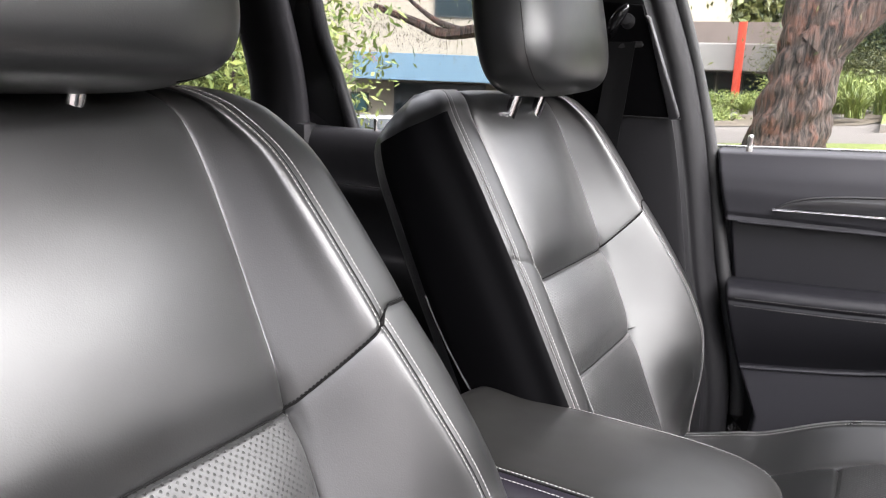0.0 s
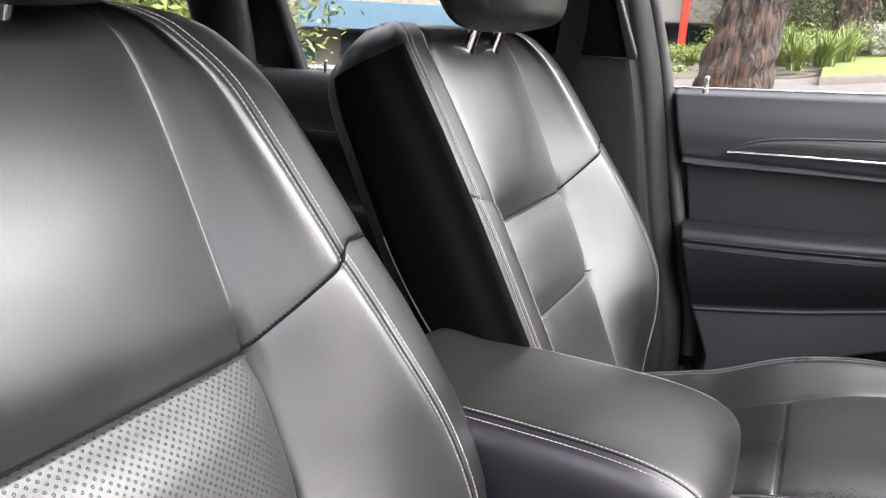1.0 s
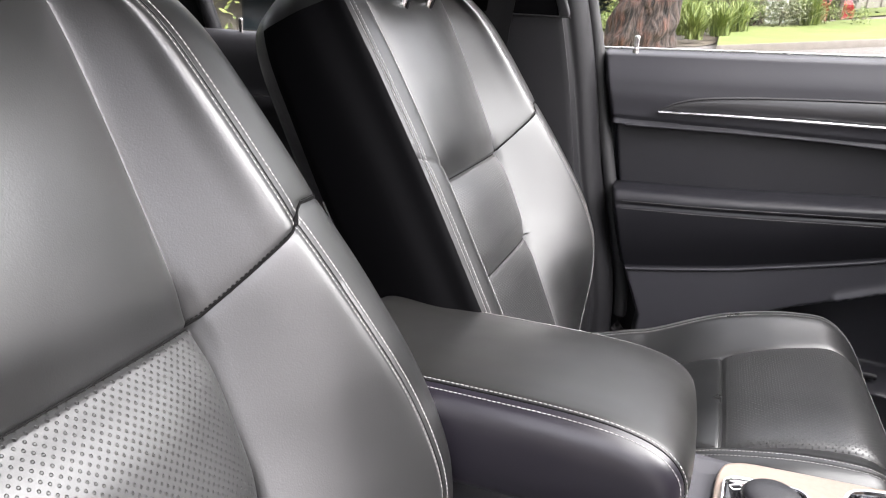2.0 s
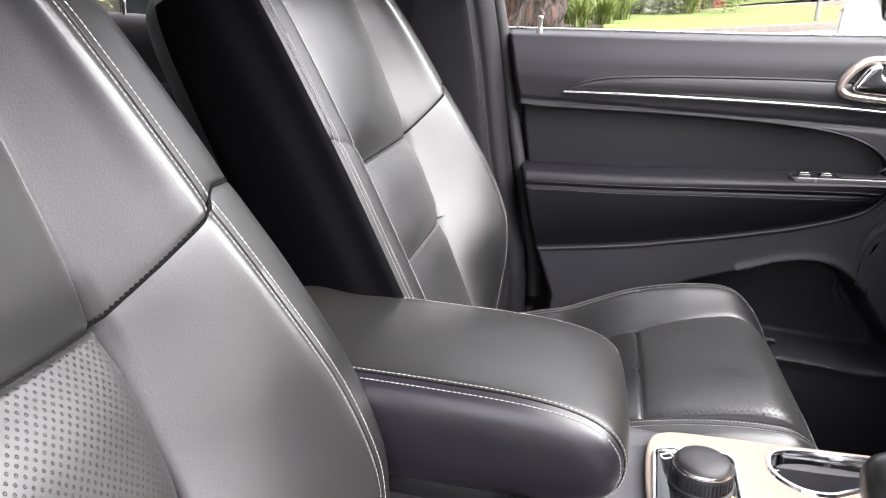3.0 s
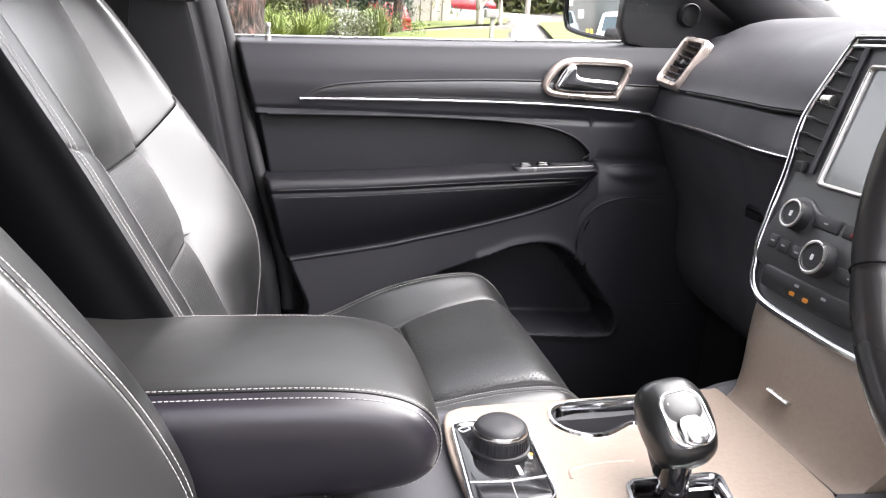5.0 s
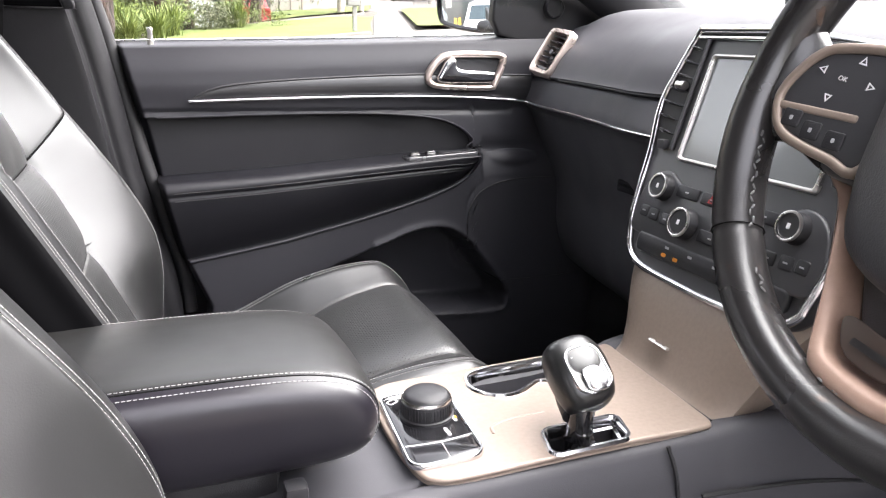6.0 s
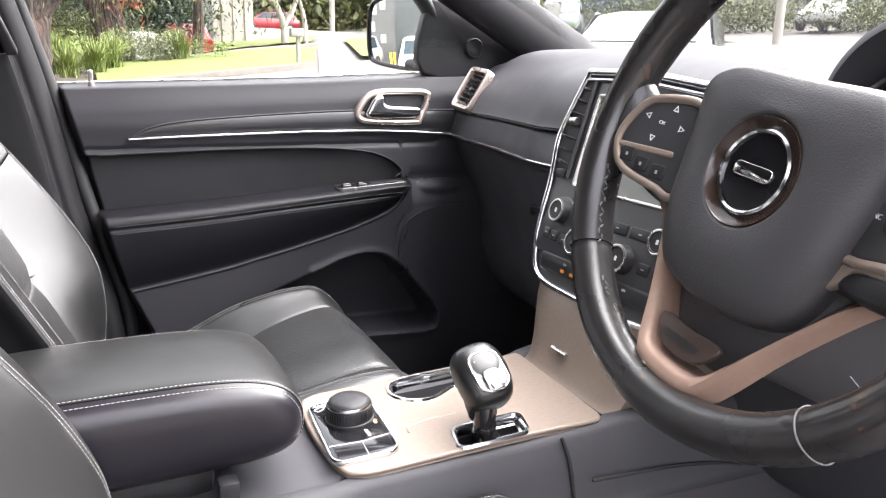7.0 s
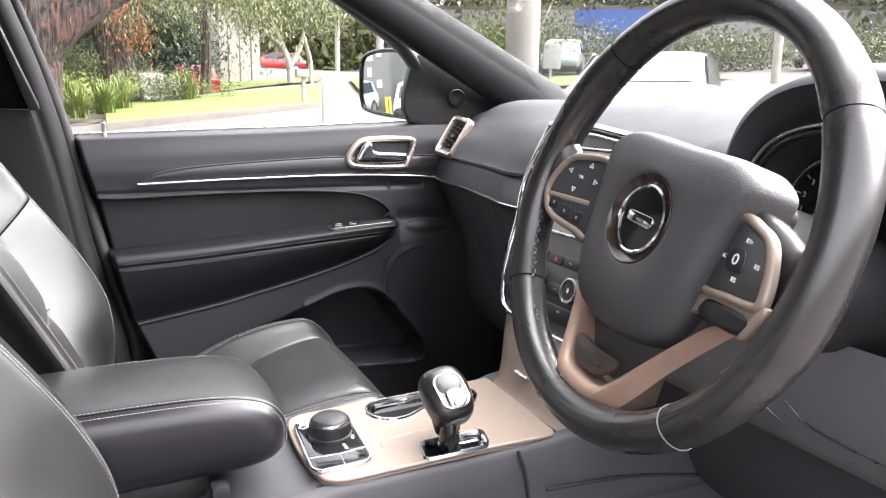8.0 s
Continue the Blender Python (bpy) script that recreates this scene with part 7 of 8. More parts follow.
def limb(points, r0, r1, rough=0.0, sides=18, steps=8):
    """A tapered, knotty trunk or limb."""
    line = smooth_line(points, steps)
    r = np.linspace(r0, r1, len(line))
    d = np.gradient(line, axis=0)
    d /= np.linalg.norm(d, axis=1, keepdims=True)
    side = np.cross(d, (0.3, 1, 0.1))
    side /= np.linalg.norm(side, axis=1, keepdims=True)
    top = np.cross(side, d)
    a = np.linspace(0, 2 * np.pi, sides, endpoint=False)
    wob = 1 + rough * (0.5 * np.sin(a * 5 + 1.3)[None] + 0.35 * np.sin(a[None] * 9 + np.arange(len(line))[:, None] * 0.23) + 0.4 * np.sin(a[None] * 3 + np.arange(len(line))[:, None] * 0.35))
    if sides >= 100:
        base = np.stack([np.cos(a)[None] * r[:, None] * 7, np.sin(a)[None] * r[:, None] * 7, np.broadcast_to(np.linspace(0, 8, len(line))[:, None], wob.shape)], -1)
        ridge = np.array([[abs(noise.noise(Vector(q))) + 0.5 * abs(noise.noise(Vector(q * 2.3))) for q in row] for row in base])
        wob = wob + 0.16 * (ridge - 0.3)
    pts = line[:, None] + (r[:, None] * wob)[..., None] * (np.cos(a)[None, :, None] * side[:, None] + np.sin(a)[None, :, None] * top[:, None])
    return loft(pts)


def tree(name, label, trunk, limbs, r, bark, crowns, mat, group="", rough=0.12):
    t = empty(name, label, "tree", group)
    part("trunk", limb(trunk, *r, rough, 110 if r[0] > 0.4 else 40, 20), bark, t)
    for pts, a, b in limbs:
        part("limb", limb(pts, a, b, rough, 16), bark, t)
    for centres, spread, count, size, droop, *other in crowns:
        tagged(part("crown", leaves(centres, spread, count, size, droop), other[0] if other else mat, t, smooth=False), kind="stuff")
    return t


def at(x, y, h=0.0):
    return (x, y, float(ground_z(x, y)) + h)


# ground, road, lawn and kerbs
gx, gy = np.meshgrid(np.r_[-600, -250, np.linspace(-80, 80, 90), 250, 600], np.r_[-600, -250, np.linspace(-80, 80, 90), 250, 600])
tagged(part("ground", sheet(np.stack([gx, gy, ground_z(gx, gy)], -1)), ASPHALT), "pale concrete and asphalt ground", "ground", kind="structure")
def lawn_edge(x):
    """Where the lawn meets the street."""
    return 13.7 + 0.61 * np.logaddexp(0, (np.asarray(x, float) + 2.5) / 0.6) * 0.6


land("lawn", lambda u, v: -0.1 + u * (4.95 + 2.5 * v), lambda u, v: lawn_edge(-0.1 + u * (4.95 + 2.5 * v)) * (1 - v) + 27.0 * v, 0.12, GRASS, "bright green mown lawn beside the street", "lawn", 90, 40, "stuff", 0.02)
land("lawn", lambda u, v: 6.6 + 3.9 * v + u * 14, lambda u, v: 20.0 + 14 * v, 0.12, GRASS, "bright green verge beyond the footpath", "lawn", 40, 40, "stuff", 0.02)
land("lawn", lambda u, v: 1.5 + u * 7 + 2.4 * v, lambda u, v: 26.4 + 0.84 * (u * 7) + 8 * v, 0.14, GRASS, "green lawn before the far buildings", "lawn", 40, 30, "stuff", 0.02)
land("lawn", lambda u, v: -6.5 + u * 6.8, lambda u, v: 10.4 + (2.6 + 0.06 * np.sin(u * 9)) * v, 0.03, GRASS, "narrow green verge under the leaning gum tree", "lawn", 50, 12, "stuff", 0.01)
land("planting_bed", lambda u, v: -13 + u * 14.2, lambda u, v: (16.65 + 3.4 * smoothstep(-0.5, 0.7, -13 + u * 14.2)) * (1 - v) + 27.0 * v, 0.012, EARTH, "leaf litter under the big trees", "garden bed", 60, 30, "stuff", 0.03)
land("footpath", lambda u, v: 3.04 + 11.76 * v + u * 1.05, lambda u, v: 11.5 + 42.5 * v, 0.03, PATHWAY, "pale concrete footpath leading away", "footpath", 8, 60)


def kerb(x0, x1, y0, y1, bend, label):
    pts = np.array([at(x0 + (x1 - x0) * q, float(lawn_edge(x0 + (x1 - x0) * q)) if y0 is None else y0 + (y1 - y0) * q + bend * math.sin(q * 5), 0.0) for q in np.linspace(0, 1, 60)])
    loops = [[p + np.array((0, dy, dz)) for dy, dz in ((-0.09, -0.05), (-0.085, 0.11), (-0.06, 0.14), (0.09, 0.145), (0.1, -0.05))] for p in pts]
    return tagged(part("kerb", loft(loops), KERB), label, "kerb", kind="structure")


kerb(-0.1, 4.75, None, None, 0.0, "dark concrete kerb along the lawn")
kerb(2.2, 8.4, 25.4, 30.6, 0.1, "dark concrete kerb of the far driveway")

# big leaning gum tree by the street
bx, by, bz = at(-1.55, 12.0)
big = [(bx + 0.22, by, bz - 0.2), (bx + 0.29, by, bz + 0.14), (bx + 0.35, by, bz + 0.64), (bx + 0.43, by, bz + 1.14), (bx + 0.45, by, bz + 1.64), (bx + 0.42, by, bz + 2.24), (bx + 0.35, by + 0.1, bz + 3.4), (bx + 0.1, by + 0.2, bz + 5.5)]
hang = [(bx + rng.uniform(-5.5, 6.5), by + rng.uniform(-1.5, 4.0), bz + rng.uniform(3.5, 6.0)) for _ in range(80)]
tree("gum_tree", "old leaning gum tree with thick fissured red-brown bark", big,
     [([(bx + 0.50, by - 0.05, bz + 1.52), (bx + 0.95, by, bz + 1.98), (bx + 1.45, by, bz + 2.34), (bx + 2.2, by + 0.1, bz + 2.75), (bx + 3.2, by + 0.3, bz + 3.4), (bx + 4.7, by + 0.5, bz + 4.2)], 0.38, 0.10),
      ([(bx + 0.5, by, bz + 3.0), (bx - 1.2, by + 0.2, bz + 3.2), (bx - 2.6, by + 0.4, bz + 3.0), (bx - 4.0, by + 0.6, bz + 3.3)], 0.16, 0.05),
      ([(bx + 0.35, by, bz + 2.6), (-3.2, 12.1, 2.75), (-5.0, 12.2, 2.42), (-6.7, 12.3, 2.16), (-7.4, 12.3, 2.12), (-8.0, 12.3, 2.33), (-8.9, 12.3, 2.62)], 0.17, 0.06),
      ([(-6.9, 12.3, 2.14), (-7.5, 12.25, 2.35), (-8.1, 12.2, 2.75)], 0.07, 0.03),
      ([(bx - 2.0, by + 0.3, bz + 3.15), (bx - 3.0, by + 0.6, bz + 3.7), (bx - 4.2, by + 0.7, bz + 4.2)], 0.08, 0.03)],
     (0.58, 0.25), BARK, [([(-8.9, 12.3, 2.5), (-8.4, 12.2, 2.35), (-7.7, 12.4, 2.25), (-9.2, 12.3, 2.6), (-7.2, 12.3, 2.25)], (0.26, 0.2, 0.16), 260, 0.050, 1.2, LEAF_OLIVE), ([(-8.9, 12.2, 1.72)], (0.10, 0.08, 0.07), 70, 0.05, 1.0, LEAF_RED), (hang, (0.5, 0.5, 0.45), 300, 0.115, 1.0), ([(bx + 1.5, by + 0.2, bz + 2.9), (bx - 3.2, by + 0.4, bz + 2.9)], (0.35, 0.3, 0.3), 60, 0.14, 0.8, LEAF_RED)], LEAF, "street trees", 0.13)

# the second trunk behind it
cx, cy, cz = at(0.45, 23.5)
hang = [(cx + rng.uniform(-3.5, 4.5), cy + rng.uniform(-2, 2), cz + rng.uniform(3.3, 6.0)) for _ in range(70)]
tree("gum_tree", "upright gum tree with shaggy bark and hanging red leaves", [(cx + 0.1, cy, cz - 0.2), (cx - 0.05, cy, cz + 0.8), (cx - 0.3, cy, cz + 2.0), (cx - 0.55, cy, cz + 3.4), (cx - 0.7, cy, cz + 6)],
     [([(cx - 0.4, cy, cz + 2.6), (cx + 0.6, cy - 0.2, cz + 3.4), (cx + 2.2, cy - 0.3, cz + 4.2)], 0.22, 0.06)], (0.52, 0.26), BARK,
     [(hang, (0.6, 0.6, 0.6), 300, 0.17, 1.0), ([(cx + 0.1, cy - 0.5, cz + 2.7), (cx + 0.5, cy - 0.5, cz + 2.3), (cx - 0.2, cy - 0.6, cz + 3.0)], (0.20, 0.14, 0.26), 220, 0.16, 1.2, LEAF_RED)], LEAF, "street trees")

# weeping branches before the dark conifer
wx, wy, wz = at(3.2, 25.5)
strands = []
for _ in range(18):
    x, y = wx + rng.uniform(-3.2, 4.2), wy + rng.uniform(-1, 1.5)
    h = rng.uniform(3.6, 5.2)
    for k in range(6):
        strands.append((x + rng.normal() * 0.1, y, wz + h - 0.24 * k))
tree("weeping_tree", "weeping tree with long thin drooping leaves", [(wx, wy + 2, wz - 0.2), (wx + 0.1, wy + 2, wz + 2), (wx, wy + 2, wz + 5)], [([(wx, wy + 2, wz + 3.4), (wx + 1.6, wy + 1, wz + 4.2), (wx + 3.4, wy + 0.6, wz + 4.0)], 0.1, 0.03), ([(wx, wy + 2, wz + 3.8), (wx - 1.6, wy + 1, wz + 4.4), (wx - 2.8, wy + 0.6, wz + 4.2)], 0.1, 0.03)], (0.2, 0.12), BARK, [(strands, (0.16, 0.16, 0.16), 60, 0.15, 1.4)], LEAF, "street trees")
cones = [(wx - 1.3 + rng.normal() * 0.75, wy + 4.5 + rng.normal() * 0.5, wz + abs(rng.normal()) * 1.5 + 0.3) for _ in range(60)]
tree("conifer", "dense dark green conifer", [(wx - 1.2, wy + 4.5, wz - 0.2), (wx - 1.2, wy + 4.5, wz + 1.5), (wx - 1.2, wy + 4.5, wz + 4)], [], (0.16, 0.05), BARK, [(cones, (0.45, 0.4, 0.38), 300, 0.20, 0.3)], LEAF_DARK, "garden trees")
cones = [(wx - 2.6 + rng.normal() * 1.3, wy + 4.5 + rng.normal() * 0.5, wz + abs(rng.normal()) * 1.6 + 0.9) for _ in range(60)]
tree("conifer", "dense dark green conifer behind parked cars", [(wx - 2.6, wy + 5, wz - 0.2), (wx - 2.6, wy + 5, wz + 1.5), (wx - 2.6, wy + 5, wz + 4)], [], (0.16, 0.05), BARK, [(cones, (0.5, 0.45, 0.42), 300, 0.21, 0.3)], LEAF_DARK, "garden trees")

# pale-barked tree with a broad grey-green crown
px, py, pz = at(7.3, 32.0)
heads = [(px + 2.2 * math.cos(a) * q, py + 1.3 * math.sin(a) * q, pz + 3.0 + 1.1 * (1 - q) + rng.uniform(-0.5, 0.9)) for a, q in zip(rng.uniform(0, 6.28, 70), np.sqrt(rng.uniform(0, 1, 70)))]
tree("pale_tree", "spreading tree with pale forked trunk and grey-green crown", [(px, py, pz - 0.2), (px - 0.05, py, pz + 0.8), (px - 0.3, py, pz + 1.6), (px - 0.9, py, pz + 2.9)],
     [([(px - 0.05, py, pz + 0.8), (px + 0.45, py, pz + 1.7), (px + 0.7, py, pz + 3.0)], 0.13, 0.06), ([(px + 0.9, py + 0.2, pz - 0.2), (px + 0.9, py + 0.2, pz + 1.0), (px + 0.6, py + 0.2, pz + 2.2)], 0.13, 0.07), ([(px - 0.3, py, pz + 1.6), (px - 1.2, py, pz + 2.3), (px - 1.9, py, pz + 3.2)], 0.08, 0.04)], (0.17, 0.07), PALE_BARK, [(heads, (0.45, 0.45, 0.36), 330, 0.13, 0.5)], LEAF_PALE, "street trees", 0.05)


def shrub(x, y, w, h, mat, label, size=0.085, count=18, per=230, droop=0.0):
    z = float(ground_z(x, y))
    s = empty("shrub", label, "shrub", "garden shrubs", at=(x, y, z))
    c = [(rng.normal() * w * 0.4, rng.normal() * w * 0.25, h * rng.uniform(0.15, 0.8)) for _ in range(count)]
    tagged(part("foliage", leaves(c, (w * 0.16, w * 0.16, h * 0.18), per, size, droop), mat, s, smooth=False), kind="stuff")
    part("stem", limb([(0, 0, -0.1), (0.02, 0, h * 0.3), (0, 0.03, h * 0.6)], 0.05, 0.02, 0.1, 8, 4), BARK, s)


def tuft(x, y, h, n, label):
    """A tussock of long arching blades."""
    z = float(ground_z(x, y)) + 0.1
    s = empty("grass_tussock", label, "plant", "garden shrubs", at=(x, y, z))
    v, f = [], []
    for k in range(n):
        a, lean, ln = rng.uniform(0, 6.28), rng.uniform(0.1, 0.9), h * rng.uniform(0.6, 1.2)
        d, sd = np.array((math.cos(a), math.sin(a))), np.array((-math.sin(a), math.cos(a))) * 0.012
        base = rng.normal(size=2) * 0.10 * h
        for q, w in ((0, 1), (0.4, 1), (0.75, 0.7), (1.0, 0.05)):
            p = base + d * lean * ln * q**1.8
            zz = ln * (q - 0.45 * lean * q * q)
            v += [(*(p - sd * w), zz), (*(p + sd * w), zz)]
        o = len(v) - 8
        f += [(o + 2 * r, o + 2 * r + 1, o + 2 * r + 3, o + 2 * r + 2) for r in range(3)]
    me = bpy.data.meshes.new("blades")
    me.from_pydata(v, [], f)
    tagged(part("blades", me, LEAF_BRIGHT, s, smooth=False), kind="stuff")


for x, y, h in ((-0.6, 17.4, 0.7), (-1.2, 17.7, 0.7), (-0.1, 18.3, 0.8), (0.25, 19.6, 0.9), (-0.9, 19.0, 0.9), (-2.2, 18.2, 0.5), (2.1, 22.6, 0.9), (-3.0, 19.2, 0.35), (-4.4, 20.0, 0.3)):
    tuft(x, y, h, 260, "arching green grass tussock under the gum trees")
shrub(1.35, 22.6, 1.1, 0.9, LEAF_PALE, "small grey-green shrub on the bed")
shrub(2.2, 23.2, 0.9, 0.8, LEAF_BRIGHT, "small yellow-green shrub on the bed")
for x, y, w, h in ((-1.4, 24.5, 1.8, 1.6), (-3.6, 22.4, 1.9, 0.5), (-2.4, 25.5, 2.0, 2.2), (-5.0, 21.0, 1.6, 0.35), (-0.6, 26.5, 1.8, 1.8), (-6.2, 20.5, 1.8, 0.4), (-0.7, 20.6, 1.3, 0.9), (-1.6, 20.8, 1.2, 0.8), (-4.3, 18.6, 1.3, 0.25)):
    shrub(x, y, w, h, LEAF_BRIGHT if h < 1.5 else LEAF, "leafy green shrub in the garden bed", 0.10, 24, 260)
for x, y in ((-8.5, 8.0), (-10.5, 9.5), (-9.3, 8.9), (-12, 11), (-7.6, 7.3), (-10.5, 7.8)):
    shrub(x, y, 2.2, 3.2, LEAF_BRIGHT, "tall bright green hedge shrub", 0.15, 26, 150)

# ---- buildings ----
CREAM = material("cream_render", (0.25, 0.225, 0.18), 0.9, spot=0.25, spot_size=1.0, second=(0.250, 0.218, 0.172), bump=0.2, bump_size=30)
WHITE_WALL = material("white_render", (0.25, 0.245, 0.235), 0.85, spot=0.3, spot_size=1.0, second=(0.20, 0.19, 0.18))
BLUE_FASCIA = material("pale_blue_fascia", (0.078, 0.148, 0.203), 0.6, spot=0.25, spot_size=1.5, second=(0.109, 0.172, 0.218))
RED_PAINT = material("red_paint", (0.55, 0.06, 0.03), 0.5, spot=0.2, spot_size=4)
DARK_PANE = material("dark_window_pane", (0.02, 0.03, 0.035), 0.08, spot=0.3, spot_size=2)
TEAL_PANE = material("teal_window_pane", (0.05, 0.11, 0.12), 0.1)
GREY_WALL = material("weathered_grey_wall", (0.328, 0.304, 0.273), 0.9, spot=0.5, spot_size=1.5, second=(0.234, 0.211, 0.187))
ROOF_PINK = material("faded_roof", (0.130, 0.105, 0.094), 0.8, spot=0.3, spot_size=2)
BLUE_SIGN = material("deep_blue_panel", (0.03, 0.09, 0.32), 0.4)
WORKSHOP_GREY = material("workshop_grey_wall", (0.05, 0.052, 0.05), 0.85, spot=0.3, spot_size=1.5)
YELLOW_PAINT = material("yellow_paint", (0.6, 0.35, 0.02), 0.5)
DARK_FRAME = material("dark_metal_frame", (0.03, 0.035, 0.035), 0.4, 0.3)


def wall_pose(x, y, heading):
    """A pose on the land: x along the wall, y up, z out to the viewer."""
    h = radians(heading)
    ax, nz = (math.cos(h), math.sin(h), 0), (math.sin(h), -math.cos(h), 0)
    return axes(at(x, y), ax, (0, 0, 1), nz)


def slab(w, h, d, x=0.0, y=0.0, z=0.0, bevel=0.0):
    """A block in a wall's own measure: along, up and out."""
    return box(x, x + w, y, y + h, z, z + d, bevel)


def put(name, bm, mat, parent, m, label=""):
    bm.transform(m)
    return part(name, bm, mat, parent, label, smooth=False)


office = empty("office_building", "cream office building with a pale blue fascia and dark windows", "building")
m = wall_pose(-20.5, 20.0, 34)
put("wall", slab(22, 9, 0.3, -4, -1, -0.3), CREAM, office, m, "cream rendered wall")
put("roof", slab(22.6, 0.3, 6, -4.3, 8, -5.5), ROOF_PINK, office, m)
put("fascia", slab(9.5, 0.90, 2.0, 4.2, 1.73, 0, 0.02), BLUE_FASCIA, office, m, "pale blue awning fascia")
for x, y, w, h, pm in ((4.0, 0.53, 0.68, 0.70, TEAL_PANE), (5.6, 0.5, 3.4, 1.15, DARK_PANE), (10.4, 0.5, 3.4, 0.95, DARK_PANE), (0.5, 3.6, 1.4, 1.2, DARK_PANE), (7, 4.0, 2, 1.2, DARK_PANE), (11, 4.0, 2, 1.2, DARK_PANE)):
    win = put("window", slab(w, h, 0.06, x, y, 0.004), DARK_FRAME, office, m)
    put("pane", slab(w - 0.12, h - 0.12, 0.02, x + 0.06, y + 0.06, 0.05), pm, win, m)
put("door_canopy_post", slab(0.12, 1.5, 0.12, 9.6, 0, 1.7), WHITE_WALL, office, m)

clinic = empty("clinic_building", "low building with white canopy and a round red post", "building")
m = wall_pose(-9.4, 25.4, 12)
put("wall", slab(9, 2.2, 0.3, -1.5, -0.3, -2.3), WHITE_WALL, clinic, m)
put("roof", slab(10, 0.9, 5, -2, 2.2, -6.5), ROOF_PINK, clinic, m, "faded pink roof")
put("canopy", slab(5.6, 0.88, 2.2, 1.4, 1.42, -2.0, 0.05), WHITE_WALL, clinic, m, "white canopy band")
for k in range(5):
    win = put("window", slab(0.8, 1.35, 0.06, 1.9 + 0.85 * k, 0.05, -1.99), DARK_FRAME, clinic, m)
    put("pane", slab(0.7, 1.25, 0.03, 1.95 + 0.85 * k, 0.10, -1.95), DARK_PANE, win, m)
post = lathe([(0.13, -0.3), (0.13, 2.95), (0.0, 2.95)], m @ pose(5.0, 0, 0.36, -90), 24)
part("red_post", post, RED_PAINT, clinic, "round red painted post")

depot = empty("warehouse", "pale concrete slab wall of a warehouse behind trees", "building")
m = wall_pose(4.9, 35.5, 12)
put("wall", slab(1.9, 3.6, 5.0, 0, -0.3, -5), GREY_WALL, depot, m, "weathered pale concrete slab")
for k in range(3):
    put("panel_joint", slab(0.05, 3.6, 0.02, 0.35 + 0.55 * k, -0.3, 0.0), KERB, depot, m)
put("lower_wall", slab(7.0, 1.3, 0.4, 1.9, -0.3, -3), WHITE_WALL, depot, m)
put("roof", slab(2.1, 0.2, 5.2, -0.1, 3.3, -5.1), ROOF_PINK, depot, m)

shops = empty("shop_row", "far row of white shops with a blue sign panel", "building")
m = wall_pose(20, 52, -32)
put("wall", slab(34, 5.2, 0.4, 0, -1, 0), WHITE_WALL, shops, m)
put("roof", slab(34, 0.4, 5, 0, 4.1, -4.8), ROOF_PINK, shops, m)
put("blue_panel", slab(6, 2.6, 0.3, 12.5, 1.6, 0.41), BLUE_SIGN, shops, m, "deep blue wall panel")
put("tan_roof", slab(5, 1.1, 2.0, 4.0, 1.2, 0.41), CREAM, shops, m)
for k in range(9):
    win = put("window", slab(2.0, 1.4, 0.1, 1.5 + 3.5 * k, -0.4, 0.41), DARK_FRAME, shops, m)
    put("pane", slab(1.8, 1.2, 0.03, 1.6 + 3.5 * k, -0.3, 0.49), DARK_PANE, win, m)

workshop = empty("workshop_building", "grey workshop wall with a dark roller doorway", "building")
m = wall_pose(-16, 0, 90)
put("wall", slab(20, 7, 0.4, -13, -0.5, 0), WORKSHOP_GREY, workshop, m)
put("roof", slab(20, 0.3, 5, -13, 6.3, -4.8), ROOF_PINK, workshop, m)
door_w = put("doorway", slab(2.2, 3.4, 0.1, 0.1, 0, 0.402), DARK_FRAME, workshop, m, "dark roller doorway")
for x, y, w, h in ((2.9, 2.9, 0.3, 0.5), (3.5, 2.0, 0.25, 0.4), (2.9, 1.5, 0.3, 0.35), (3.4, 2.7, 0.35, 0.4)):
    put("notice", slab(w, h, 0.03, x, y, 0.402), WHITE_WALL, workshop, m)
for x in (2.4, 2.6):
    put("bollard", slab(0.12, 1.1, 0.12, x, 0, 0.9), YELLOW_PAINT, workshop, m, "yellow painted bollard")


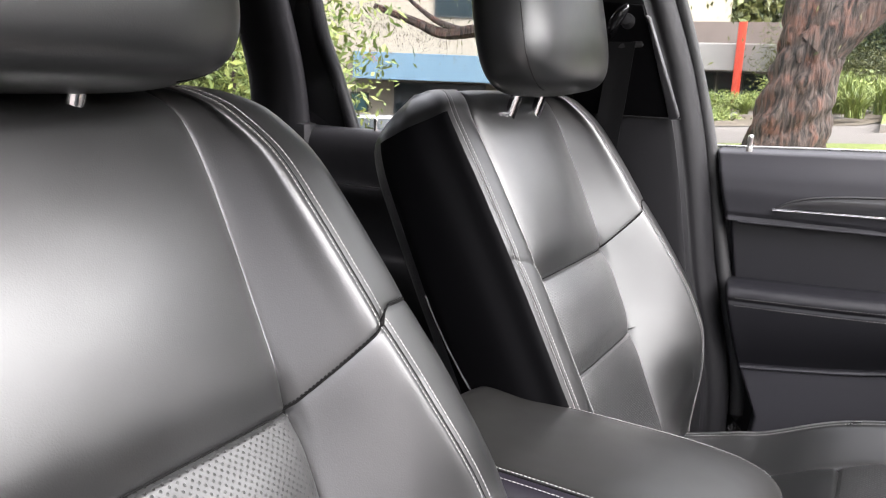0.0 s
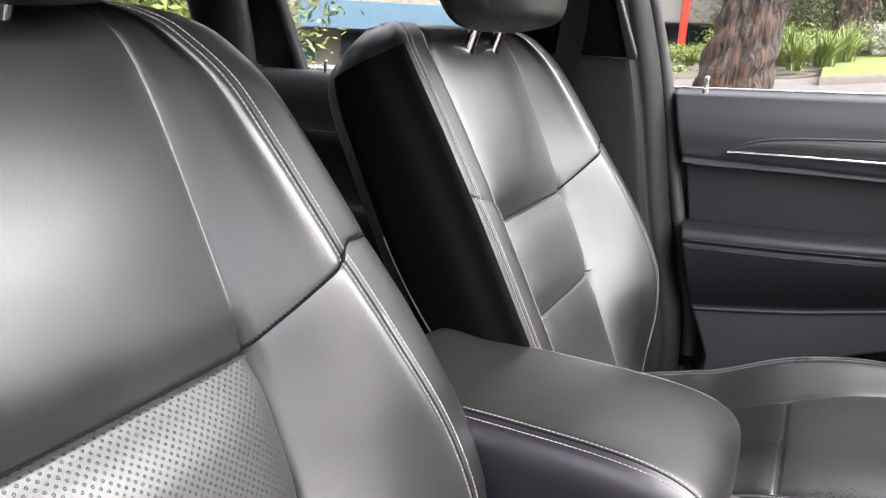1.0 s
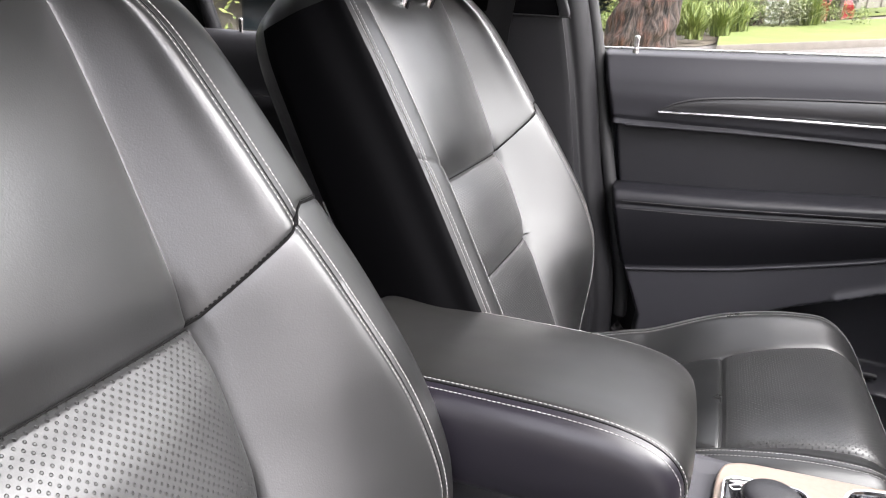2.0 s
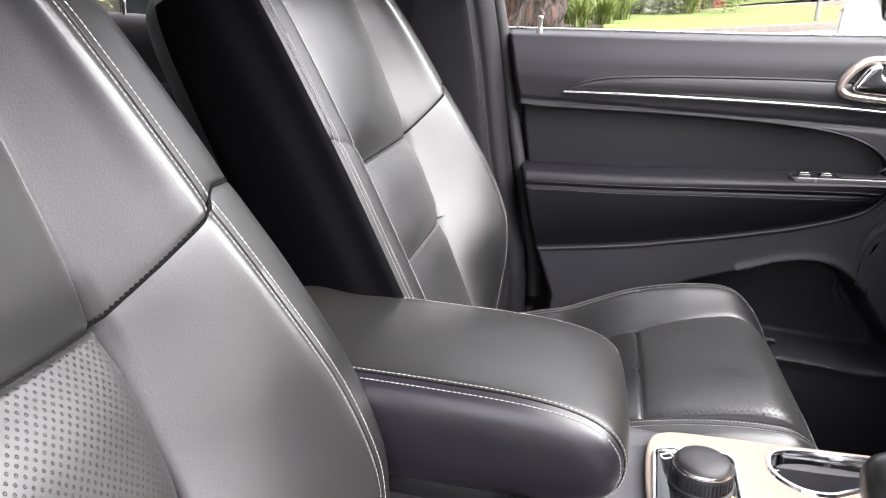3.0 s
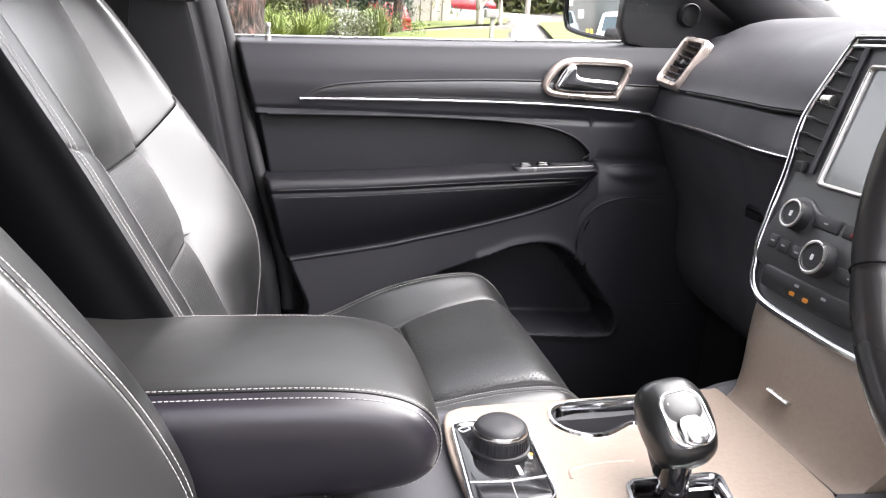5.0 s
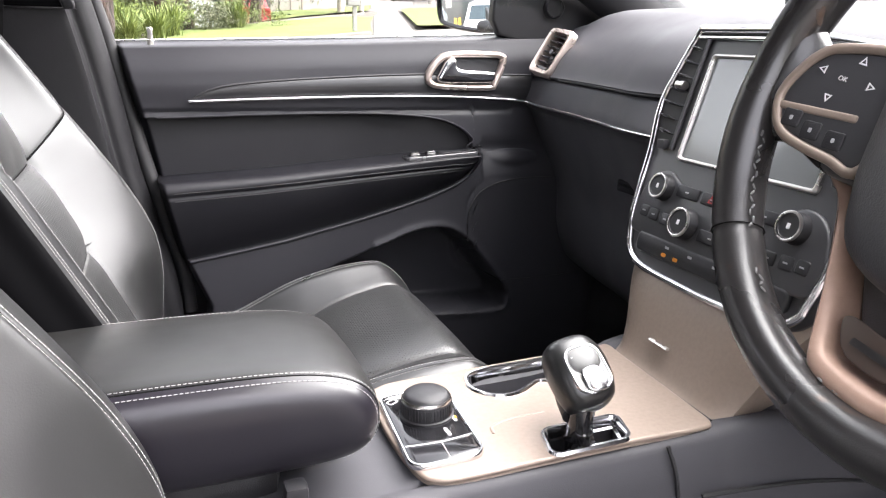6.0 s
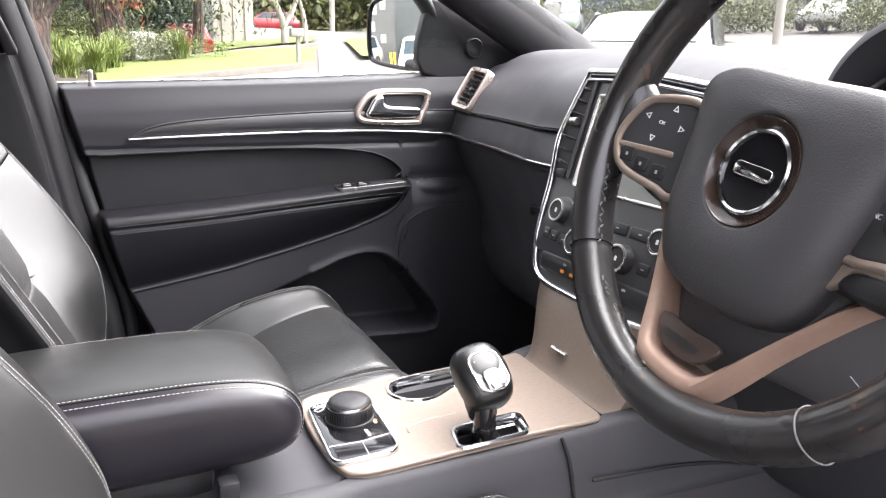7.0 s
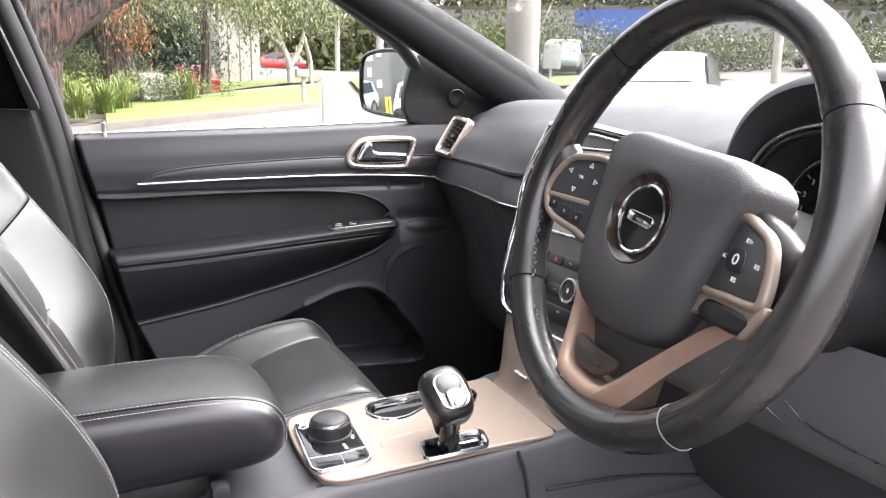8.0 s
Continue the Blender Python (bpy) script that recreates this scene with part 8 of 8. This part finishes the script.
# ---- parked cars ----
def parked_car(label, x, y, heading, paint, high=1.5):
    """A plain wagon: body, glass house, wheels and lamps."""
    c = empty("parked_car", label, "car", "parked cars")
    m = Matrix.Translation(at(x, y)) @ Matrix.Rotation(radians(heading), 4, "Z")
    body = [(-2.2, 0.45, 0.75, 0.78), (-2.15, 0.35, 0.95, 0.86), (-1.2, 0.28, 1.0, 0.90), (0.6, 0.28, 0.98, 0.90), (1.5, 0.30, 0.92, 0.88), (2.1, 0.35, 0.80, 0.80), (2.25, 0.45, 0.68, 0.70)]
    rows = [[(bx, s * w * f, lo + (hi - lo) * g) for s, f, g in ((1, 0.9, 0), (1, 1.0, 0.3), (1, 1.0, 0.7), (1, 0.93, 1.0), (-1, 0.93, 1.0), (-1, 1.0, 0.7), (-1, 1.0, 0.3), (-1, 0.9, 0))] for bx, lo, hi, w in body]
    rows = np.array([smooth_line(np.array(rows)[:, k], 4) for k in range(8)]).transpose(1, 0, 2)
    me = loft(rows)
    me.transform(m)
    shell = part("body", me, paint, c)
    cab = [(-2.0, 0.90, 0.98, 0.80), (-1.75, 0.92, high - 0.05, 0.70), (-1.2, 0.95, high, 0.72), (0.0, 0.95, high, 0.72), (0.45, 0.95, high - 0.06, 0.70), (1.25, 0.93, 0.98, 0.80)]
    rows = [[(bx, s * (0.84 + (w - 0.84) * g), lo + (hi - lo) * g) for s, g in ((1, 0), (1, 0.5), (1, 0.92), (0.7, 1.0), (-0.7, 1.0), (-1, 0.92), (-1, 0.5), (-1, 0))] for bx, lo, hi, w in cab]
    me = loft(rows)
    me.transform(m)
    part("cabin", me, paint, c)
    slope = np.array((-0.80, 0, high - 1.04))
    slope /= np.linalg.norm(slope)
    for bm, nm in ((plate(np.array([(-0.66, 0.0), (0.66, 0.0), (0.58, 0.56), (-0.58, 0.56)]), 0.01, axes((1.225, 0, 1.0), (0, 1, 0), tuple(slope), (slope[2], 0, -slope[0])) @ Matrix.Diagonal((1, 1.5, 1, 1)), 0.003), "windscreen"),
                   (plate(np.array([(-1.6, 0.0), (1.0, 0.0), (0.45, 0.42), (-1.45, 0.42)]), 0.01, axes((0, -0.835, 1.0), (1, 0, 0), (0, 0.22, 0.97), (0, -0.97, 0.22)), 0.003), "side_window"),
                   (plate(np.array([(-1.0, 0.0), (1.6, 0.0), (1.45, 0.42), (-0.45, 0.42)]), 0.01, axes((0, 0.835, 1.0), (-1, 0, 0), (0, -0.22, 0.97), (0, 0.97, 0.22)), 0.003), "side_window")):
        bm.transform(m)
        part(nm, bm, DARK_PANE, c, "dark glass", smooth=False)
    for wx in (-1.4, 1.4):
        for wy in (-0.82, 0.82):
            tyre = lathe([(0.20, -0.11), (0.32, -0.11), (0.34, -0.08), (0.34, 0.08), (0.32, 0.11), (0.20, 0.11)], m @ pose(wx, wy, 0.34, 90), 28, ring=True)
            w = part("wheel", tyre, RUBBER, c)
            part("rim", lathe([(0.205, -0.09), (0.205, 0.09), (0.06, 0.10), (0, 0.10)], m @ pose(wx, wy, 0.34, 90 if wy < 0 else -90), 20), SATIN, w)
    for s in (-1, 1):
        part("headlamp", plate(rounded(0.32, 0.13, 0.05), 0.03, m @ axes((2.16, s * 0.58, 0.72), (0, 1, 0), (-0.2, 0, 0.98), (0.98, 0, 0.2)), 0.01), SATIN, c, "clear headlamp")
        part("tail_lamp", plate(rounded(0.18, 0.24, 0.04), 0.02, m @ axes((-2.16, s * 0.66, 0.82), (0, -1, 0), (0, 0, 1), (-1, 0, 0)), 0.008), RED_PAINT, c)
    part("grille", plate(rounded(0.7, 0.16, 0.03), 0.02, m @ axes((2.22, 0, 0.62), (0, 1, 0), (0, 0, 1), (1, 0, 0)), 0.008), HARD_PLASTIC, c)
    return c


WHITE_PAINT = material("white_car_paint", (0.55, 0.55, 0.55), 0.25, coat=0.6, rough_var=0.05)
RED_CAR = material("red_car_paint", (0.26, 0.015, 0.02), 0.25, coat=0.6, rough_var=0.05)
SILVER_CAR = material("silver_car_paint", (0.36, 0.40, 0.44), 0.3, 0.5, coat=0.6, rough_var=0.05)
parked_car("white wagon parked ahead, facing the car", 6.9, 8.3, 222, WHITE_PAINT, 1.45)
parked_car("white car half hidden by shrubs", 0.75, 29.0, 105, WHITE_PAINT)
parked_car("red car in the far driveway", 2.75, 31.0, 100, RED_CAR)
parked_car("dark silver wagon parked across the street", 18.9, 28.8, 232, SILVER_CAR, 1.65)
parked_car("red car by the far white wall", 11.6, 56.0, 185, RED_CAR)
parked_car("white car parked far ahead", 30, 24, 200, WHITE_PAINT)
parked_car("silver car beside the workshop wall", -13.0, 4.6, 20, SILVER_CAR)
parked_car("white wagon before the workshop doorway", -14.4, 1.2, 5, WHITE_PAINT, 1.6)
parked_car("white car behind, outside the rear window", -12.6, 16.3, 215, WHITE_PAINT, 1.45)

# posts and poles
sign_post = empty("sign_post", "white post with a small white box on the lawn", "post")
x, y, z = at(4.55, 18.8)
part("post", box(x - 0.05, x + 0.05, y - 0.05, y + 0.05, z - 0.1, z + 0.80, 0.01), WHITE_WALL, sign_post)
part("box", box(x - 0.20, x + 0.12, y - 0.12, y + 0.12, z + 0.72, z + 0.92, 0.02), WHITE_WALL, sign_post)
for x, y, r, h, mt, lb in ((13.5, 46, 0.16, 9, GREY_WALL, "tall grey power pole"), (15.6, 44, 0.22, 9, GREY_WALL, "tall grey power pole"), (7.0, 12.1, 0.32, 9, GREY_WALL, "thick pale concrete column"), (19.5, 17.5, 0.14, 7, PALE_BARK, "slim white post across the street")):
    X, Y, Z = at(x, y)
    solid("pole", limb([(X, Y, Z - 0.3), (X, Y, Z + h / 2), (X, Y, Z + h)], r, r * 0.85, 0.0, 20, 6), mt, lb, "pole", "street poles")
sign = empty("notice_board", "white notice board before a pale tree", "sign")
X, Y, Z = at(13.7, 21.6)
part("board", box(X - 0.35, X + 0.35, Y - 0.03, Y + 0.03, Z + 0.6, Z + 1.4, 0.01), WHITE_WALL, sign)
part("post", box(X - 0.04, X + 0.04, Y + 0.03, Y + 0.09, Z - 0.2, Z + 1.4), WHITE_WALL, sign)
X, Y, Z = at(13.0, 22.0)
heads = [(X + rng.normal() * 1.2, Y + rng.normal() * 0.8, Z + 2.6 + rng.normal() * 0.5) for _ in range(24)]
tree("pale_tree", "young tree with a pale slim trunk", [(X, Y, Z - 0.2), (X + 0.1, Y, Z + 1.2), (X, Y, Z + 3.2)], [([(X + 0.1, Y, Z + 1.2), (X + 0.5, Y, Z + 2.0), (X + 0.9, Y, Z + 2.9)], 0.06, 0.03)], (0.12, 0.06), PALE_BARK, [(heads, (0.4, 0.4, 0.3), 80, 0.16, 0.4)], LEAF, "street trees", 0.05)
for x, y, w, h, mt in ((17.0, 32.5, 3.6, 2.2, LEAF_BRIGHT), (23.5, 29.5, 5, 2.0, LEAF), (27.5, 27.5, 5, 1.8, LEAF), (31, 22, 5, 1.6, LEAF), (20.5, 33, 4, 2.6, LEAF)):
    shrub(x, y, w, h, mt, "rounded green hedge shrub across the street", 0.20, 46, 170)

# far woods all round
centres = []
for a in np.arange(0, 360, 1.0):
    d = rng.uniform(58, 78)
    x, y = d * math.sin(radians(a)), d * math.cos(radians(a))
    top = rng.uniform(8, 17)
    centres += [(x + rng.normal() * 1.5, y + rng.normal() * 1.5, float(ground_z(x, y)) + q * top) for q in (0.1, 0.35, 0.6, 0.85)]
woods = leaves(centres, (2.0, 2.0, 2.0), 230, 0.80, 0.3, 2.0)
tagged(part("woods", woods, LEAF, smooth=False), "far woods round the street", "trees", kind="stuff")

# wooded hillside behind the far trees
HILL = material("olive_hillside", (0.060, 0.072, 0.038), 0.95, spot=0.8, spot_size=0.35, second=(0.11, 0.115, 0.075), bump=0.8, bump_size=3)
ha = np.linspace(0, 2 * np.pi, 181)
hr = np.array((80.0, 86.0, 96.0, 120.0, 200.0))
hz = np.array((-1.0, 5.0, 10.0, 15.0, 17.0))
wave = 1 + 0.18 * np.sin(ha * 9) + 0.12 * np.sin(ha * 23 + 1)
hill = np.array([[(r * math.sin(a), r * math.cos(a), float(ground_z(60 * math.sin(a), 60 * math.cos(a))) + z * w) for a, w in zip(ha, wave)] for r, z in zip(hr, hz)])
tagged(part("backdrop", sheet(hill), HILL), "olive wooded hillside in the distance", "hill", kind="structure")

# the car's own front body, underbody and wheels, which carry the cabin
own = empty("car_underbody", "dark car body front, underbody and wheels under the cabin", "car body", kind="structure")
part("front_body", box(1.045, 1.95, RIGHT - 0.02, LEFT + 0.08, 0.42, 1.06, 0.12, 4), HARD_PLASTIC, own)
part("underbody", box(-1.9, 1.06, RIGHT + 0.02, LEFT + 0.04, 0.26, 0.338, 0.02), HARD_PLASTIC, own)
for wx in (1.45, -1.50):
    for wy in (1.40, -0.09):
        wz = float(ground_z(wx, wy)) + 0.36
        w = part("wheel", lathe([(0.22, -0.11), (0.34, -0.11), (0.36, -0.08), (0.36, 0.08), (0.34, 0.11), (0.22, 0.11)], pose(wx, wy, wz, 90), 36, ring=True), RUBBER, own)
        part("rim", lathe([(0.225, -0.09), (0.225, 0.09), (0.06, 0.10), (0, 0.10)], pose(wx, wy, wz, 90 if wy < 0 else -90), 24), SATIN, w)
